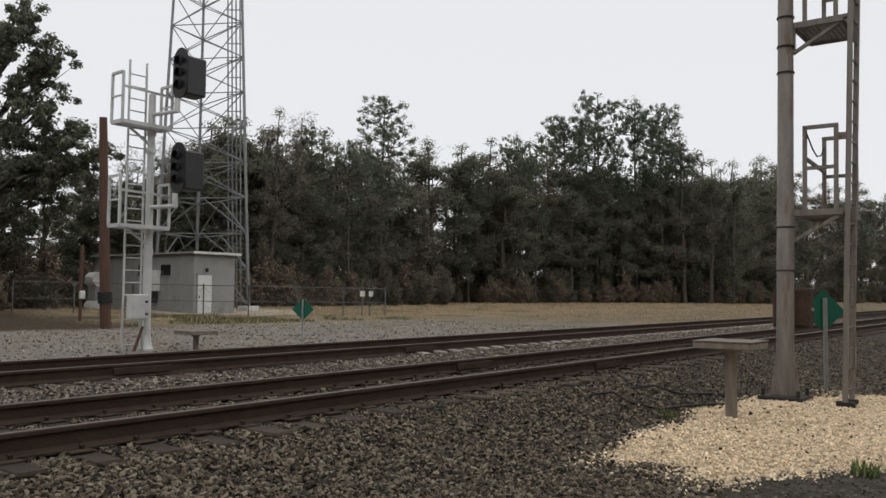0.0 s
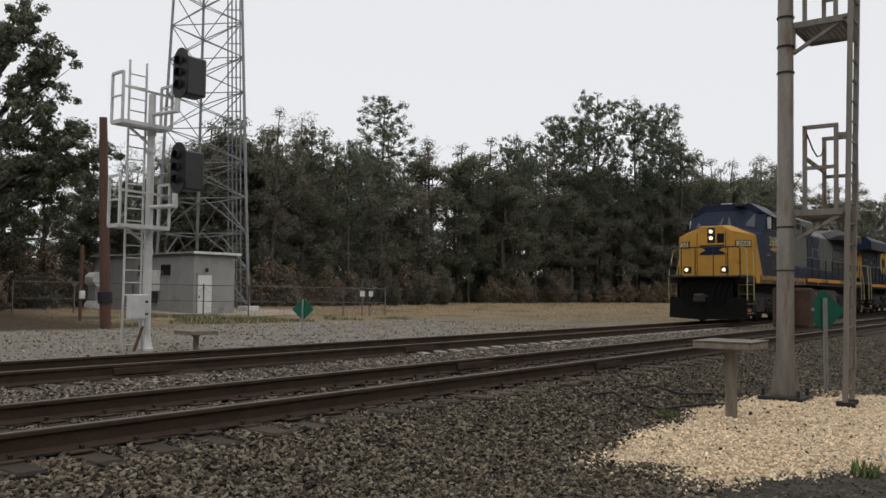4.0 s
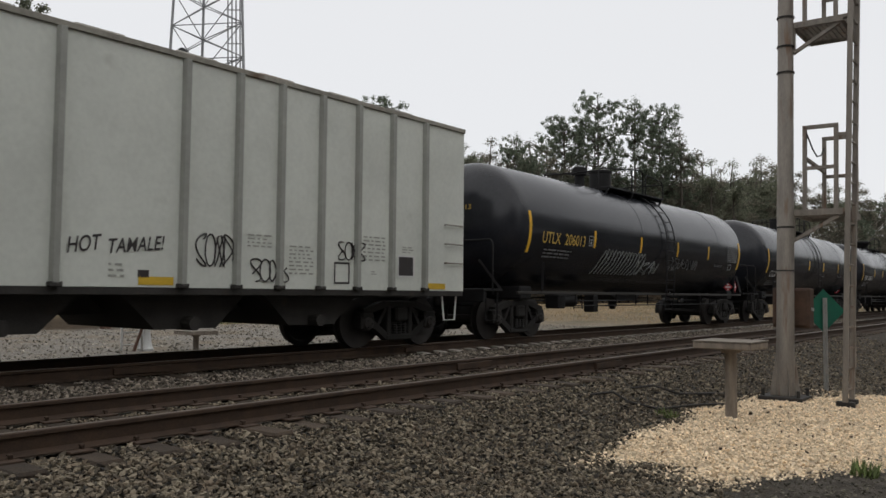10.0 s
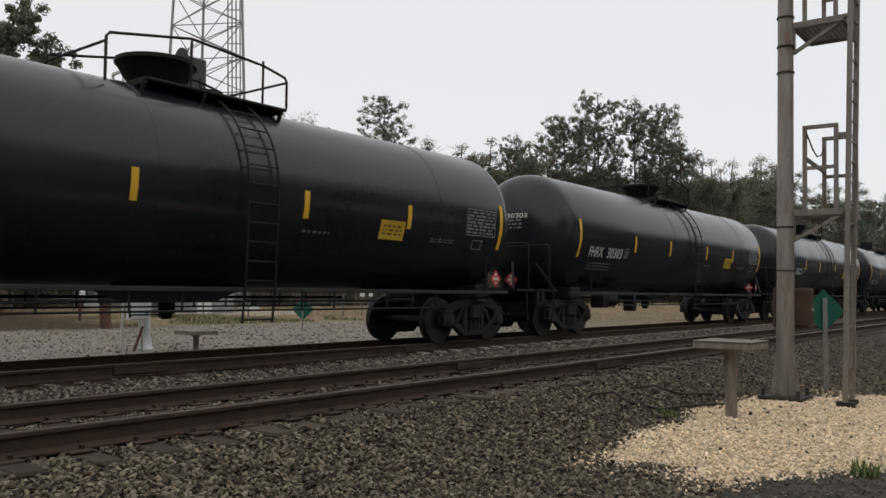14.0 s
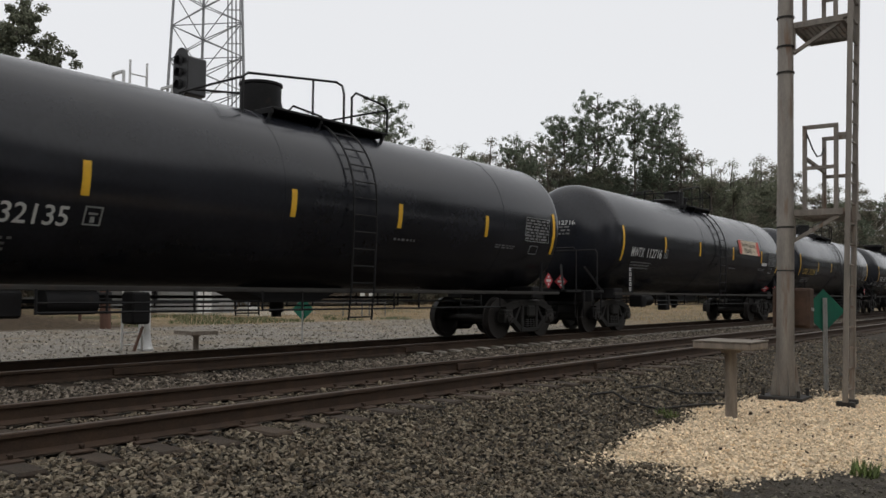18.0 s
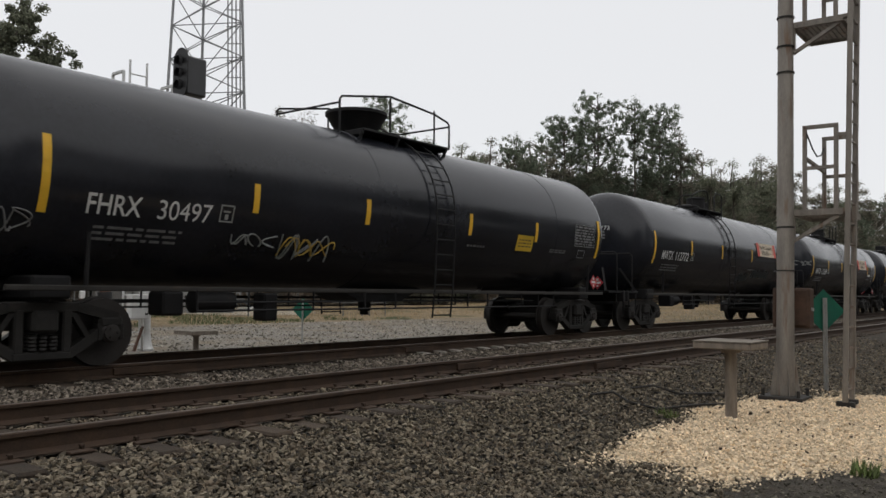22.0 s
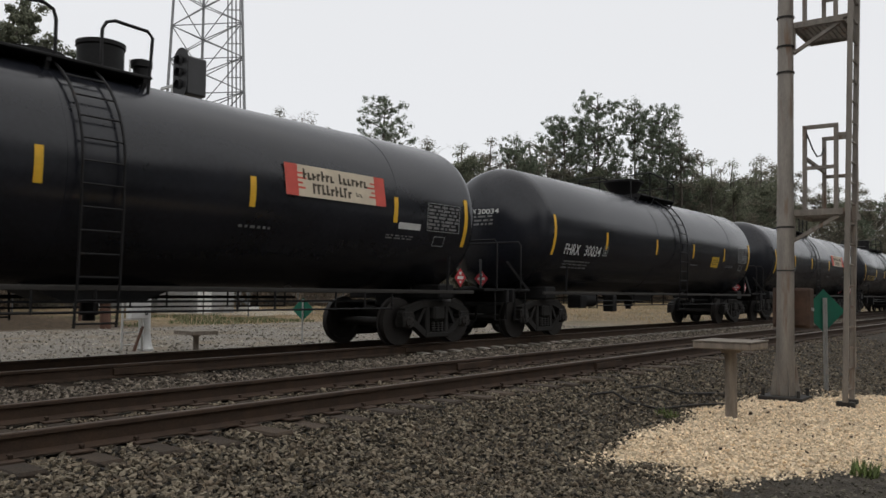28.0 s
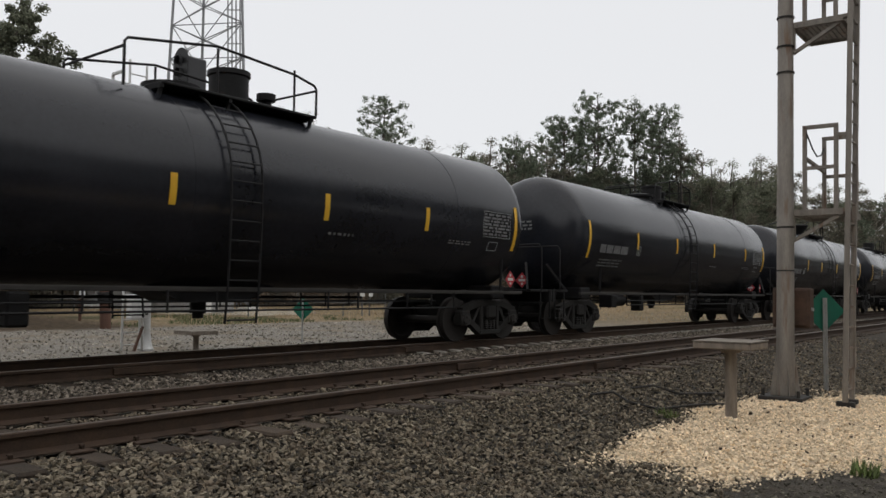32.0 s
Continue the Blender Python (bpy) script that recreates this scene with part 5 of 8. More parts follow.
def dome_parts(style):
    """The fittings on the tank's top, each a mesh of its own: (name, geometry)."""
    out = []
    a, b = RAILS[style]
    for s in (-1, 1):
        p = Geo().box(((a + b) / 2 + 0.3, s * 0.64, TZ + TR - 0.05), (b - a - 0.6, 0.5, 0.045), 0.01)
        out.append(("platform", p))
        for x in (a + 0.6, (a + b) / 2, b - 0.1):
            out.append(("platform_support", Geo().beam((x, s * 0.40, TZ + TR - 0.10), (x, s * 0.87, TZ + TR - 0.10), 0.06).beam((x, s * 0.84, TZ + TR - 0.08), (x, s * 0.78, TZ + 1.27), 0.05)))
    zt = TZ + TR - 0.06
    if style == "FHRX":
        out += [("dome", Geo().lathe((6.8, 0, zt), (0, 0, 1), [(0, 0.30), (0.10, 0.33), (0.26, 0.48), (0.44, 0.58), (0.47, 0.62), (0.53, 0.62), (0.55, 0.56)], 26)),
                ("manway", Geo().cyl((7.6, -0.1, zt), (7.6, -0.1, zt + 0.22), 0.26, n=16)), ("valve", Geo().cyl((8.2, 0.1, zt), (8.2, 0.1, zt + 0.16), 0.12, n=10))]
    elif style == "CTCX":
        out += [("dome", Geo().lathe((6.65, 0, zt), (0, 0, 1), [(0, 0.34), (0.08, 0.36), (0.56, 0.36), (0.58, 0.38), (0.62, 0.38), (0.63, 0.33)], 22)),
                ("manway", Geo().cyl((7.6, 0, zt), (7.6, 0, zt + 0.2), 0.28, n=16)), ("valve", Geo().cyl((8.4, 0, zt), (8.4, 0, zt + 0.2), 0.11, n=10))]
    elif style == "ANGLED":
        out += [("dome", Geo().lathe((6.25, 0, zt), (0, 0, 1), [(0, 0.33), (0.52, 0.33), (0.54, 0.36), (0.62, 0.36), (0.64, 0.28)], 20)),
                ("valve", Geo().lathe((5.25, 0, zt), (0, 0, 1), [(0, 0.13), (0.36, 0.13), (0.36, 0.19), (0.48, 0.19), (0.50, 0.08)], 12)),
                ("manway", Geo().lathe((7.4, 0, zt), (0, 0, 1), [(0, 0.38), (0.14, 0.38), (0.15, 0.46), (0.21, 0.46), (0.24, 0.30)], 22))]
    elif style == "OLDER":
        out += [("dome", Geo().lathe((6.32, 0, zt), (0, 0, 1), [(0, 0.24), (0.12, 0.26), (0.14, 0.32), (0.58, 0.32), (0.60, 0.34), (0.66, 0.34), (0.68, 0.28)], 22)),
                ("valve", Geo().lathe((5.05, 0, zt), (0, 0, 1), [(0, 0.14), (0.38, 0.14), (0.40, 0.22), (0.60, 0.22), (0.64, 0.12)], 14)),
                ("manway", Geo().lathe((7.35, 0, zt), (0, 0, 1), [(0, 0.36), (0.14, 0.36), (0.15, 0.44), (0.21, 0.44), (0.24, 0.28)], 20))]
    elif style in ("MWTX", "BROKEN"):
        out += [("manway", Geo().lathe((6.15, 0, zt), (0, 0, 1), [(0, 0.38), (0.14, 0.38), (0.15, 0.46), (0.21, 0.46), (0.25, 0.30)], 22)),
                ("dome", Geo().lathe((7.15, 0, zt), (0, 0, 1), [(0, 0.33), (0.52, 0.33), (0.54, 0.35), (0.60, 0.35), (0.62, 0.29)], 20)),
                ("valve", Geo().lathe((7.75, -0.1, zt), (0, 0, 1), [(0, 0.12), (0.36, 0.12), (0.36, 0.16), (0.46, 0.16), (0.48, 0.1)], 12)),
                ("valve", Geo().box((6.62, 0, zt + 0.12), (0.26, 0.3, 0.24), 0.03))]
    else:
        out += [("manway", Geo().lathe((6.5, 0, zt), (0, 0, 1), [(0, 0.38), (0.14, 0.38), (0.15, 0.46), (0.21, 0.46), (0.24, 0.30)], 22)),
                ("dome", Geo().lathe((7.6, 0, zt), (0, 0, 1), [(0, 0.33), (0.58, 0.33), (0.60, 0.36), (0.68, 0.36), (0.70, 0.28)], 20)),
                ("valve", Geo().lathe((8.4, 0, zt), (0, 0, 1), [(0, 0.10), (0.34, 0.10), (0.34, 0.17), (0.46, 0.17), (0.48, 0.08)], 12))]
    zp, zr = TZ + TR - 0.02, TZ + TR + 0.70
    for s in (-1,) if style == "BROKEN" else (-1, 1):
        y = s * 0.86
        r = Geo()
        if style in ("FHRX", "UTLX", "ANGLED"):
            mid = (a + b) / 2 - 0.25
            r.tube([(a, y, zp - 0.2), (a, y, zr - 0.30), (a + 0.05, y, zr - 0.24), (mid, y, zr), (b - 0.5, y, zr - 0.10), (b - 0.05, y, zr - 0.2), (b, y, zr - 0.26), (b, y, zp)], 0.022, 6)
            for x in (mid, b - 0.5):
                r.tube([(x, y, zp), (x, y, zr - 0.03)], 0.02, 6)
        elif style == "BROKEN":
            r.tube([(a, y + 0.42, zp - 0.04), (a, y + 0.42, zr - 0.44), (a, y + 0.34, zr - 0.36), (a, y + 0.08, zr - 0.36), (a + 0.08, y, zr - 0.34), (a + 0.7, y, zr - 0.14), (5.9, y, zr - 0.08), (6.03, y, zr - 0.14), (6.07, y, zr - 0.26), (6.07, y, zp)], 0.024, 6)
            r.tube([(a + 0.05, y, zp - 0.22), (a + 0.05, y, zr - 0.35)], 0.018, 6)
            r.tube([(6.70, y, zp), (6.70, y, zr - 0.22), (6.76, y, zr - 0.11), (6.88, y, zr - 0.06), (b - 0.08, y, zr - 0.08), (b, y, zr - 0.16), (b - 0.05, y, zp - 0.25)], 0.024, 6)
        else:
            c = a + (b - a) * 0.66
            r.tube([(a, y, zp - 0.2), (a, y, zr - 0.36), (a + 0.1, y, zr - 0.28), (c - 0.2, y, zr - 0.02), (c - 0.05, y, zr - 0.06), (c, y, zr - 0.2), (c, y, zp)], 0.022, 6)
            r.tube([(c + 0.2, y, zp), (c + 0.2, y, zr - 0.22), (c + 0.3, y, zr - 0.12), (b - 0.1, y, zr - 0.2), (b, y, zr - 0.28), (b, y, zp)], 0.022, 6)
            r.tube([(c - 0.75, y, zp), (c - 0.75, y, zr - 0.1)], 0.02, 6)
        out.append(("top_rail", r))
    if style == "BROKEN":
        return out
    out.append(("cross_rail", Geo().tube([(b, -0.86, zr - 0.28), (b, 0.86, zr - 0.28)], 0.02, 6)))
    out.append(("cross_rail", Geo().tube([(a, -0.86, zr - 0.36), (a, 0.86, zr - 0.36)], 0.02, 6)))
    return out


def ladder_side(s, x0):
    """The rails and rungs of one ladder that stands off the shell and follows it up; s: which side."""
    out = []
    for x in (x0, x0 + 0.56):
        pts = [(x, s * 1.52, 0.55), (x, s * 1.58, 1.1), (x, s * 1.62, 2.2)]
        pts += [(x, s * 1.62 * math.cos(a), TZ + 1.62 * math.sin(a)) for a in np.linspace(-0.1, 1.08, 9)]
        out.append(("ladder_rail", Geo().tube(pts, 0.019, 5)))
    for k in range(14):
        z = 0.60 + 0.29 * k
        if z < TZ:
            y = 1.52 + 0.1 * min(1, (z - 0.55) / 1.6)
        else:
            d0 = (z - TZ) / 1.62
            if d0 > 0.9:
                continue
            y = 1.62 * math.sqrt(1 - d0 * d0)
        out.append(("rung", Geo().tube([(x0, s * y, z), (x0 + 0.56, s * y, z)], 0.014, 5)))
    return out


def tank_meshes():
    d = {}
    prof = [(0, 0.02)]
    for i in range(1, 13):
        a = i / 12 * math.pi / 2
        prof.append((0.83 * (1 - math.cos(a)), TR * math.sin(a) ** 0.94))
    xa, xb = -0.95, 15.05
    long = xb - xa
    prof += [(0.87, TR + 0.006), (3.6, TR + 0.006), (3.605, TR), (6.9, TR), (6.905, TR + 0.006), (9.9, TR + 0.006), (9.905, TR), (13.0, TR), (13.005, TR + 0.006)]
    prof += [(long - p, r) for p, r in prof[12::-1]]
    d["tank"] = Geo().lathe((xa, 0, TZ), (1, 0, 0), prof, 56).mesh("tank", 28)
    d["tank"].materials.append(M_BLACK)

    def stripe(h, o):
        g, n = Geo(), 6
        for k in range(n):
            z0, z1 = TZ + o - h / 2 + h * k / n, TZ + o - h / 2 + h * (k + 1) / n
            y0, y1 = on_tank(z0, 0.011)[0], on_tank(z1, 0.011)[0]
            g.add([(-0.055, y0, z0), (0.055, y0, z0), (0.055, y1, z1), (-0.055, y1, z1)], [(0, 1, 2, 3)])
        me = g.mesh("stripe")
        me.materials.append(M_STRIPE)
        return me
    d["tall"], d["short"], d["low"] = stripe(0.95, -0.14), stripe(0.46, -0.05), stripe(0.44, -0.15)

    common = []                 # (name, mesh) of the parts that all cars share

    def keep(name, geo, material=M_TANKSTEEL):
        me = geo.mesh(name)
        me.materials.append(material)
        common.append((name, me))

    for s, x in ((1, 0.0), (-1, 14.12)):
        keep("stub_sill", Geo().box((x - s * 0.55, 0, 0.93), (2.5, 0.62, 0.40), 0.03))
        keep("end_platform", Geo().box((x - s * 1.25, 0, 1.10), (0.75, 2.75, 0.06), 0.01))
        keep("end_sill", Geo().box((x - s * 1.66, 0, 0.98), (0.08, 2.9, 0.28), 0.01))
        keep("body_bolster", Geo().box((x + s * 0.25, 0, 1.05), (0.5, 2.5, 0.30), 0.03))
        keep("saddle", Geo().prism([(x - s * 0.1, 1.0), (x + s * 0.55, 1.0), (x + s * 0.6, 1.42), (x - s * 0.15, 1.42)], -0.55, 0.55, "y"))
        xe = x - s * 1.30
        keep("end_rail", Geo().tube([(xe, -1.4, 1.1), (xe, -1.4, 2.10), (xe, -1.34, 2.18), (xe, 1.34, 2.18), (xe, 1.4, 2.10), (xe, 1.4, 1.1)], 0.021, 6))
        for q in (-1, 1):
            keep("end_brace", Geo().beam((xe + s * 0.05, q * 1.0, 1.75), (xe + s * 0.45, q * 1.3, 1.12), 0.05))
        keep("sill_step", Geo().tube([(xe - s * 0.30, -1.44, 1.05), (xe - s * 0.30, -1.44, 0.46), (xe + s * 0.12, -1.44, 0.46), (xe + s * 0.12, -1.44, 1.05)], 0.019, 5))
        keep("standpipe", Geo().tube([(x + s * 0.55, -1.5, 1.08), (x + s * 0.55, -1.53, 1.75)], 0.03, 6))
        keep("coupler", Geo().box((x - s * 1.65, 0, 0.80), (0.55, 0.22, 0.24), 0.03).box((x - s * 1.78, -0.02, 0.80), (0.2, 0.34, 0.32), 0.05))
        keep("air_hose", Geo().tube([(x - s * 1.45, -0.3, 0.75), (x - s * 1.52, -0.32, 0.42), (x - s * 1.7, -0.25, 0.28), (x - s * 1.84, -0.1, 0.30)], 0.03, 6))
    for s in (-1, 1):
        keep("side_rail", Geo().box((7.06, s * 1.43, 1.045), (14.9, 0.06, 0.07), 0.01), M_CARSTEEL)
        y = s * 1.46
        g = Geo().tube([(2.2, y, 0.74), (12.0, y, 0.74)], 0.018, 6).tube([(2.2, y, 0.86), (4.8, y, 0.86)], 0.016, 6)
        for x in (2.2, 3.1, 4.4, 5.6, 6.4, 8.6, 9.3, 10.6, 11.3, 12.0):
            g.tube([(x, y, 1.03), (x, y, 0.72)], 0.018, 5)
        keep("handrail", g)
    keep("outlet_skid", Geo().prism([(5.9, 1.10), (8.3, 1.10), (7.7, 0.86), (6.5, 0.86)], -0.45, 0.45, "y"))
    keep("outlet_valve", Geo().lathe((7.1, 0, 0.58), (0, 0, 1), [(0, 0.09), (0.08, 0.09), (0.08, 0.13), (0.32, 0.13)], 12))
    keep("air_reservoir", Geo().lathe((2.55, -0.75, 0.86), (1, 0, 0), [(0, 0.08), (0.05, 0.17), (0.75, 0.17), (0.8, 0.08)], 14))
    keep("brake_valve", Geo().box((2.0, -1.0, 0.84), (0.34, 0.4, 0.34), 0.03))
    keep("brake_valve", Geo().box((3.75, -1.05, 0.78), (0.28, 0.3, 0.44), 0.03))
    keep("brake_rod", Geo().beam((0.9, -0.5, 0.86), (12.6, -0.5, 0.86), 0.035))
    keep("train_pipe", Geo().tube([(3.4, 0.6, 0.92), (11.5, 0.6, 0.92)], 0.03, 6))
    d["common"] = common
    for st in ("FHRX", "CTCX", "MWTX", "UTLX", "OLDER", "ANGLED", "BROKEN"):
        d[st] = []
        for name, geo in dome_parts(st) + ladder_side(-1, LADDER_X[st]) + ladder_side(1, LADDER_X[st]):
            me = geo.mesh(name)
            me.materials.append(M_TANKSTEEL)
            d[st].append((name, me))
    return d


TANK = tank_meshes()
M_RED = mat("placard_red", (0.45, 0.03, 0.04), 0.6, var=0.15, scale=8, fine=60, bump=0)
M_PANELWHITE = mat("banner_cream", (0.62, 0.53, 0.40), 0.6, var=0.12, scale=3, fine=50, bump=0)
M_BANNERRED = mat("banner_red", (0.60, 0.085, 0.06), 0.6, var=0.15, scale=3, fine=50, bump=0)
M_BANNERINK = mat("brown_banner_ink", (0.055, 0.040, 0.025), 0.7, var=0.2, scale=3, fine=50, bump=0)
M_TEAL = mat("faded_teal_paint", (0.012, 0.021, 0.024), 0.5, var=0.5, scale=3, fine=20, bump=0)
M_INK = mat("dark_lettering", (0.035, 0.03, 0.03), 0.7, var=0.2, scale=3, fine=50, bump=0)
M_PLATE = mat("yellow_placard", (0.62, 0.40, 0.03), 0.6, var=0.15, scale=3, fine=50, bump=0)
M_CHALK = mat("paint_marker", (0.27, 0.28, 0.27), 0.8, var=0.3, scale=5, fine=40, bump=0)
M_DIMWHITE = mat("faded_stencil", (0.16, 0.16, 0.16), 0.8, var=0.4, scale=9, fine=50, bump=0)


def sheet(w, h, hole=None):
    """A thin plate, w by h, facing +z; hole: the width of its rim if it is only a frame."""
    g = Geo()
    if hole:
        for c, s in (((0, h / 2 - hole / 2), (w, hole)), ((0, -h / 2 + hole / 2), (w, hole)), ((-w / 2 + hole / 2, 0), (hole, h - 2 * hole)), ((w / 2 - hole / 2, 0), (hole, h - 2 * hole))):
            g.box((c[0], c[1], 0), (s[0], s[1], 0.002))
    else:
        g.box((0, 0, 0), (w, h, 0.002))
    return g


def bars(w, h, rows, seed, gap=0.45):
    """Rows of short bars where writing is too small to read."""
    rng, g = random.Random(seed), Geo()
    for k in range(rows):
        y = h / 2 - h * (k + 0.5) / rows
        x = -w / 2
        while x < w / 2 - 0.04:
            l = min(rng.uniform(0.06, 0.28) * max(w, 0.5), w / 2 - x)
            g.box((x + l / 2, y, 0), (l, h / rows * (1 - gap), 0.002))
            x += l + 0.05
        if rng.random() < 0.3 and rows > 3:
            continue
    return g


def word_bars(words, seed):
    """One bar for each letter of a line of words that is not lettered: (letters, step, height)."""
    rng, g = random.Random(seed), Geo()
    x = -(sum(n * st for n, st, h in words) + 0.10 * (len(words) - 1)) / 2
    for n, st, h in words:
        for k in range(n):
            tall = h if k == 0 or rng.random() < 0.3 else h * 0.66
            g.box((x + st * (k + 0.35), -h / 2 + tall / 2, 0), (st * 0.42, tall, 0.002))
            g.box((x + st * (k + 0.55), -h / 2 + tall * rng.choice((0.12, 0.5, 0.88)), 0), (st * 0.80, h * 0.22, 0.002))
        x += n * st + 0.10
    return g


def stick(name, geo, material, parent, x, z, label="", out=0.008):
    y, lean = on_tank(z, out)
    return part(name, geo, material, parent, label, facing(x, y, z, lean), smooth=0)


CACHE = {}


def once(key, make):
    if key not in CACHE:
        CACHE[key] = make()
    return CACHE[key]


def made(geo, material, name="mark"):
    me = geo.mesh(name, 0)
    me.materials.append(material)
    return me


def diamond(parent, m):
    d = once("diamond", lambda: made(Geo().box((0, 0, 0), (0.27, 0.27, 0.004)), M_RED, "placard"))
    w = once("diamondw", lambda: made(Geo().box((0, 0, 0.004), (0.20, 0.06, 0.002)).box((0, 0.09, 0.004), (0.07, 0.06, 0.002)).box((0, -0.09, 0.004), (0.05, 0.05, 0.002)), M_WHITE, "placard_mark"))
    o = part("placard", d, None, parent, "red hazard placard", m @ Matrix.Rotation(radians(45), 4, "Z"))
    part("placard_mark", w, None, o, "", Matrix.Rotation(radians(-45), 4, "Z"))


def scrawl(parent, x, z, w, h, seed, material, name="graffiti"):
    """Loops of paint marker on the shell."""
    rng = random.Random(seed)
    n = max(3, int(w / 0.28))
    for i in range(n):
        cx = x + w * (i + 0.5) / n
        rx, rz, ph = w / n * rng.uniform(0.45, 0.75), h / 2 * rng.uniform(0.6, 1.0), rng.uniform(0, 6.28)
        pts, k1, k2 = [], rng.choice((1, 2)), rng.choice((1, 2, 3))
        for k in range(26):
            a = ph + 5.4 * k / 25
            px, pz = cx + rx * math.cos(a * k1), z + rz * math.sin(a * k2 + ph)
            pts.append((px, on_shell(px, pz), pz))
        part(name, Geo().tube(pts, 0.012, 4), material, parent, "scrawled paint-marker graffiti" if i == 0 else "")


def strokes(parent, x, z, w, h, seed, material):
    """A row of leaning marker strokes joined by loops along their tops."""
    rng = random.Random(seed)
    n = int(w / 0.19)
    for i in range(n):
        x0 = x + w * i / n
        pts = []
        for k in range(9):
            f = k / 8
            zz = z - h / 2 + h * f * rng.uniform(0.96, 1.04)
            pts.append((x0 + 0.30 * f + 0.02 * math.sin(9 * f + i), on_tank(zz, 0.012)[0], zz))
        zt = z + h / 2 - 0.03
        pts += [(x0 + 0.38, on_tank(zt, 0.012)[0], zt), (x0 + 0.42, on_tank(zt - 0.12, 0.012)[0], zt - 0.12), (x0 + 0.36, on_tank(zt - 0.2, 0.012)[0], zt - 0.2)]
        part("graffiti", Geo().tube(pts, 0.011, 4), material, parent, "scrawled paint-marker graffiti" if i == 0 else "")


MOVERS = []                     # (thing, its x at 0 s)


def tank_car(s0, style, mark, number, extras=()):
    yellow = style == "UTLX"
    look_of = {"FHRX": "black tank car with white stencils, bowl-shaped dome and yellow stripes", "MWTX": "black tank car with white stencils and a red banner",
               "CTCX": "black tank car with white stencils and a round dome", "UTLX": "black tank car with yellow stencils and angular top rail"}[style]
    if "banner" not in extras and style == "MWTX":
        look_of = "dusty black tank car with faded stencils"
    car = thing("tank_car", look_of, "tank car", pose(s0, YT, 0), "tank cars of the train")
    part("tank", TANK["tank"], None, car)
    for name, me in TANK["common"] + TANK[{"206013": "OLDER", "212254": "ANGLED"}.get(number, "BROKEN" if "banner" in extras and number != "112716" else style)]:
        part(name, me, None, car, at=pose(LADDER_SHIFT.get(number, 0) if name in ("ladder_rail", "rung") else 0, 0, 0))
    for x in (0.0, 14.30 if number == "732157" else 14.12):
        part("stripe", TANK["tall"], None, car, "tall yellow reflective stripe", pose(x, 0, 0))
    for x in STRIPES_OF.get(number, STRIPES[style]):
        part("stripe", TANK["short" if style == "MWTX" else "low"], None, car, "yellow reflective stripe", pose(x, 0, 0))
    for x in (0.25, 13.80):
        freight_truck(car, x)
    ink = M_STENYEL if yellow else M_WHITE
    z = {"CTCX": 1.93, "UTLX": 2.14, "FHRX": 2.12, "MWTX": 2.22}[style] + (0.20 if number == "206013" else 0.0)
    y, lean = on_tank(z, 0.010)
    if mark:
        w1, w2, gap = (0.82, 1.0, 0.22) if len(number) == 6 else (0.75, 0.85, 0.25)
        for txt, cx, w in ((mark, 0.55 + w1 / 2, w1), (number, 0.55 + w1 + gap + w2 / 2, w2)):
            letters(txt, w, 0.27, facing(cx, y, z, lean), ink, car, label="stencilled car number")
    else:
        stick("stencil", once("dimnum", lambda: made(bars(1.6, 0.24, 1, 5, 0.1), M_DIMWHITE)), None, car, 1.4, z)
    stick("stencil", once(("small", yellow), lambda: made(bars(1.3, 0.26, 3, 8, 0.55), M_DIMWHITE)), None, car, 1.35, z - 0.36)
    stick("stencil", once("boxc", lambda: made(sheet(0.24, 0.26, 0.022).box((0, 0.03, 0), (0.12, 0.03, 0.002)).box((0, -0.05, 0), (0.06, 0.08, 0.002)), M_DIMWHITE if not mark else M_CHALK, "stencil")), None, car, 2.90 if len(number) == 6 else 2.66, z + 0.03)
    stick("stencil", once("datablock", lambda: made(sheet(1.0, 0.54, 0.012).box((0, 0, -0.001), (0.01, 0.54, 0.002)), M_CHALK, "stencil")), None, car, 13.40, 2.47)
    stick("stencil", once("datarows", lambda: made(bars(0.94, 0.48, 7, 21, 0.35), M_DIMWHITE, "stencil")), None, car, 13.40, 2.47)
    stick("stencil", once("tilted", lambda: made(sheet(0.34, 0.2, 0.014), M_CHALK, "stencil")), None, car, 13.35, 2.02)
    stick("stencil", once("line", lambda: made(bars(0.75, 0.10, 2, 4, 0.5), M_DIMWHITE, "stencil")), None, car, 12.2, 2.04)
    stick("stencil", once("line2", lambda: made(bars(0.6, 0.06, 1, 4, 0.3), M_DIMWHITE, "stencil")), None, car, 8.9, 2.0)
    # number and data on the end that leads
    onhead = lambda x, y, z, turn: pose(x, y, z) @ Matrix.Rotation(radians(turn - 90), 4, "Z") @ Matrix.Rotation(radians(82), 4, "X")
    if mark:
        letters(mark, 0.45, 0.12, onhead(-0.930, 0.30, 2.98, -9), ink, car, label="small car number on the tank's end")
        letters(number, 0.56, 0.12, onhead(-0.930, -0.24, 2.97, 8), ink, car, label="small car number on the tank's end")
    part("stencil", once("headrows", lambda: made(bars(0.86, 0.28, 3, 32, 0.5), M_DIMWHITE, "stencil")), None, car, "", onhead(-0.955, 0.04, 2.76, 0))
    diamond(car, facing(14.20, -1.34, 1.34, 0))
    diamond(car, pose(-1.36, -0.36, 1.36) @ Matrix.Rotation(radians(-90), 4, "Z") @ Matrix.Rotation(radians(90), 4, "X"))
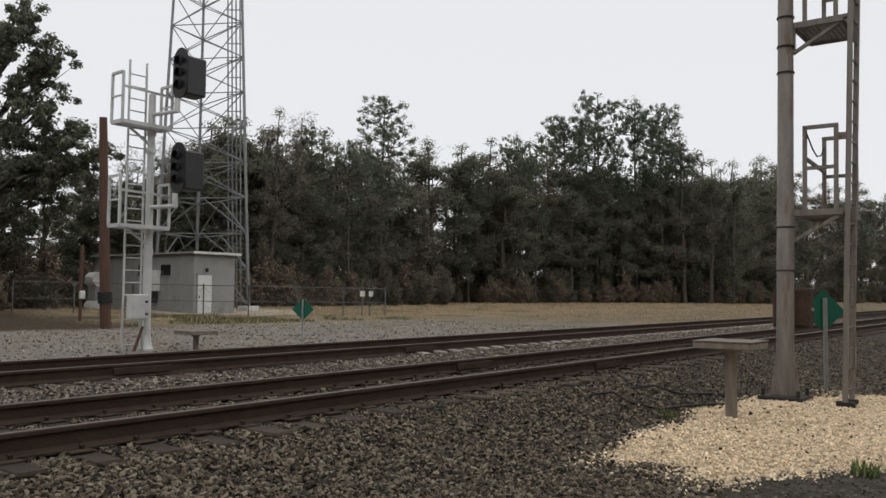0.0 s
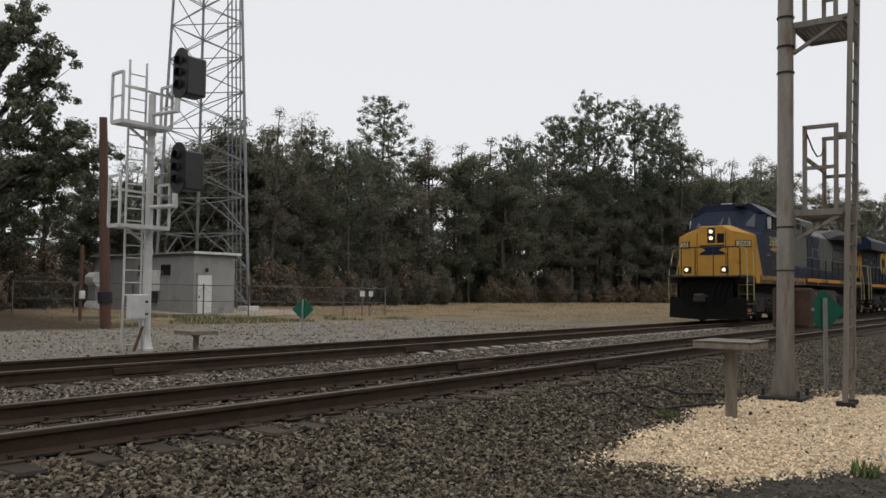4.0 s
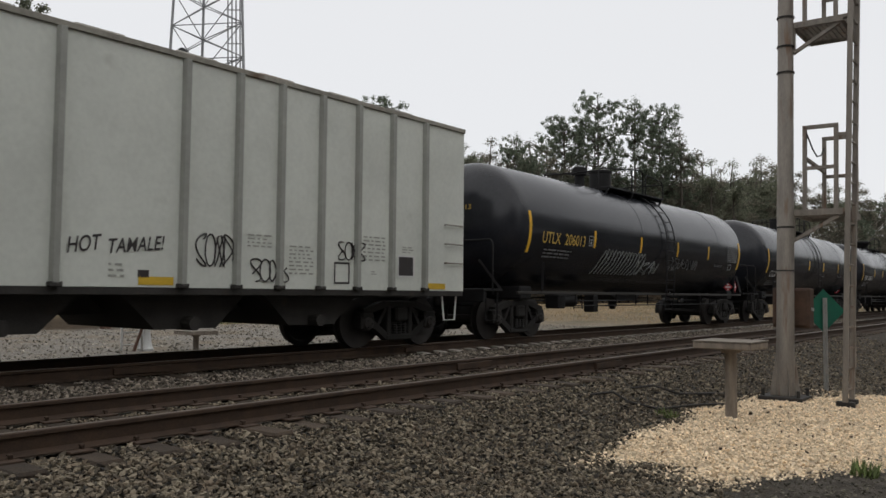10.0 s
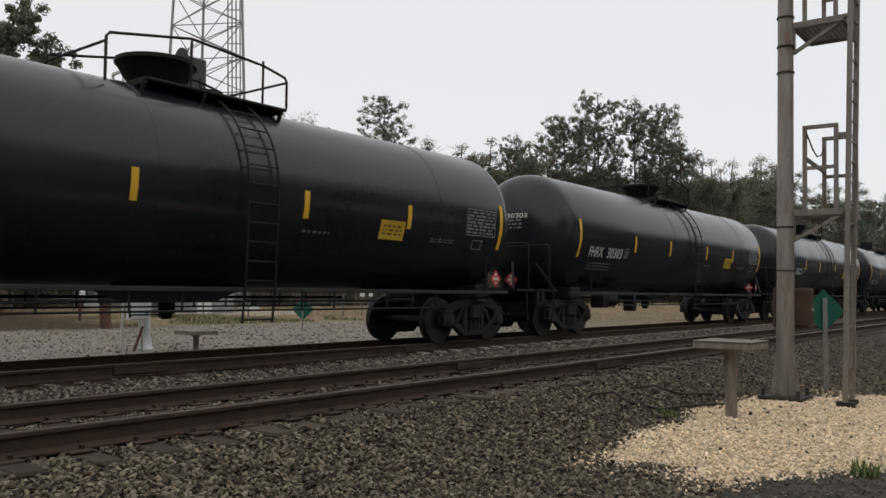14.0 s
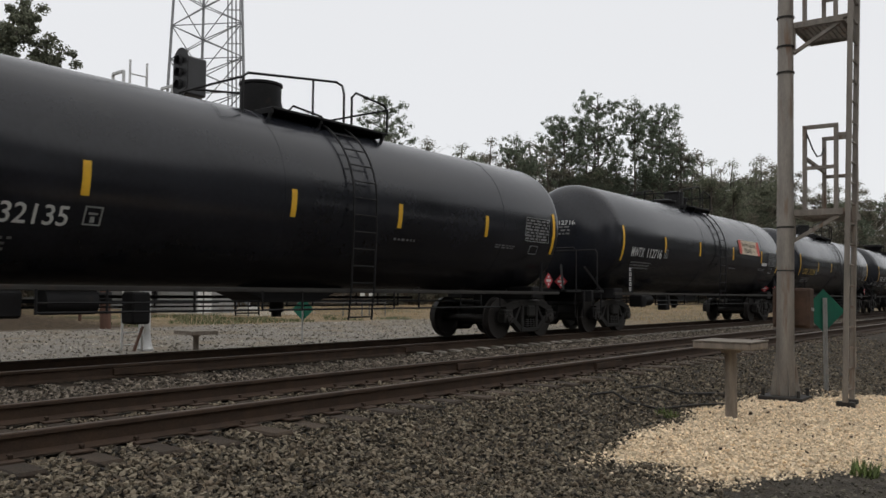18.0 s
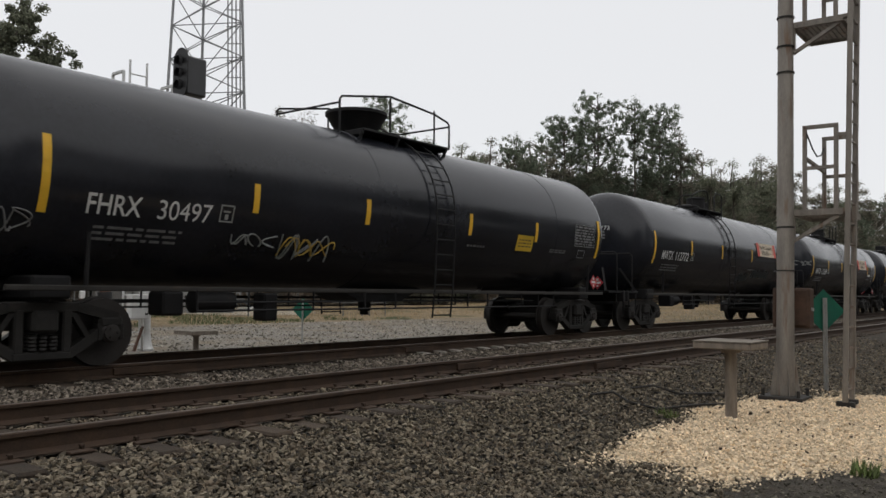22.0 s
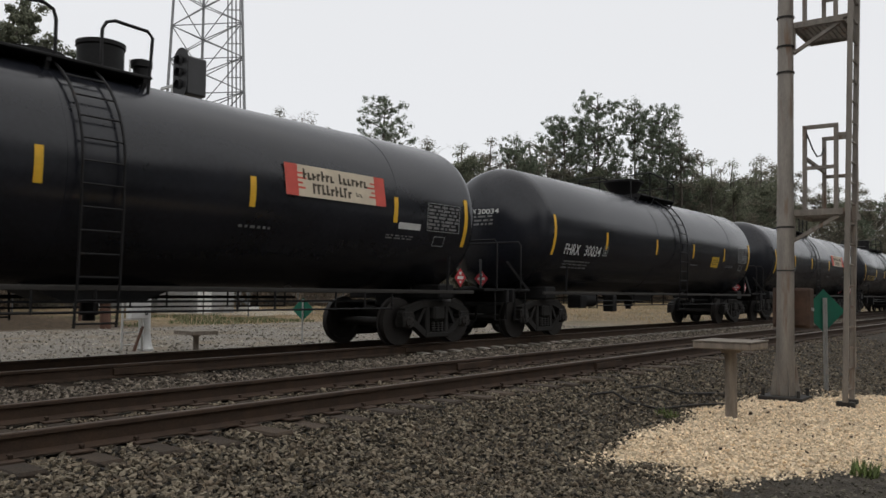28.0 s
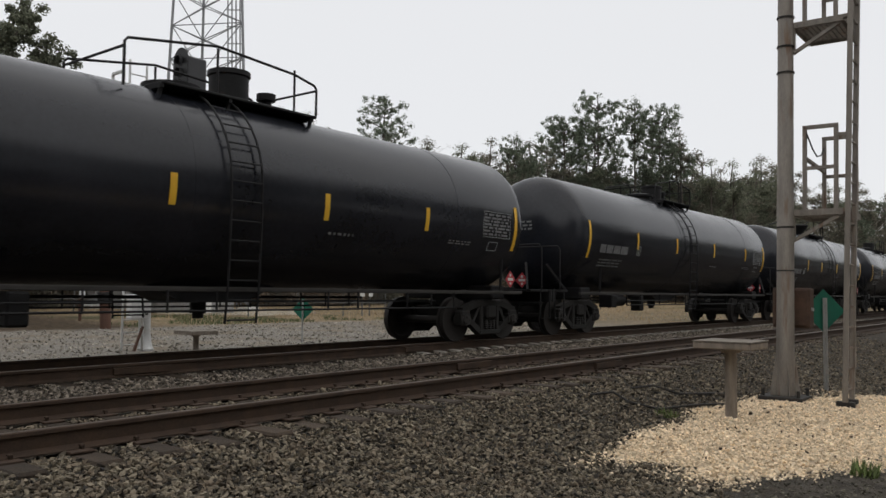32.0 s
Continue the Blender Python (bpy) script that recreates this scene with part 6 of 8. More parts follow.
    if "banner" in extras:
        b = stick("banner", once("banner", lambda: made(sheet(2.3, 0.52), M_PANELWHITE, "banner")), None, car, 10.55, 2.80, "cream and red banner", 0.012)
        for sx in (-1, 1):
            part("banner_end", once(("bend", sx), lambda: made(Geo().box((sx * 1.02, 0, 0.003), (0.26, 0.52, 0.002)).box((sx * 0.86, 0.12, 0.003), (0.16, 0.03, 0.002)).box((sx * 0.82, 0.04, 0.003), (0.22, 0.03, 0.002)).box((sx * 0.86, -0.04, 0.003), (0.14, 0.03, 0.002)).box((sx * 0.84, -0.12, 0.003), (0.2, 0.03, 0.002)), M_BANNERRED, "banner_end")), None, b)
        for q in range(2):
            part("banner_writing", once(("bwrite", q), lambda: made(word_bars(((7, 0.10, 0.17), (7, 0.10, 0.17)) if q == 0 else ((9, 0.10, 0.17), (3, 0.05, 0.075)), 41 + q), M_BANNERINK, "writing")), None, b, "dark brown writing", pose(-0.04 + 0.02 * q, 0.115 - 0.225 * q, 0.004))
        stick("stencil", once("wbar", lambda: made(sheet(0.62, 0.12), M_WHITE, "stencil")), None, car, 12.42, 2.25)
    if "plate" in extras:
        b = stick("placard", once("yplate", lambda: made(sheet(0.66, 0.36), M_PLATE, "plate")), None, car, 10.70, 2.15, "yellow notice")
        part("writing", once("yrows", lambda: made(bars(0.5, 0.22, 3, 3, 0.6), M_INK, "writing")), None, b, "", pose(0, 0, 0.004))
    if "graffiti" in extras:
        scrawl(car, 2.85, 1.80, 0.85, 0.22, 7, M_CHALK)
        scrawl(car, 3.85, 1.74, 1.05, 0.34, 12, M_STENYEL)
        scrawl(car, 3.80, 1.74, 1.10, 0.44, 13, M_CHALK)
        scrawl(car, -0.7, 1.85, 0.6, 0.3, 9, M_DIMWHITE)
    if "tags" in extras:
        strokes(car, 3.45, 1.88, 2.6, 0.62, 17, M_CHALK)
        scrawl(car, 5.9, 1.80, 1.4, 0.45, 18, M_CHALK)
        scrawl(car, 8.1, 1.98, 2.1, 0.40, 19, M_DIMWHITE)
    if "upright" in extras:
        strip = part("marked_plate", Geo().box((0.42, -1.50, 1.44), (0.18, 0.02, 0.70), 0.006), M_TANKSTEEL, car, "narrow upright plate with white marks")
        for k in range(5):
            mark_m = once(("up", k % 2), lambda: made(sheet(0.13, 0.095, 0.028) if k % 2 else Geo().box((0, 0.03, 0), (0.13, 0.028, 0.002)).box((-0.045, 0, 0), (0.03, 0.095, 0.002)).box((0, -0.03, 0), (0.13, 0.028, 0.002)), M_WHITE, "stencil"))
            part("stencil", mark_m, None, strip, "", facing(0.42, -1.513, 1.72 - 0.135 * k))
    if "headscrawl" in extras:
        scrawl(car, -0.84, 2.55, 0.52, 0.24, 23, M_CHALK)
    if "teal" in extras:
        for x, z, w, h in ((8.4, 1.70, 1.15, 0.34), (10.2, 1.86, 2.0, 0.36)):
            for k in range(int(w / 0.22)):
                stick("graffiti", once(("teal", k % 3), lambda: made(Geo().box((0, 0, 0), (0.20, (0.34, 0.26, 0.30)[k % 3], 0.002)), M_TEAL, "graffiti")), None, car, x - w / 2 + 0.22 * (k + 0.5), z + 0.03 * math.sin(k * 2.3), "faded teal graffiti block")
    MOVERS.append((car, s0))
    return car


TRAIN = [(142.45, "UTLX", "UTLX", "206013", ("tags",)), (160.14, "CTCX", "CTCX", "732157", ()), (177.95, "FHRX", "FHRX", "30763", ("plate",)),
         (195.59, "FHRX", "FHRX", "30303", ("plate",)), (213.45, "FHRX", "FHRX", "30302", ("plate",)), (230.95, "CTCX", "CTCX", "732135", ()),
         (248.79, "MWTX", "MWTX", "112716", ("banner", "upright")), (266.37, "UTLX", "UTLX", "212254", ()), (283.99, "FHRX", "FHRX", "30497", ("plate", "graffiti")),
         (301.66, "MWTX", "MWTX", "112772", ("banner", "teal")), (319.38, "MWTX", "MWTX", "112689", ("banner", "headscrawl")), (337.03, "MWTX", "MWTX", "112779", ("banner",)),
         (354.49, "MWTX", "MWTX", "112723", ("banner",)), (372.15, "FHRX", "FHRX", "30034", ("plate",)), (389.70, "MWTX", "MWTX", "112665", ("banner",)),
         (407.12, "UTLX", "UTLX", "212138", ()), (424.68, "MWTX", "", "000000", ()), (442.3, "FHRX", "", "00000", ()), (459.9, "MWTX", "", "000000", ("banner",)),
         (477.5, "FHRX", "", "00000", ()), (495.1, "MWTX", "", "000000", ())]
for row in TRAIN:
    tank_car(*row)
# ---- locomotives ----
M_YELLOW = mat("yellow_engine_paint", (0.50, 0.255, 0.030), 0.5, var=0.18, scale=1.6, fine=25, bump=0.03, cover=((0.20, 0.12, 0.05), 0.66, 2.5))
M_BLUE = mat("blue_engine_paint", (0.0095, 0.0170, 0.040), 0.48, var=0.25, scale=1.2, fine=20, bump=0.03, cover=((0.011, 0.015, 0.030), 0.62, 1.6), spec=0.22)
M_NAVY = mat("navy_engine_paint", (0.0065, 0.0130, 0.028), 0.55, var=0.25, scale=1.2, fine=20, bump=0.03, cover=((0.008, 0.013, 0.024), 0.62, 1.6), spec=0.2)
M_GREY = mat("grey_engine_paint", (0.112, 0.111, 0.094), 0.55, var=0.2, scale=1.4, fine=22, bump=0.03, cover=((0.055, 0.05, 0.043), 0.6, 1.3))
M_SILLWORN = mat("worn_yellow_sill", (0.33, 0.19, 0.045), 0.7, var=0.3, scale=2.5, fine=25, bump=0.03, cover=((0.09, 0.06, 0.035), 0.55, 2.2))
M_SOOTGREY = mat("sooty_grey_hood", (0.070, 0.067, 0.058), 0.65, var=0.3, scale=1.4, fine=22, bump=0.03, cover=((0.03, 0.027, 0.023), 0.5, 1.3))
M_DARKGREY = mat("sooty_grey_paint", (0.026, 0.026, 0.023), 0.6, var=0.3, scale=1.4, fine=22, bump=0.03, cover=((0.02, 0.018, 0.016), 0.55, 1.3))
M_PILOT = mat("sooty_pilot_black", (0.0065, 0.006, 0.0055), 0.85, var=0.4, scale=3, fine=30, bump=0.1, spec=0.15)
M_GRIMBLUE = mat("grimy_blue_paint", (0.032, 0.036, 0.046), 0.7, var=0.3, scale=1.5, fine=20, bump=0.03, cover=((0.040, 0.034, 0.028), 0.58, 1.4), spec=0.2)
M_SILLDIRT = mat("grimy_orange_sill", (0.115, 0.062, 0.026), 0.8, var=0.35, scale=2.0, fine=25, bump=0.05, cover=((0.04, 0.03, 0.022), 0.5, 1.8))
M_ORANGE = mat("orange_sill_paint", (0.62, 0.25, 0.012), 0.5, var=0.15, scale=1.5, fine=25, bump=0.03, cover=((0.22, 0.11, 0.03), 0.66, 2.2))
M_GOLD = mat("golden_lettering", (0.52, 0.30, 0.035), 0.55, var=0.15, scale=2, fine=30, bump=0)
M_CREAMLET = mat("cream_numerals", (0.55, 0.46, 0.22), 0.6, var=0.15, scale=3, fine=30, bump=0)
M_DIRT = mat("brake_dust_steel", (0.036, 0.030, 0.025), 0.85, 0.1, var=0.4, scale=2.5, fine=25, bump=0.25, cover=((0.026, 0.022, 0.020), 0.52, 2.5))
M_CASTING = mat("dusty_cast_truck", (0.046, 0.038, 0.031), 0.8, 0.1, var=0.35, scale=2.0, fine=25, bump=0.2, cover=((0.030, 0.025, 0.021), 0.52, 2.0))
M_TANKGREY = mat("dusty_fuel_tank", (0.064, 0.055, 0.045), 0.75, var=0.3, scale=1.5, fine=20, bump=0.1, cover=((0.03, 0.026, 0.022), 0.55, 1.2))
M_DARKTANK = mat("dark_dusty_tank", (0.035, 0.030, 0.026), 0.75, var=0.3, scale=1.5, fine=20, bump=0.1, cover=((0.024, 0.021, 0.018), 0.52, 1.2))
# darker navy that paints in the shade of the cab door's recess
M_RECESS = mat("navy_recess_shade", (0.0055, 0.0095, 0.019), 0.6, var=0.25, scale=1.2, fine=20, bump=0.03, spec=0.15)
M_LOUVRE = mat("dusty_louvre_edge", (0.030, 0.036, 0.046), 0.6, var=0.2, scale=3, fine=30, bump=0)
M_PATCHPALE = mat("cream_notice", (0.50, 0.49, 0.40), 0.6, var=0.1, scale=4, fine=40, bump=0)
M_DULLNUM = mat("dull_cream_numerals", (0.36, 0.32, 0.20), 0.6, var=0.15, scale=3, fine=30, bump=0)
M_RAILING = mat("pale_yellow_railing", (0.42, 0.36, 0.16), 0.6, var=0.2, scale=6, fine=40, bump=0)
M_WINDOW = mat("cab_glass", (0.035, 0.039, 0.042), 0.06, var=0.2, scale=2, fine=20, bump=0, spec=0.6)
M_TREAD = mat("worn_step_tread", (0.20, 0.165, 0.10), 0.7, var=0.3, scale=6, fine=40, bump=0.05)
M_GREYFRAME = mat("window_frame_grey", (0.16, 0.16, 0.16), 0.5, 0.3, var=0.2, bump=0)
M_LAMP = glow("headlight", (1.0, 0.80, 0.55), 1.25)
M_REFLECT = mat("red_reflector", (0.42, 0.12, 0.07), 0.5, var=0.2, scale=6, fine=40, bump=0)


def loft(sections):
    """A body through outlines (y, z) at given x."""
    g = Geo()
    n = len(sections[0][1])
    vs = [(x, a, b) for x, o in sections for a, b in o]
    m = len(sections)
    fs = [(j * n + i, j * n + (i + 1) % n, (j + 1) * n + (i + 1) % n, (j + 1) * n + i) for j in range(m - 1) for i in range(n)]
    fs += [tuple(range(n))[::-1], tuple(range((m - 1) * n, m * n))]
    return g.add(vs, fs)


def six_axle_wheelset():
    g = Geo()
    for s in (-1, 1):
        y = s * GAUGE / 2
        g.lathe((0, y + s * 0.075, 0), (0, -s, 0), [(0, 0.36), (0.0, 0.525), (0.115, 0.53), (0.12, 0.56), (0.15, 0.555), (0.155, 0.46), (0.10, 0.42), (0.07, 0.18)], 30)
    g.cyl((0, -1.0, 0), (0, 1.0, 0), 0.10, n=12)
    me = g.mesh("wheelset")
    me.materials.append(M_DIRT)
    return me


BIGWHEEL = six_axle_wheelset()


def engine_truck_meshes():
    g = Geo()
    half = [(0.0, 1.06), (0.5, 1.10), (2.5, 1.10), (2.82, 0.98), (2.82, 0.80), (2.50, 0.80), (2.33, 0.74), (2.22, 0.66), (1.92, 0.66), (1.80, 0.72), (1.70, 0.62), (1.48, 0.40), (0.72, 0.40), (0.50, 0.58), (0.32, 0.80), (0.12, 0.88), (0.0, 0.90)]
    out = half + [(-a, b) for a, b in half[-2:0:-1]]
    g.prism(out, -0.12, 0.12, "y")
    for s in (-1, 1):
        # lips along the lower edge, the arch over the middle axle, and pockets
        low = [(s * a, b) for a, b in ((2.50, 0.80), (2.22, 0.66), (1.80, 0.71), (1.48, 0.41), (0.72, 0.41), (0.50, 0.59), (0.30, 0.82), (0.0, 0.91))]
        for p, q in zip(low, low[1:]):
            for yy in (-0.145, 0.145):
                g.beam((p[0], yy, p[1] + 0.03), (q[0], yy, q[1] + 0.03), 0.05, 0.075)
        for yy in (-0.13, 0.13):
            g.box((s * 1.10, yy, 0.78), (0.46, 0.06, 0.22), 0.02).box((s * 2.42, yy, 0.95), (0.34, 0.06, 0.14), 0.02)
            g.beam((s * 0.55, yy, 1.08), (s * 2.75, yy, 1.06), 0.07, 0.06)
    a = g.mesh("truck_frame")
    a.materials.append(M_CASTING)
    b = Geo().box((0, 0, 0.05), (0.44, 0.30, 0.44), 0.05).cyl((0, -0.1, 0.0), (0, -0.22, 0.0), 0.19, n=16).cyl((0, -0.2, 0), (0, -0.27, 0), 0.09, n=12)
    for k in range(6):
        b.cyl((0.14 * math.cos(k * 1.047), -0.21, 0.14 * math.sin(k * 1.047)), (0.14 * math.cos(k * 1.047), -0.245, 0.14 * math.sin(k * 1.047)), 0.022, n=6)
    b.beam((-0.30, -0.05, 0.10), (-0.22, -0.05, -0.16), 0.16, 0.06).beam((0.30, -0.05, 0.10), (0.22, -0.05, -0.16), 0.16, 0.06).box((0, 0, -0.20), (0.36, 0.22, 0.05), 0.01)
    b = b.mesh("journal_box")
    b.materials.append(M_DIRT)
    g = Geo().cyl((-0.28, 0, 0), (0.28, 0, 0), 0.16, n=16).cyl((0.28, 0, 0), (0.34, 0, 0), 0.11, n=12).cyl((-0.34, 0, 0), (-0.28, 0, 0), 0.12, n=12)
    c = g.mesh("brake_cylinder")
    c.materials.append(M_DIRT)
    d = Geo().cyl((0, 0, 0), (0.10, 0, 0.34), 0.045, n=10).cyl((0.09, 0, 0.30), (0.17, 0, 0.58), 0.062, n=10).box((0, 0, -0.02), (0.12, 0.10, 0.10), 0.02).mesh("damper")
    d.materials.append(M_DIRT)
    g = Geo()
    for i in (-1, 1):
        g.lathe((i * 0.33, 0, 0), (0, 0, 1), [(k * 0.03, 0.075 if k % 2 else 0.055) for k in range(9)], 10)
    f = g.mesh("coil_springs")
    f.materials.append(M_DIRT)
    return a, b, c, d, f


TFRAME, JBOX, BCYL, DAMPER, COILS = engine_truck_meshes()
AXLES = (-2.07, 0.0, 2.07)
SHOE = Geo().prism([(-0.05, -0.20), (0.05, -0.20), (0.03, 0.0), (0.05, 0.20), (-0.05, 0.20), (-0.07, 0.0)], -0.06, 0.06, "y").mesh("brake_shoe")
SHOE.materials.append(M_DIRT)


def engine_truck(parent, x):
    tr = part("truck", Geo().box((0, 0, 0.78), (5.0, 1.1, 0.4), 0.05).box((0, 0, 1.15), (1.2, 1.6, 0.5), 0.05), M_DIRT, parent, at=pose(x, 0, 0))
    for s in (-1, 1):
        part("truck_frame", TFRAME, None, tr, at=pose(0, s * 1.08, 0))
        for a in AXLES:
            part("journal_box", JBOX, None, tr, at=pose(a, s * 1.12, 0.53, 0, 0, 0 if s < 0 else 180))
            part("coil_springs", COILS, None, tr, at=pose(a, s * 1.06, 0.60))
        for a in (-2.35, 0.62, 1.75):
            part("damper", DAMPER, None, tr, at=pose(a, s * 1.27, 0.48))
        for a in (-1.42, -0.64, 0.64, 1.42, 2.70):
            part("brake_shoe", SHOE, None, tr, at=pose(a, s * 0.80, 0.50))
        part("air_pipe", Geo().tube([(-2.7, s * 1.24, 1.14), (-0.4, s * 1.26, 1.16), (0.1, s * 1.26, 1.22), (2.7, s * 1.24, 1.14)], 0.022, 5), M_DIRT, tr)
        for a in (-2.62, 2.62):
            part("brake_cylinder", BCYL, None, tr, at=pose(a, s * 1.2, 1.0))
        for a in (-1.5, -0.6, 0.6, 1.5):
            part("brake_rigging", Geo().beam((a, s * 1.12, 1.0), (a + 0.12, s * 1.14, 0.36), 0.07, 0.09), M_DIRT, tr)
        part("sand_pipe", Geo().tube([(-2.8, s * 1.1, 1.2), (-2.75, s * 1.1, 0.5), (-2.62, s * 0.85, 0.2)], 0.025, 5).tube([(2.8, s * 1.1, 1.2), (2.75, s * 1.1, 0.5), (2.62, s * 0.85, 0.2)], 0.025, 5), M_DIRT, tr)
    for a in AXLES:
        w = part("wheelset", BIGWHEEL, None, tr, at=pose(a, 0, 0.53))
        TURNING.append((w, a, 0.53))


def emblem(e, x, d, y0, y1, material, label, za, zb):
    """The railway's mark as three plain shapes in its colour: an open ring and two waisted blocks, cut by the door joints."""
    zm, r = (za + zb) / 2, (zb - za) / 2
    arc = np.linspace(0.62, 2 * math.pi - 0.62, 26)
    ring = [(x + d * (0.78 + 0.78 * math.cos(a)), zm + r * math.sin(a)) for a in arc] + [(x + d * (0.86 + 0.44 * math.cos(a)), zm + r * 0.52 * math.sin(a)) for a in arc[::-1]]
    n = len(arc)
    g = Geo()
    g.add([(p[0], yy, p[1]) for p in ring for yy in (y0, y1)], [])
    k = len(ring)
    for i in range(n - 1):
        j = k - 1 - i
        g.f += [(2 * i, 2 * i + 2, 2 * j - 2, 2 * j), (2 * i + 1, 2 * j + 1, 2 * j - 1, 2 * i + 3), (2 * i, 2 * i + 1, 2 * i + 3, 2 * i + 2), (2 * j, 2 * j - 2, 2 * j - 1, 2 * j + 1)]
    g.f += [(0, 2 * k - 2, 2 * k - 1, 1), (2 * n - 2, 2 * n - 1, 2 * n + 1, 2 * n)]
    part("emblem_ring", g, material, e, label, smooth=0)
    up = lambda v: za + v * (zb - za)
    part("emblem_block", Geo().prism([(x + d * a, up(b)) for a, b in ((1.58, 0.90), (1.72, 1.0), (2.42, 1.0), (2.38, 0.62), (2.28, 0.52), (2.46, 0.40), (2.42, 0.10), (2.30, 0.0), (1.56, 0.0), (1.58, 0.40), (1.72, 0.50), (1.58, 0.60))], y0, y1, "y"), material, e, label, smooth=0)
    part("emblem_block", Geo().prism([(x + d * a, up(b)) for a, b in ((2.50, 1.0), (3.80, 1.0), (3.80, 0.74), (3.66, 0.74), (3.46, 0.5), (3.70, 0.26), (3.82, 0.26), (3.82, 0.0), (2.50, 0.0), (2.50, 0.26), (2.64, 0.26), (2.84, 0.5), (2.62, 0.74), (2.50, 0.74))], y0, y1, "y"), material, e, label, smooth=0)
    mid = (y0 + y1) / 2
    out = y1 + 0.002 if y1 > 0 else y0 - 0.002
    for k in range(9):
        part("door_seam", Geo().box((x + d * (0.22 + 0.43 * k), (mid + out) / 2, zm), (0.014, abs(out - mid), zb - za + 0.3)), M_SIGBLACK, e)


def engine(s0, number, old, turned):
    """A six-axle diesel that is 22 m long, front at its own -x. old: the yellow-nosed grey and blue one; else the navy one. turned: it runs backwards, so that its other side is seen."""
    sd = 1 if turned else -1
    body, band = (M_GREY, M_BLUE) if old else (M_NAVY, M_NAVY)
    front = M_YELLOW if old else M_NAVY
    label = "yellow-nosed blue and grey freight locomotive with lit headlights" if old else "navy blue freight locomotive with a golden sill stripe, running backwards"
    e = thing("locomotive", label, "locomotive", pose(s0, YT, 0, 0, 0, 180 if turned else 0), "locomotives of the train")

    def side(name, outline, material, y=1.503, t=0.006, label="", parent=None):
        lo, hi = (y, y + t) if sd > 0 else (-y - t, -y)
        return part(name, Geo().prism(outline, lo, hi, "y"), material, parent or e, label, smooth=0)

    def wide(o, y0, material=None, name="body", label=""):
        return part(name, Geo().prism(o, -y0, y0, "y"), material, e, label)

    def writing(txt, x, z, w, h, y, material, label=""):
        m = facing(x, -y, z) if sd < 0 else Matrix.Rotation(math.pi, 4, "Z") @ facing(-x, -y, z)
        return letters(txt, w, h, m, material, e, label=label)

    # frame, deck, pilot
    part("frame_deck", Geo().box((11.1, 0, 1.63), (20.3, 2.98, 0.24), 0.02).box((11.1, 0, 1.3), (19.8, 1.7, 0.5), 0.03), M_DIRT, e, "dark underframe")
    for s in (-1, 1):
        if old:
            for k in range(5):
                x = 2.5 + k * 1.266
                part("sill_panel", Geo().box((x + 0.633, s * 1.522, 1.735), (1.262, 0.05, 0.15), 0.008), M_SILLWORN, e, "worn yellow sill panel")
                part("sill_skirt", Geo().box((x + 0.633, s * 1.518, 1.575), (1.262, 0.05, 0.16), 0.008), M_SILLDIRT, e, "grimy lower sill strip")
            for k in range(9):
                x = 9.30 + k * 1.25
                part("sill_panel", Geo().box((x + 0.61, s * 1.522, 1.755), (1.19, 0.05, 0.17), 0.008), M_ORANGE if k % 3 < 2 and k < 5 else M_SILLWORN, e, "worn yellow sill panel")
        else:
            for k in range(11):
                x = 1.43 + k * 1.74
                part("sill_panel", Geo().box((x + 0.86, s * 1.525, 1.70), (1.68, 0.05, 0.17), 0.008), M_ORANGE, e, "orange-gold sill panel")
    plow = Geo()
    plow.add([(0.15, 0, 0.12), (0.85, -1.48, 0.16), (0.85, 1.48, 0.16), (0.35, 0, 0.95), (0.92, -1.48, 0.95), (0.92, 1.48, 0.95), (1.3, -1.48, 0.95), (1.3, 1.48, 0.95), (1.3, -1.48, 0.16), (1.3, 1.48, 0.16)],
             [(0, 1, 4, 3), (0, 3, 5, 2), (1, 8, 6, 4), (2, 5, 7, 9), (3, 4, 6, 7, 5), (0, 2, 9, 8, 1)])
    part("plow", plow, M_PILOT, e, "black snow plow")
    part("pilot_sheet", Geo().box((0.95, 0, 1.30), (0.30, 2.0, 0.75), 0.03), M_PILOT, e)
    part("coupler", Geo().box((0.45, 0, 0.92), (0.9, 0.24, 0.26), 0.04).box((0.02, -0.03, 0.92), (0.28, 0.4, 0.34), 0.06), M_DIRT, e)
    part("coupler", Geo().box((21.75, 0, 0.92), (0.9, 0.24, 0.26), 0.04), M_DIRT, e)
    part("pilot_sheet", Geo().box((21.25, 0, 1.1), (0.2, 2.9, 1.2), 0.03), M_PILOT, e)
    for k, y in enumerate((-1.05, -0.85, -0.62, -0.42, 0.42, 0.62, 0.9)):
        part("air_hose", Geo().tube([(0.8, y, 1.5), (0.5, y, 1.35), (0.35, y * 0.9, 0.9), (0.45, y * 0.7, 0.6)], 0.026, 6), M_PILOT, e)
        part("air_hose", Geo().tube([(21.3, y, 1.5), (21.6, y, 1.3), (21.75, y * 0.9, 0.85), (21.65, y * 0.7, 0.55)], 0.03, 6), M_SIGBLACK, e)
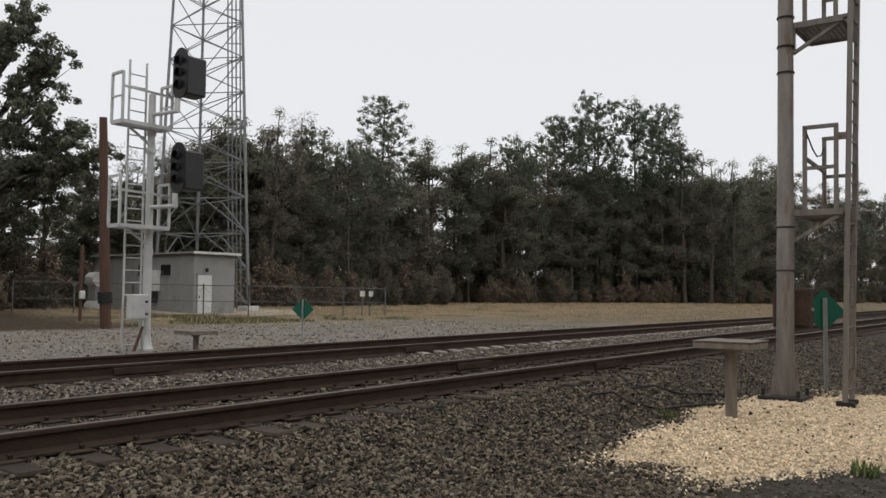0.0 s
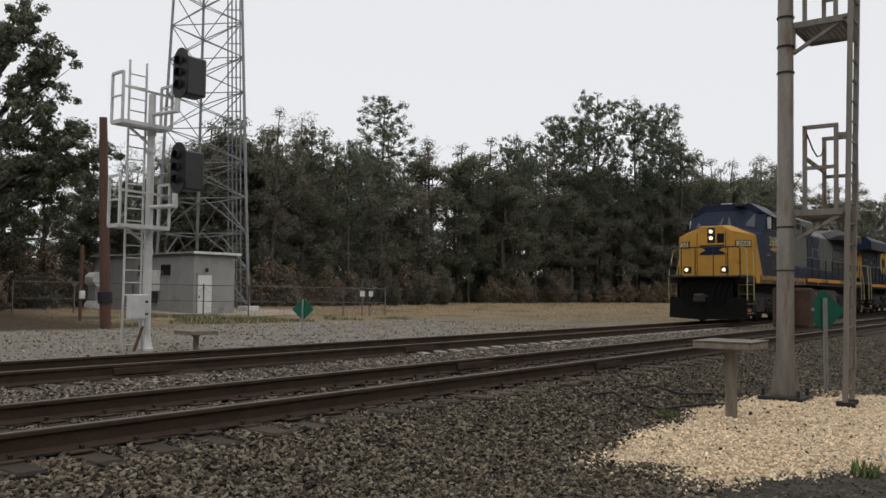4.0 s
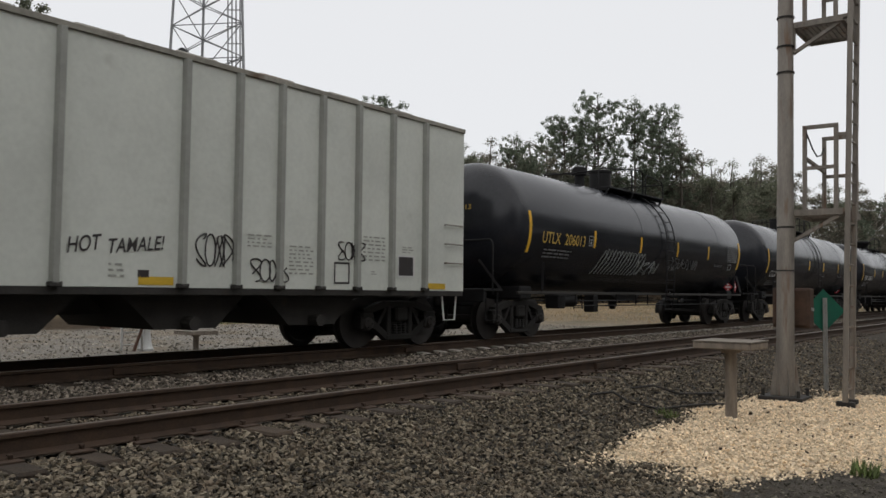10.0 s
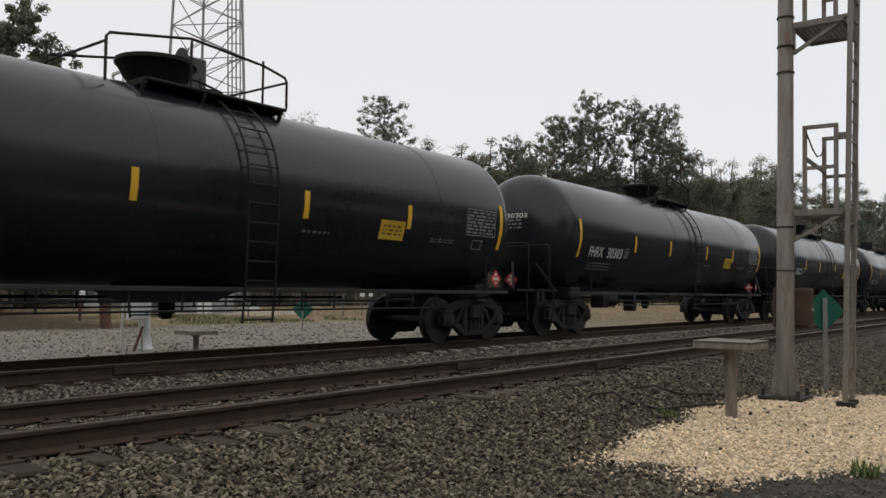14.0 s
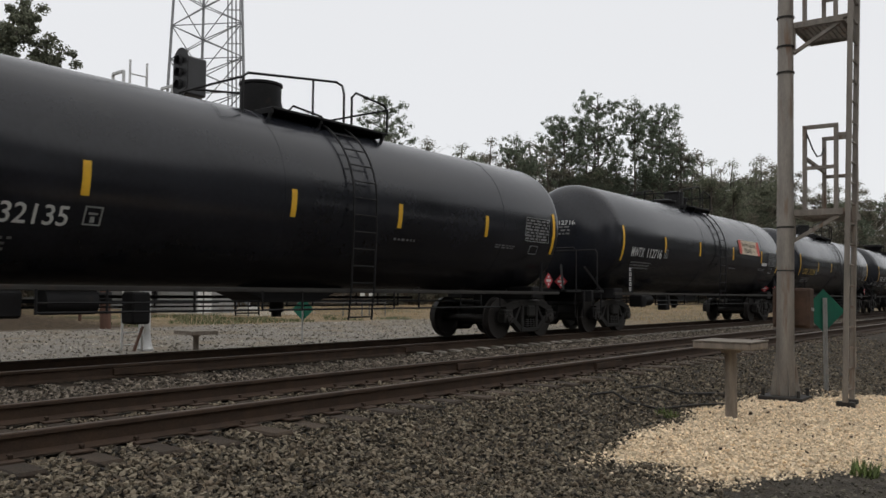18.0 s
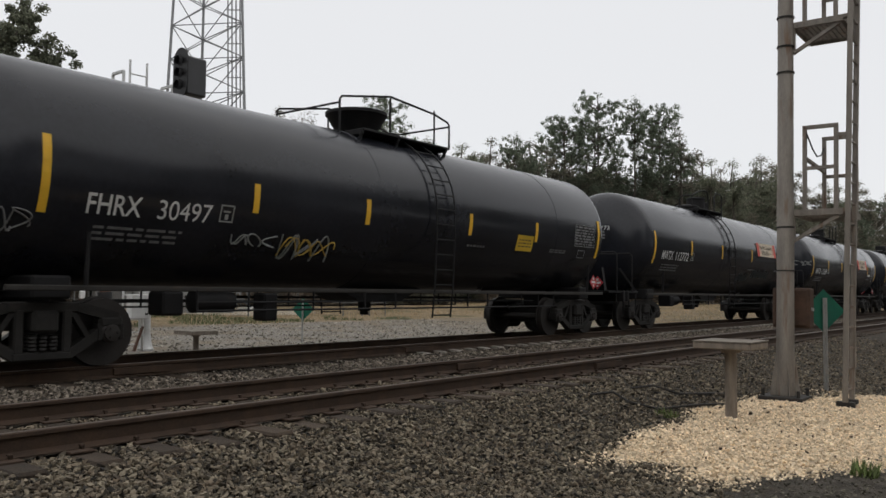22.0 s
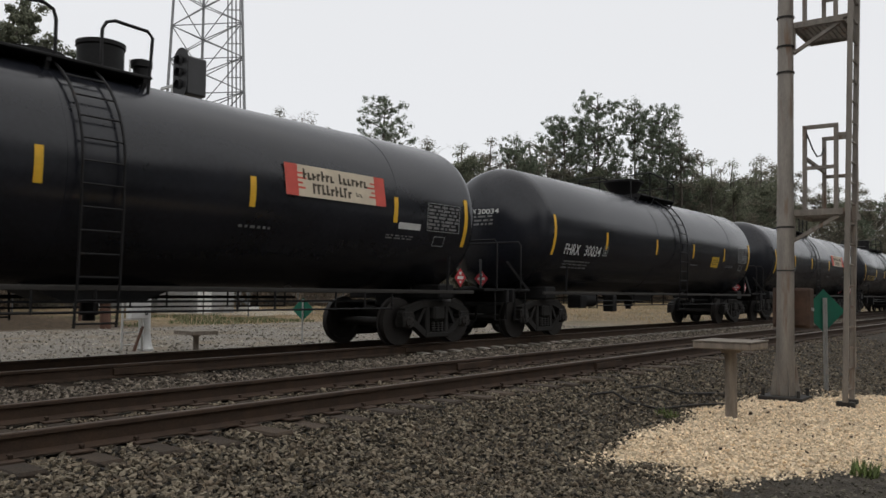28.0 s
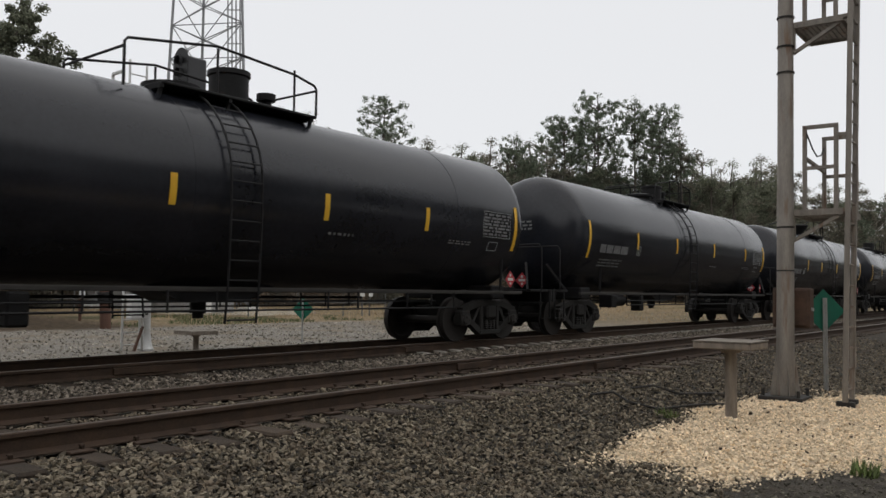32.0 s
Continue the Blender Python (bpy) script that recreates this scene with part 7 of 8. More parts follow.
    # steps at the four corners
    for s in (-1, 1):
        for xa, xb in ((0.92, 1.62), (20.65, 21.3)):
            w = part("stepwell", Geo().box(((xa + xb) / 2, s * 1.18, 1.0), (xb - xa, 0.04, 1.45)).box((xb + 0.02 if xa < 5 else xa - 0.02, s * 1.33, 1.0), (0.05, 0.34, 1.5)), M_DIRT, e)
            for k in range(5):
                part("step_tread", Geo().box(((xa + xb) / 2, s * 1.36, 0.36 + 0.36 * k), (xb - xa, 0.34, 0.030), 0.006), M_TREAD, w, "worn pale step edge")
            part("step_reflector", Geo().box(((xa + xb) / 2 - 0.1, s * 1.50, 0.48), (0.40, 0.02, 0.13), 0.003), M_REFLECT, w)
            for xr in (xa - 0.03, xb + 0.05):
                lead = 0.22 if xr < 5 else -0.22
                part("grab_rail", Geo().tube([(xr, s * 1.52, 0.85), (xr, s * 1.52, 1.75), (xr + lead * 0.2, s * 1.5, 2.0), (xr + lead, s * 1.42, 2.75), (xr + lead, s * 1.30, 2.85), (xr + lead, s * 1.0, 2.85)], 0.02, 6), M_RAILING, e, "pale yellow grab rail")
    # nose and cab
    low = 1.7
    nose0 = [(-0.78, low), (0.78, low), (0.82, 3.50), (0.42, 3.70), (-0.42, 3.70), (-0.82, 3.50)]
    nose1 = [(-1.5, low), (1.5, low), (1.5, 3.36), (0.55, 3.77), (-0.55, 3.77), (-1.5, 3.36)]
    nose2 = [(-1.5, low), (1.5, low), (1.5, 3.50), (0.60, 3.83), (-0.60, 3.83), (-1.5, 3.50)]
    cab1 = [(-1.5, low), (1.5, low), (1.5, 4.30), (0.95, 4.66), (-0.95, 4.66), (-1.5, 4.30)]
    nose = part("nose", loft([(1.40, nose0), (1.92, nose1), (1.97, nose1)]), front, e, "blunt yellow nose" if old else "blunt nose")
    nose3 = [(-1.5, low), (1.5, low), (1.5, 3.60), (0.60, 3.88), (-0.60, 3.88), (-1.5, 3.60)]
    cab = part("cab", loft([(1.97, nose1), (2.92, nose2), (3.36, cab1), (5.1, cab1)] if old else [(1.97, nose1), (2.60, nose3), (2.80, cab1), (5.1, cab1)]), M_BLUE if old else M_NAVY, e)
    roof = part("cab_roof", loft([(3.25 if old else 2.68, [(-1.48, 4.33), (0, 4.33), (1.48, 4.33), (0.95, 4.71), (0, 4.74), (-0.95, 4.71)]), (5.15, [(-1.48, 4.33), (0, 4.33), (1.48, 4.33), (0.95, 4.71), (0, 4.74), (-0.95, 4.71)])]), M_GALV if not old else M_BLUE, e, "" if old else "pale cab roof")
    part("antenna", Geo().box((3.9, 0.2, 4.78), (0.5, 0.4, 0.08), 0.02).cyl((4.4, -0.4, 4.7), (4.4, -0.4, 4.95), 0.015, n=5), M_GALV, roof)
    part("headlight_bar", Geo().box((3.12, -0.55 * sd * -1, 4.66), (0.35, 0.35, 0.16), 0.03), M_SIGBLACK, roof)
    for s in (-1, 1):
        g = Geo()
        x0, z0, x1, z1 = (2.965, 3.90, 3.315, 4.52) if old else (2.61, 3.97, 2.75, 4.52)
        g.add([(x0, s * 0.10, z0), (x0, s * 1.18, z0 - 0.16), (x1, s * 1.10, z1 - 0.14), (x1, s * 0.10, z1), (x0 - 0.02, s * 0.10, z0), (x0 - 0.02, s * 1.18, z0 - 0.16), (x1 - 0.02, s * 1.10, z1 - 0.14), (x1 - 0.02, s * 0.10, z1)],
              [(4, 5, 6, 7), (0, 3, 2, 1), (0, 1, 5, 4), (1, 2, 6, 5), (2, 3, 7, 6), (3, 0, 4, 7)])
        part("windshield", g, M_WINDOW, cab, "dark windshield")
        part("wiper", Geo().beam((x0 - 0.015, s * 0.6, z0 - 0.04), (x0 + (x1 - x0) * 0.73 - 0.03, s * 0.45, z0 + 0.40), 0.02), M_SIGBLACK, cab)
        y = s * 1.505
        for xa, xb in ((3.68, 4.27), (4.36, 4.99)) if old else ((2.90, 3.14), (3.22, 3.90), (3.96, 4.60)):
            wv = part("side_window", Geo().box(((xa + xb) / 2, y, 3.95), (xb - xa, 0.02, 0.54), 0.006), M_WINDOW, cab, "dark cab side window")
            part("window_frame", Geo().box(((xa + xb) / 2, y, 3.67), (xb - xa + 0.06, 0.03, 0.024)).box((xa - 0.015, y, 3.95), (0.02, 0.03, 0.56)).box((xb + 0.015, y, 3.95), (0.02, 0.03, 0.56)), M_GREYFRAME, wv)
        part("sun_visor", Geo().prism([(s * 1.49, 4.28), (s * 1.49, 4.31), (s * 1.74, 4.18), (s * 1.74, 4.15)], *((3.40, 4.85) if old else (2.95, 4.22)), "x"), M_GREY if old else M_GALV, cab)
        part("mirror", Geo().box((3.46 if old else 3.93, s * 1.58, 3.92 if old else 3.72), (0.06, 0.14, 0.46 if old else 0.34), 0.01), M_TRIM, cab)
        if not old:
            continue
        part("air_vent", Geo().box((4.15, y, 2.28), (0.45, 0.02, 0.36), 0.006), M_SIGBLACK, cab)
        part("hatch", Geo().box((3.47, y, 2.08), (0.34, 0.02, 0.46), 0.006), M_DIRT, cab)
        part("body_seam", Geo().box((4.0, y, 2.66), (2.1, 0.022, 0.018)), M_SIGBLACK, cab)
    part("nose_door_window", Geo().box((1.395, -0.36 if old else 0.36, 3.24), (0.03, 0.27, 0.36), 0.06), M_LENS, nose, "small dark window")
    lampbox = part("headlight_box", Geo().box((1.39, 0, 3.36), (0.06, 0.30, 0.60), 0.03), M_SIGBLACK, nose)
    if old:
        for z in (3.50, 3.24):
            part("headlight", Geo().cyl((1.37, 0, z), (1.34, 0, z), 0.072, n=18), M_LAMP, lampbox, "lit headlight")
        for y in (-0.72, 0.72):
            d = part("ditch_light_box", Geo().box((0.80, y, 2.0), (0.2, 0.26, 0.26), 0.03), M_SIGBLACK, e)
            part("ditch_light", Geo().cyl((0.71, y, 2.0), (0.68, y, 2.0), 0.068, n=16), M_LAMP, d, "lit ditch light")
    for s in (-1, 1):
        turn = Matrix.Translation((1.66, s * 1.13, 3.02)) @ Matrix.Rotation(s * math.atan2(-0.52, 0.72), 4, "Z")
        nb = part("number_board", Geo().box((-0.03, 0, 0), (0.05, 0.62, 0.26), 0.02), M_SIGBLACK, nose, at=turn)
        if old:
            part("number_glass", Geo().box((-0.058, 0, 0), (0.008, 0.54, 0.19), 0.002), M_CREAMLET, nb)
            letters(number, 0.42, 0.15, Matrix.Translation((-0.064, 0, 0)) @ Matrix.Rotation(radians(-90), 4, "Z") @ Matrix.Rotation(radians(90), 4, "X"), M_INK, nb, label="dark numerals")
    if old:
        part("nose_emblem", Geo().prism([(-0.52, 2.60), (0.45, 2.60), (0.45, 2.66), (0.22, 2.78), (0.45, 2.92), (0.45, 2.98), (-0.52, 2.98), (-0.52, 2.90), (-0.28, 2.78), (-0.52, 2.68)], 1.380, 1.392, "x"), M_BLUE, nose, "dark blue emblem")
        for yy in (-0.56, 0.56):
            part("nose_seam", Geo().box((1.392, yy, 2.62), (0.012, 0.02, 1.7)), M_SIGBLACK, nose)
        for zz in (2.1, 2.7, 3.25):
            part("hinge", Geo().box((1.385, -0.60, zz), (0.03, 0.07, 0.12), 0.006), M_YELLOW, nose)
    part("platform_rail", Geo().tube([(0.62, -1.35, 1.78), (0.62, -1.35, 2.75), (0.62, -1.25, 2.85), (0.62, 1.25, 2.85), (0.62, 1.35, 2.75), (0.62, 1.35, 1.78)], 0.025, 6), M_SIGBLACK, e)
    for y in (-0.9, -0.35, 0.35, 0.9):
        part("rail_post", Geo().cyl((0.62, y, 1.75), (0.62, y, 2.85), 0.02, n=6), M_SIGBLACK, e)
    part("front_deck", Geo().box((1.1, 0, 1.74), (1.2, 2.9, 0.06), 0.01), M_CARSTEEL, e)
    # hoods
    tall = [(-1.49, 1.74), (1.49, 1.74), (1.49, 4.40), (1.30, 4.54), (-1.30, 4.54), (-1.49, 4.40)]
    over = [(-0.95, 3.60), (0.95, 3.60), (1.49, 3.92), (1.49, 4.40), (1.30, 4.54), (-1.30, 4.54), (-1.49, 4.40), (-1.49, 3.92)]
    slim = [(-0.95, 1.74), (0.95, 1.74), (0.95, 3.98), (0.70, 4.27), (-0.70, 4.27), (-0.95, 3.98)]
    if not old:
        over = [(-0.95, 2.45), (0.95, 2.45), (1.49, 3.80), (1.49, 4.40), (1.30, 4.54), (-1.30, 4.54), (-1.49, 4.40), (-1.49, 3.80)]
        slim = [(-0.95, 1.74), (0.95, 1.74), (0.95, 4.38), (0.82, 4.49), (-0.82, 4.49), (-0.95, 4.38)]
    xt, xo = (9.26, 10.42) if old else (8.92, 10.85)
    part("equipment_hood", loft([(5.1, tall), (xt, tall)]), body, e, "full-width equipment hood")
    part("blower_housing", loft([(xt, over), (xo, over)]), body, e, "overhanging blower housing")
    hx = 20.6 if old else 20.12
    hood = part("engine_hood", loft([(xt, slim), (15.8, slim)]), body, e)
    part("radiator_compartment", loft([(15.8, slim), (hx, slim)]), M_SOOTGREY if old else body, e, "soot-darkened rear hood" if old else "")
    xw, xe, z0, z1 = (15.25, 20.78, 4.0, 4.34) if old else (14.6, 20.72, 3.84, 4.34)
    wing = [(-0.93, z0 - 0.06), (0.93, z0 - 0.06), (1.55, z0), (1.55, z1), (1.25, 4.58), (-1.25, 4.58), (-1.55, z1), (-1.55, z0)]
    root = [(-0.93, 3.93), (0.93, 3.93), (0.98, 3.97), (0.98, 4.0), (0.72, 4.29), (-0.72, 4.29), (-0.98, 4.0), (-0.98, 3.97)]
    part("radiator_wing", loft([(15.5, root), (16.4, [tuple(0.25 * u + 0.75 * v for u, v in zip(p, q)) for p, q in zip(root, wing)]), (xe, wing)] if old else [(14.32, [(-0.93, 4.04), (0.93, 4.04), (0.97, 4.08), (0.97, 4.40), (0.84, 4.53), (-0.84, 4.53), (-0.97, 4.40), (-0.97, 4.08)]), (15.15, wing), (xe, wing)]), M_DARKGREY if old else M_NAVY, e, "overhanging radiator section")
    for s in (-1, 1):
        part("radiator_screen", Geo().box(((xw + 1.5 + xe) / 2, s * 0.962, 3.70), (xe - xw - 1.9, 0.03, 0.46), 0.004), M_SIGBLACK, e, "dark radiator air screen")
    if not old:
        rear = part("rear_panel", Geo().box((20.16, 0, 3.02), (0.07, 1.88, 1.70), 0.01), M_YELLOW, e, "golden rear end panel")
        part("rear_emblem", Geo().box((20.20, 0.1, 2.78), (0.012, 1.25, 0.44), 0.002), M_NAVY, rear, "dark blue emblem")
        part("rear_window", Geo().box((20.20, 0.66 * sd, 3.62), (0.02, 0.24, 0.34), 0.02), M_SIGBLACK, rear)
        lb = part("rear_light_box", Geo().box((20.76, 0.35, 4.18), (0.10, 0.20, 0.46), 0.02), M_SIGBLACK, e)
        for z in (4.30, 4.08):
            part("rear_light", Geo().cyl((20.80, 0.35, z), (20.83, 0.35, z), 0.06, n=14), M_GREYFRAME, lb, "unlit round lamp")
    part("exhaust_housing", Geo().box((14.9, 0, 4.45), (1.1, 0.7, 0.42), 0.05), M_DIRT, e, "sooty exhaust housing")
    if not old:
        part("silencer_cover", Geo().prism([(13.15, 4.46), (13.15, 4.63), (14.6, 4.70), (14.9, 4.62), (14.9, 4.46)], -0.76, 0.76, "y"), M_NAVY, e)
        part("roof_hatch", Geo().box((16.2, 0, 4.60), (1.9, 1.7, 0.05), 0.01), M_GALV, e, "pale roof hatch")
    up = 0.0 if old else 0.17
    horn = part("horn", Geo().box((12.4, 0.1, 4.40 + up), (0.2, 0.2, 0.25), 0.02), M_SIGBLACK, e)
    for k in range(3):
        part("horn_bell", Geo().lathe((12.2 + 0.2 * k, 0.1, 4.52 + up + 0.06 * (k % 2)), (-1, 0, 0), [(0, 0.03), (0.25, 0.04), (0.38, 0.10)], 10), M_SIGBLACK, horn)
    for s in (-1, 1):
        for xa, xb, za, zb in ((5.65, 6.37, 3.93, 4.38), (6.61, 7.25, 3.95, 4.38), (7.49, 8.22, 3.96, 4.38), (8.65, 9.2, 3.80, 4.15)) if old else ((6.42, 6.92, 3.92, 4.34), (7.50, 8.12, 3.92, 4.34), (8.46, 8.90, 3.88, 4.34), (9.66, 10.62, 3.96, 4.30)):
            xm, zm = (xa + xb) / 2, (za + zb) / 2
            sc = part("grille", Geo().box((xm, s * 1.495, zm), (xb - xa, 0.02, zb - za), 0.004), M_SIGBLACK, e, "dark louvred grille")
            for k in range(6):
                part("slat", Geo().box((xm, s * 1.510, za + (zb - za) * (k + 0.5) / 6), (xb - xa - 0.06, 0.03, 0.022)), M_RUSTBOX if old else M_NAVY, sc)
            for x in (xa - 0.02, xb + 0.02) if xa < 8.3 else ():
                part("grille_frame", Geo().box((x, s * 1.503, zm), (0.028, 0.03, zb - za + 0.04)), body if not old else M_GREYFRAME, sc)
        for x, z in ((5.9, 3.72), (6.9, 3.70), (7.55, 3.62), (7.9, 3.72)) if old else ():
            part("lifting_lug", Geo().box((x, s * 1.505, z), (0.18, 0.05, 0.06), 0.01), M_GREY, e)
        for k in range(9):
            x = 10.9 + k * 0.62
            part("hood_door", Geo().box((x + 0.29, s * 0.957, 2.85), (0.56, 0.016, 1.9), 0.004), body, hood)
        for k in range(4):
            x = 16.55 + k * 0.72
            part("louvre", Geo().box((x + 0.26, s * 0.962, 2.62), (0.50, 0.02, 0.76), 0.004), M_SIGBLACK, hood)
            part("louvre_bar", Geo().box((x + 0.26, s * 0.975, 2.62), (0.50, 0.02, 0.05)), body, hood)
        # walkway rails
        ws = 9.0 if old else 10.2
        part("walkway", Geo().box((15.6, s * 1.25, 1.74), (10.6, 0.5, 0.05), 0.005), M_DIRT, e)
        part("handrail", Geo().tube([(ws - 0.2 if old else 8.9, s * 1.5, 2.78), (20.5, s * 1.5, 2.80), (20.75, s * 1.5, 2.7), (20.8, s * 1.5, 1.75)], 0.017, 6), M_GREYFRAME, e, "long walkway handrail")
        for k in range(9):
            x = ws + 1.2 + k * (20.3 - ws - 1.2) / 8
            part("rail_post", Geo().cyl((x, s * 1.5, 1.72), (x, s * 1.5, 2.80), 0.02, n=6), M_DIRT if old else M_NAVY, e)
        part("upper_rail", Geo().tube([(5.2, s * 1.57, 4.18), (9.0, s * 1.57, 4.20), (9.2, s * 1.57, 4.1), (9.85, s * 1.57, 3.3), (10.0, s * 1.56, 3.22), (11.4, s * 1.5, 3.2)] if old else [(4.75, s * 1.56, 3.42), (8.25, s * 1.56, 3.40), (8.4, s * 1.56, 3.32), (8.8, s * 1.55, 2.88), (8.95, s * 1.5, 2.80)], 0.016, 6), M_GREYFRAME, e)
    # tanks
    if old:
        part("fuel_tank", loft([(7.75, [(-1.1, 0.30), (1.1, 0.30), (1.46, 0.62), (1.46, 1.26), (1.3, 1.34), (-1.3, 1.34), (-1.46, 1.26), (-1.46, 0.62)]), (15.0, [(-1.1, 0.30), (1.1, 0.30), (1.46, 0.62), (1.46, 1.26), (1.3, 1.34), (-1.3, 1.34), (-1.46, 1.26), (-1.46, 0.62)])]), M_TANKGREY, e, "dusty brown fuel tank")
        part("filler", Geo().cyl((10.8, -1.47, 1.1), (10.8, -1.52, 1.1), 0.09, n=12), M_REFLECT, e)
        part("bell", Geo().lathe((7.35, -1.2, 0.9), (0, 0, 1), [(0, 0.16), (0.06, 0.12), (0.22, 0.10), (0.3, 0.03)], 14), M_GALV, e, "pale metal bell")
        for x in (8.6, 10.4, 12.2, 14.0):
            part("tank_strap", Geo().box((x, -1.462, 0.93), (0.06, 0.02, 0.66), 0.004), M_TANKGREY, e)
        for x in (6.2, 7.4, 8.6, 10.9):
            side("reflector", [(x, 1.52), (x + 0.16, 1.52), (x + 0.16, 1.68), (x, 1.68)], M_REFLECT, 1.552)
    else:
        part("fuel_tank", loft([(7.3, [(-1.1, 0.30), (1.1, 0.30), (1.4, 0.5), (1.4, 0.80), (-1.4, 0.80), (-1.4, 0.5)]), (15.6, [(-1.1, 0.30), (1.1, 0.30), (1.4, 0.5), (1.4, 0.80), (-1.4, 0.80), (-1.4, 0.5)])]), M_DARKTANK, e, "dusty fuel tank")
        for s in (-1, 1):
            for xa, xb in ((9.2, 11.3), (11.6, 13.6)):
                part("air_reservoir", Geo().lathe((xa, s * 1.15, 1.12), (1, 0, 0), [(0, 0.02), (0.05, 0.2), (0.15, 0.27), (xb - xa - 0.15, 0.27), (xb - xa - 0.05, 0.2), (xb - xa, 0.02)], 18), M_DARKTANK, e)
            for xa, xb in ((7.3, 8.95), (13.7, 15.5)):
                part("battery_box", Geo().box(((xa + xb) / 2, s * 1.1, 1.05), (xb - xa, 0.6, 0.62), 0.03), M_DARKTANK, e)
    # paint on the side that is seen
    if old:
        side("nose_paint", [(1.97, 1.50), (1.97, 3.36), (2.78, 1.82), (2.50, 1.50)], M_YELLOW, label="yellow flank of the nose")
        side("grimy_panel", [(2.80, 1.815), (2.38, 2.64), (5.10, 2.64), (5.10, 1.815)], M_GRIMBLUE, 1.5, 0.004, label="grimy lower cab side")
        side("blue_paint", [(5.1, 1.815), (5.1, 4.34), (5.2, 4.2), (5.36, 3.54), (5.84, 3.53), (6.55, 2.33), (9.255, 2.33), (9.255, 1.815)], M_BLUE, 1.493, label="blue paint sweeping back from the cab")
        part("blue_band", Geo().prism([(9.28, 1.78), (20.55, 1.78), (20.55, 2.33), (9.28, 2.33)], -0.975, -0.968, "y"), M_BLUE, e)
        emblem(e, 9.9, 1, -0.985, -0.972, M_BLUE, "faded blue block emblem", 2.42, 3.90)
        nx0, nz, nw = 4.04, 3.23, 1.0
        side("lightning_bolt", [(3.70, 2.90), (4.02, 2.82), (4.00, 2.90), (4.42, 2.76), (4.36, 2.86), (5.02, 2.82), (4.98, 2.90), (4.46, 3.00), (4.50, 2.92), (4.06, 3.02), (4.08, 2.94)], M_GOLD, 1.51, label="golden lightning bolt")
        writing(number, nx0 + 0.13, nz, nw, 0.38, 1.512, M_CREAMLET, "cream cab number")
        for x in (8.0, 8.35, 3.4):
            side("stencil", [(x, 2.28), (x + 0.14, 2.28), (x + 0.14, 2.33), (x, 2.33)] if x > 5 else [(x, 2.62), (x + 0.3, 2.62), (x + 0.3, 2.69), (x, 2.69)], M_CHALK, 1.508)
    else:
        nose.data.materials[0] = M_NAVY
        emblem(e, 14.78, -1, 0.975, 0.988, M_GOLD, "golden block emblem", 2.50, 3.92)
        writing(number, 3.75, 3.17, 0.96, 0.37, 1.512, M_DULLNUM, "cream cab number")
        side("lightning_bolt", [(4.45, 2.79), (4.28, 2.87), (3.68, 2.86), (3.72, 2.79), (3.30, 2.83), (3.33, 2.76), (3.10, 2.73), (3.51, 2.66), (3.49, 2.72), (3.93, 2.69), (3.84, 2.80)], M_GOLD, 1.51, label="golden lightning bolt")
        for x, z, w, h in ((2.88, 3.46, 0.16, 0.09), (1.50, 3.18, 0.08, 0.08), (4.70, 2.72, 0.14, 0.09), (6.5, 3.1, 0.1, 0.08), (12.0, 2.2, 0.25, 0.07), (15.2, 2.9, 0.15, 0.1), (17.5, 3.1, 0.2, 0.1), (18.9, 3.2, 0.16, 0.1), (19.4, 3.22, 0.2, 0.1), (16.6, 3.4, 0.13, 0.08), (15.6, 2.3, 0.3, 0.05), (13.6, 3.93, 0.16, 0.1), (13.5, 2.24, 0.25, 0.08), (9.5, 3.22, 0.12, 0.12), (8.9, 3.3, 0.1, 0.1), (7.1, 3.62, 0.1, 0.12), (8.0, 3.6, 0.1, 0.07), (4.9, 4.12, 0.2, 0.05)):
            side("stencil", [(x, z), (x + w, z), (x + w, z + h), (x, z + h)], M_CHALK, 1.508 if x < 9 else 0.975)
        # flush sheet: the door recess's shade is put into its colour
        side("cab_door", [(4.80, 2.42), (4.80, 4.25), (5.45, 4.25), (5.45, 2.42)], M_RECESS, 1.500, label="cab door with its recess shade painted in dark navy")
        # flat black sheet painted in for the shade inside the step opening
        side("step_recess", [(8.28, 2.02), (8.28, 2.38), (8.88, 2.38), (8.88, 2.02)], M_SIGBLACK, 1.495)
        side("body_seam", [(2.7, 2.55), (5.2, 2.55), (5.2, 2.565), (2.7, 2.565)], M_SIGBLACK, 1.502)
        for xa, xb, za, zb, nq in ((2.78, 3.54, 1.88, 2.48, 12), (3.86, 4.59, 1.88, 2.46, 12), (5.36, 5.83, 2.04, 2.28, 5), (6.35, 6.80, 2.06, 2.29, 5)):
            lv = side("louvre_panel", [(xa, za), (xb, za), (xb, zb), (xa, zb)], M_NAVY, 1.502)
            for q in range(nq):
                z = za + (zb - za) * (q + 0.35) / nq
                side("slat", [(xa + 0.02, z), (xb - 0.02, z), (xb - 0.02, z + 0.016), (xa + 0.02, z + 0.016)], M_LOUVRE, 1.510, 0.012, parent=lv)
        pl = side("placard", [(2.35, 2.12), (2.57, 2.12), (2.57, 2.34), (2.35, 2.34)], M_WHITE, 1.506, label="small white notice")
        side("placard_mark", [(2.42, 2.17), (2.51, 2.17), (2.51, 2.29), (2.42, 2.29)], M_INK, 1.513, parent=pl)
        side("placard", [(2.23, 1.87), (2.58, 1.87), (2.58, 2.10), (2.23, 2.10)], M_PATCHPALE, 1.506, label="cream notice")
    engine_truck(e, 4.45)
    engine_truck(e, 18.5)
    return e


MOVERS.append((engine(80.4, "268", True, False), 80.4))
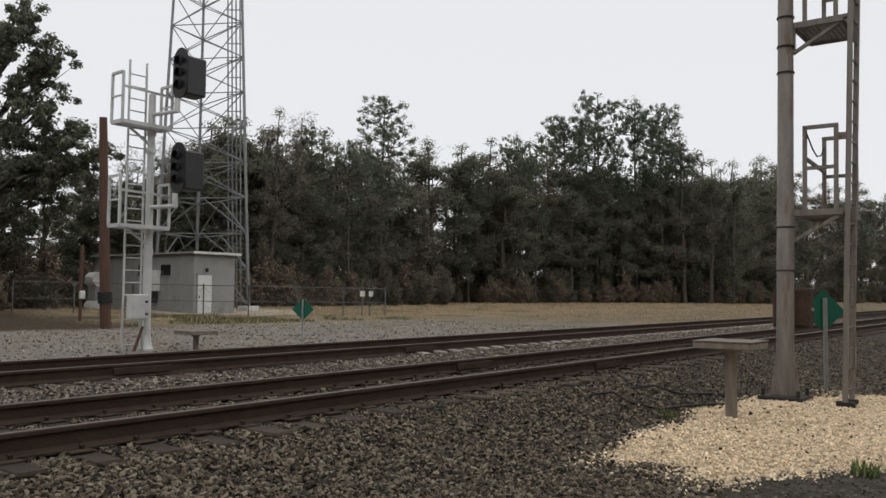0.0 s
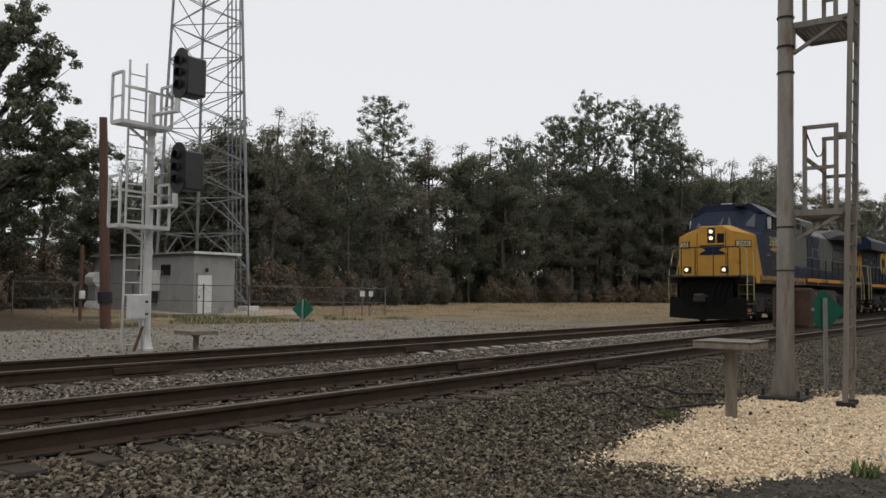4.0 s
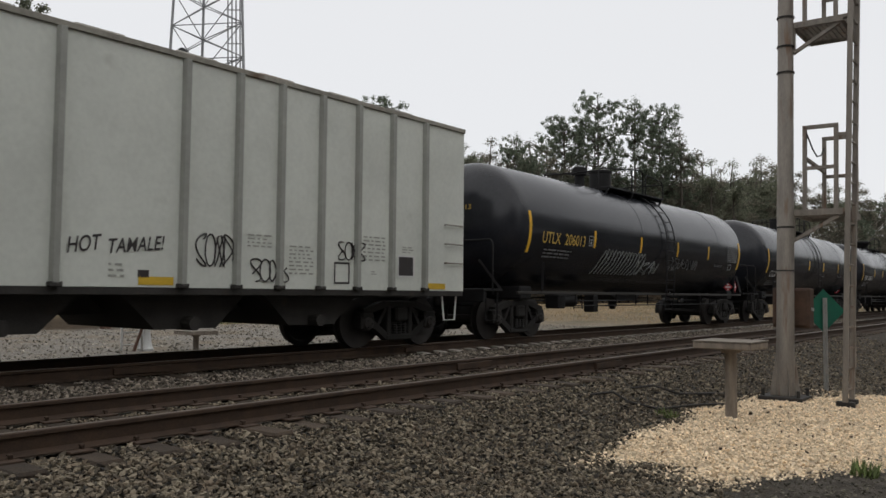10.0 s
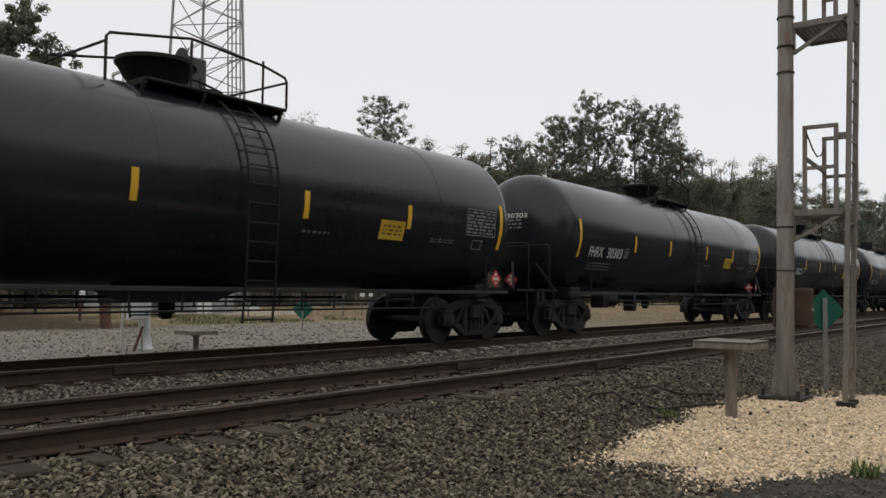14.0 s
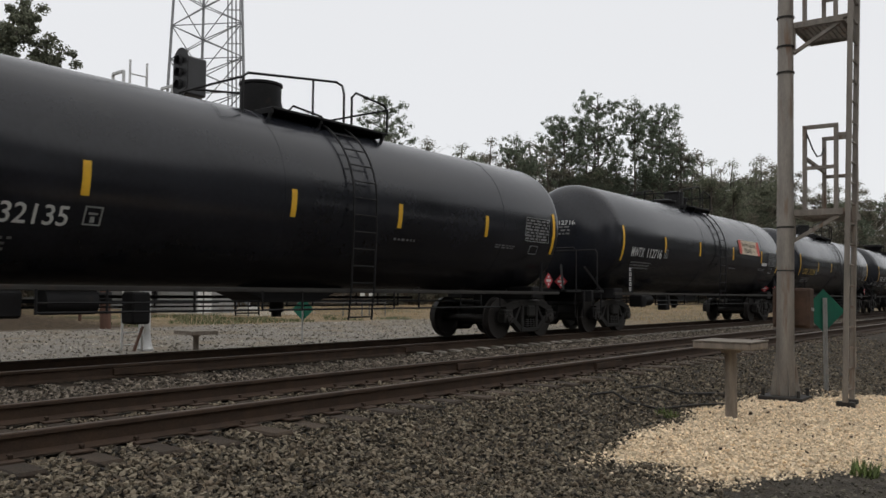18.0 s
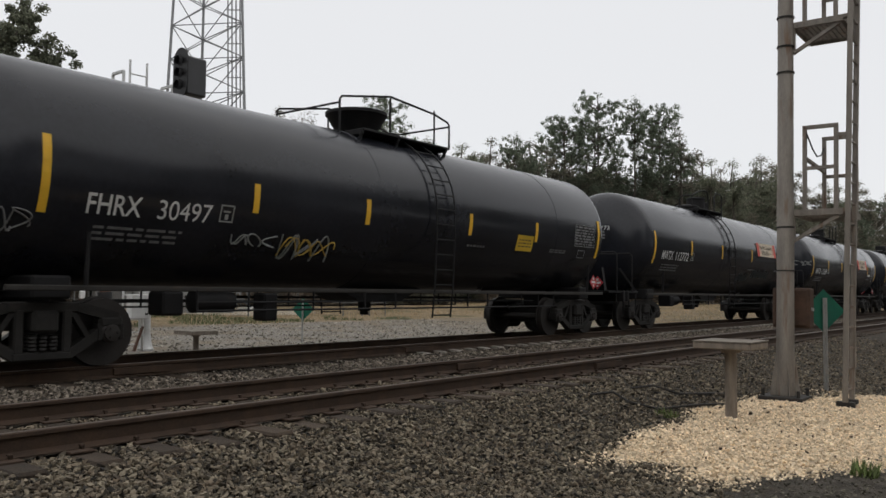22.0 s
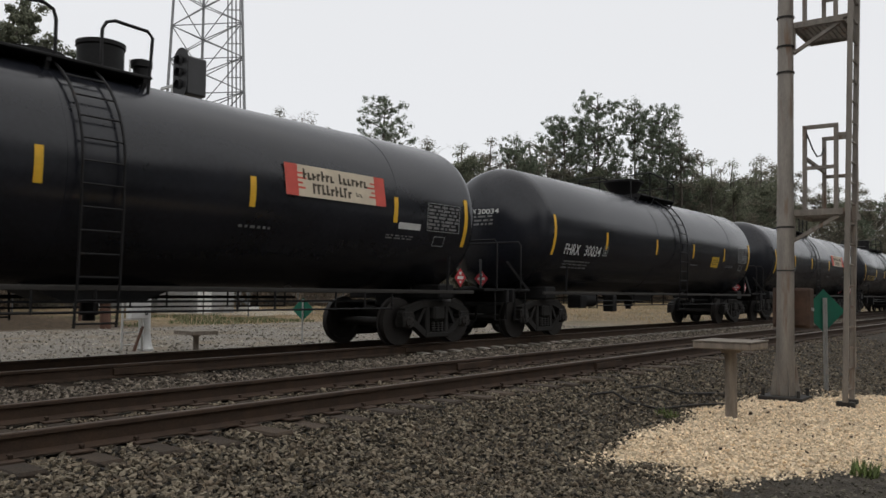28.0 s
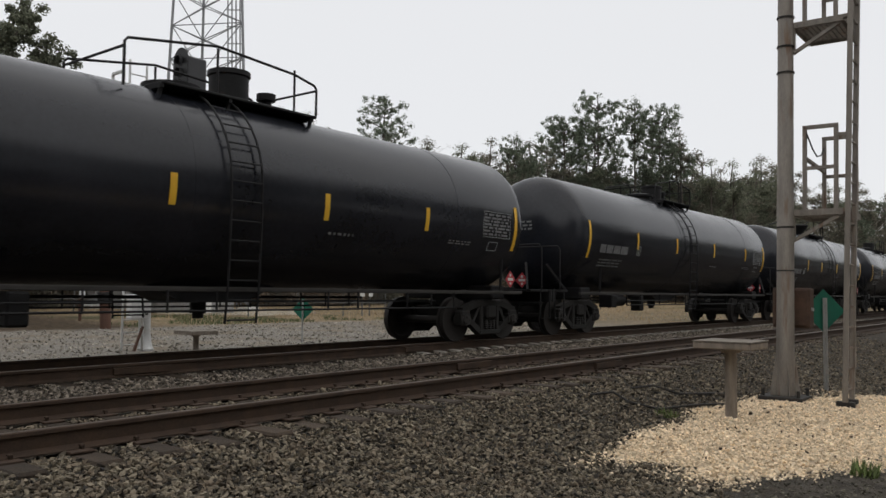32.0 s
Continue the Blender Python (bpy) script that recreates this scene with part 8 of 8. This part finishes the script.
MOVERS.append((engine(124.45, "825", False, True), 124.45))


# ---- covered hopper ----
M_HOPPER = mat("pale_grey_hopper", (0.62, 0.64, 0.585), 0.65, var=0.10, scale=0.9, fine=14, bump=0.03, cover=((0.46, 0.47, 0.42), 0.66, 1.2))
M_PATCH = mat("pale_number_patch", (0.63, 0.645, 0.585), 0.65, var=0.08, scale=3, fine=40, bump=0)
M_HOPDIRT = mat("grimy_hopper_end", (0.26, 0.245, 0.210), 0.8, var=0.3, scale=1.5, fine=14, bump=0.05, cover=((0.13, 0.085, 0.055), 0.53, 1.3))


M_FAINT = mat("faint_grey_stencil", (0.33, 0.335, 0.30), 0.75, var=0.2, scale=4, fine=40, bump=0)
# ribs darker than the sheets: the shading of their sides is put into colour
M_HOPPOST = mat("shade_toned_hopper_rib", (0.31, 0.315, 0.285), 0.75, var=0.15, scale=1.5, fine=14, bump=0.03)


def hopper():
    h = thing("hopper_car", "pale grey covered hopper car with ribbed sides and graffiti", "hopper car", pose(125.2, YT, 0))
    n = 14.65
    part("side_sheet", Geo().box((n / 2, -1.57, 2.68), (n, 0.05, 3.24), 0.006), M_HOPPER, h)
    part("side_sheet", Geo().box((n / 2, 1.57, 2.68), (n, 0.05, 3.24), 0.006), M_HOPPER, h)
    part("top_chord", Geo().box((n / 2, -1.60, 4.26), (n, 0.06, 0.08), 0.006), M_HOPDIRT, h)
    part("top_chord", Geo().box((n / 2, 1.60, 4.26), (n, 0.06, 0.08), 0.006), M_HOPDIRT, h)
    for x in (1.28, 2.08, 2.97, 3.85, 4.73, 5.61, 6.48, 7.36, 8.23, 9.13, 9.93, 10.78, 11.62, 12.49, 13.41):
        if abs(x - 7.36) < 0.01:
            continue
        for s in (-1, 1):
            part("side_post", Geo().prism([(x - 0.058, s * 1.59), (x - 0.038, s * 1.68), (x + 0.038, s * 1.68), (x + 0.058, s * 1.59)], 1.10, 4.22, "z"), M_HOPPOST, h)
            part("post_foot", Geo().box((x, s * 1.62, 1.09), (0.16, 0.12, 0.06), 0.006), M_CARSTEEL, h)
    for s, x in ((1, 0.0), (-1, n)):
        part("end_sheet", Geo().box((x + s * 0.03, 0, 3.82), (0.06, 3.12, 0.88), 0.006), M_HOPPER, h)
        part("slope_sheet", Geo().prism([(x + s * 0.06, 3.38), (x + s * 0.12, 3.38), (x + s * 0.34, 2.55), (x + s * 0.28, 2.55)], -1.54, 1.54, "y"), M_HOPPER, h)
        part("end_beam", Geo().box((x + s * 0.10, 0, 3.36), (0.2, 3.12, 0.08), 0.01), M_HOPDIRT, h)
        part("end_beam", Geo().box((x + s * 0.25, 0, 2.52), (0.2, 3.12, 0.10), 0.01), M_HOPDIRT, h)
        part("lower_slope", Geo().prism([(x + s * 0.55, 2.5), (x + s * 0.62, 2.5), (x + s * 2.1, 1.1), (x + s * 2.0, 1.1)], -1.54, 1.54, "y"), M_HOPDIRT, h)
        part("end_sill", Geo().box((x + s * 0.30, 0, 1.08), (0.7, 3.1, 0.16), 0.01), M_HOPDIRT, h)
        for y in (-0.6, 0.6):
            part("end_post", Geo().box((x + s * 0.32, y, 1.85), (0.10, 0.12, 1.4), 0.01), M_HOPDIRT, h)
        part("brake_wheel", Geo().lathe((x + s * 0.02, 0.35, 1.95), (s, 0, 0), [(0, 0.26), (0.03, 0.28), (0.05, 0.26)], 16), M_CARSTEEL, h)
        part("end_box", Geo().box((x + s * 0.35, -0.95, 1.85), (0.14, 0.5, 0.34), 0.02), M_CARSTEEL, h)
        for k in range(3):
            part("grab_iron", Geo().tube([(x + s * 0.1, -1.60, 1.6 + 0.37 * k), (x + s * 0.1, -1.66, 1.6 + 0.37 * k), (x + s * 0.62, -1.66, 1.6 + 0.37 * k), (x + s * 0.62, -1.60, 1.6 + 0.37 * k)], 0.015, 5), M_HOPDIRT, h)
        for k in range(8):
            part("rung", Geo().tube([(x - s * 0.06, 1.0, 1.4 + 0.37 * k), (x - s * 0.06, 1.42, 1.4 + 0.37 * k)], 0.014, 5), M_HOPPER, h)
        part("ladder_rail", Geo().beam((x - s * 0.06, 1.0, 1.2), (x - s * 0.06, 1.0, 4.3), 0.03), M_HOPPER, h)
        part("ladder_rail", Geo().beam((x - s * 0.06, 1.42, 1.2), (x - s * 0.06, 1.42, 4.3), 0.03), M_HOPPER, h)
        part("stirrup", Geo().tube([(x + s * 0.1, -1.5, 1.05), (x + s * 0.16, -1.5, 0.5), (x + s * 0.5, -1.5, 0.5), (x + s * 0.58, -1.5, 1.05)], 0.02, 5), M_HOPPER, h)
        part("coupler", Geo().box((x - s * 0.2, 0, 0.85), (0.9, 0.3, 0.3), 0.04), M_WHEEL, h)
        part("roof_step", Geo().box((x + s * 0.1, 0, 4.58), (0.7, 0.9, 0.05), 0.01).beam((x - s * 0.1, -1.5, 4.32), (x - s * 0.1, 0, 4.55), 0.04).beam((x - s * 0.1, 1.5, 4.32), (x - s * 0.1, 0, 4.55), 0.04), M_HOPDIRT, h)
    part("roof", loft([(0.03, [(-1.56, 4.2), (1.56, 4.2), (1.56, 4.29), (0.6, 4.47), (-0.6, 4.47), (-1.56, 4.29)]), (n - 0.03, [(-1.56, 4.2), (1.56, 4.2), (1.56, 4.29), (0.6, 4.47), (-0.6, 4.47), (-1.56, 4.29)])]), M_HOPPER, h)
    for k in range(9):
        part("roof_hatch", Geo().box((1.2 + k * 1.53, -0.62, 4.50), (0.75, 0.7, 0.10), 0.03), M_HOPDIRT, h)
    part("running_board", Geo().box((n / 2, 0.0, 4.60), (n - 0.6, 0.5, 0.04), 0.01), M_HOPDIRT, h)
    part("side_sill", Geo().box((n / 2, -1.55, 1.02), (n, 0.08, 0.12), 0.01), M_CARSTEEL, h)
    part("centre_sill", Geo().box((n / 2, 0, 0.86), (n - 0.6, 0.6, 0.36), 0.02), M_CARSTEEL, h)
    for x in (3.4, 6.0, 8.6, 11.0):
        part("discharge_gate", Geo().prism([(x - 1.15, 1.1), (x + 1.15, 1.1), (x + 0.5, 0.48), (x - 0.5, 0.48)], -1.2, 1.2, "y"), M_CARSTEEL, h)
        part("gate_pipe", Geo().cyl((x, -1.42, 0.56), (x, 1.42, 0.56), 0.10, n=10), M_CARSTEEL, h)
    y = 1.603
    for txt, x, z, w, hh in (("KL", 1.68, 2.21, 0.40, 0.26), ("RX", 2.50, 2.21, 0.36, 0.26), ("57", 1.66, 1.81, 0.33, 0.25), ("105", 2.50, 1.81, 0.46, 0.25)):
        letters(txt, w, hh, facing(x, -y - 0.006, z), M_INK, h, label="black car number")
    for x, z, w in ((1.68, 2.02, 0.5), (2.53, 2.02, 0.62)):
        part("number_patch", sheet(w, 0.86), M_PATCH, h, "pale patch behind the number", facing(x, -1.600, z), smooth=0)
    turn = Matrix.Translation((-0.004, -1.12, 3.98)) @ Matrix.Rotation(radians(-90), 4, "Z") @ Matrix.Rotation(radians(90), 4, "X")
    part("number_patch", sheet(0.62, 0.50), M_PATCH, h, "pale patch behind the number", turn, smooth=0)
    part("stencil", bars(0.5, 0.36, 2, 5, 0.8), M_INK, h, "", turn @ Matrix.Translation((0, 0, 0.008)), smooth=0)
    for x in (0.86, 4.28, 7.85, 13.8):
        part("reflector", sheet(0.52, 0.11), M_PLATE, h, "yellow reflective patch", facing(x, -y, 1.15), smooth=0)
    for x, z, w, hh, r in ((2.5, 1.36, 0.5, 0.22, 3), (1.68, 1.36, 0.4, 0.3, 4), (4.3, 1.42, 0.35, 0.2, 3), (9.56, 1.78, 0.45, 0.22, 4), (10.39, 1.52, 0.50, 0.48, 8), (12.06, 1.78, 0.55, 0.46, 7), (12.95, 1.80, 0.30, 0.14, 3), (12.05, 1.36, 0.14, 0.08, 2), (7.28, 1.28, 0.22, 0.22, 3), (2.5, 3.7, 0.5, 0.14, 1)):
        part("stencil", bars(w, hh, r, int(x * 10), 0.6), M_FAINT, h, "", facing(x, -y, z), smooth=0)
    part("notice", sheet(0.4, 0.34), M_INK, h, "black and white notice", facing(12.9, -y, 1.5), smooth=0)
    part("notice_frame", sheet(0.36, 0.36, 0.03), M_INK, h, "black stencilled frame", facing(11.28, -y, 1.34), smooth=0)
    part("notice_mark", sheet(0.16, 0.10), M_INK, h, "", facing(7.66, -y, 1.24), smooth=0)
    part("notice_rim", sheet(0.46, 0.40, 0.03), M_WHITE, h, "", facing(12.9, -y - 0.002, 1.5), smooth=0)
    for txt, x, w, hh, tilt in (("HOT", 6.85, 0.42, 0.20, 8), ("TAMALE!", 7.55, 0.80, 0.19, 6)):
        letters(txt, w, hh, facing(x, -y - 0.004, 1.60 if x < 7 else 1.62) @ Matrix.Rotation(radians(tilt), 4, "Z"), M_INK, h, "graffiti", "black marker graffiti", 0.25)
    for x, z, w, hh, sd in ((8.78, 1.60, 0.62, 0.46, 5), (9.78, 1.34, 0.72, 0.34, 6), (11.52, 1.71, 0.62, 0.30, 8)):
        rng = random.Random(sd)
        for q in range(4):
            cx, ph = x + w * (q / 4 - 0.4), rng.uniform(0, 6)
            g = Geo().tube([(cx + w * 0.14 * math.cos(a * 2 + ph), -y - 0.004, z + hh / 2 * math.sin(a * (1 + q % 3) + ph)) for a in np.linspace(0, 5, 18)], 0.012, 4)
            part("graffiti", g, M_INK, h, "black marker graffiti")
    freight_truck(h, 1.27)
    freight_truck(h, n - 1.3)
    return h


MOVERS.append((hopper(), 125.2))


# ---- what moves ----
def motions():
    for ob, x in MOVERS:
        turned = math.degrees(ob.rotation_euler.z)
        walk(ob, [(t, pose(x - SPEED * t, YT, 0, 0, 0, turned)) for t in (0.0, 8.0, 16.0, 24.0, 32.0)])
    spun = {}
    for w, x, r in TURNING:
        back = w.parent.parent.name.startswith("locomotive.")
        key = (x, r, back)
        if key not in spun:
            turn = (1 if back else -1) * math.degrees(SPEED / FPS / r)
            walk(w, [(k / FPS, pose(x, 0, r, 0, turn * k, 0)) for k in range(32 * FPS + 1)])
            spun[key] = w.animation_data
        else:
            # the same turn at the same place on its truck
            w.rotation_mode = "QUATERNION"
            keys = w.animation_data_create()
            keys.action = spun[key].action
            keys.action_slot = spun[key].action_slot


motions()
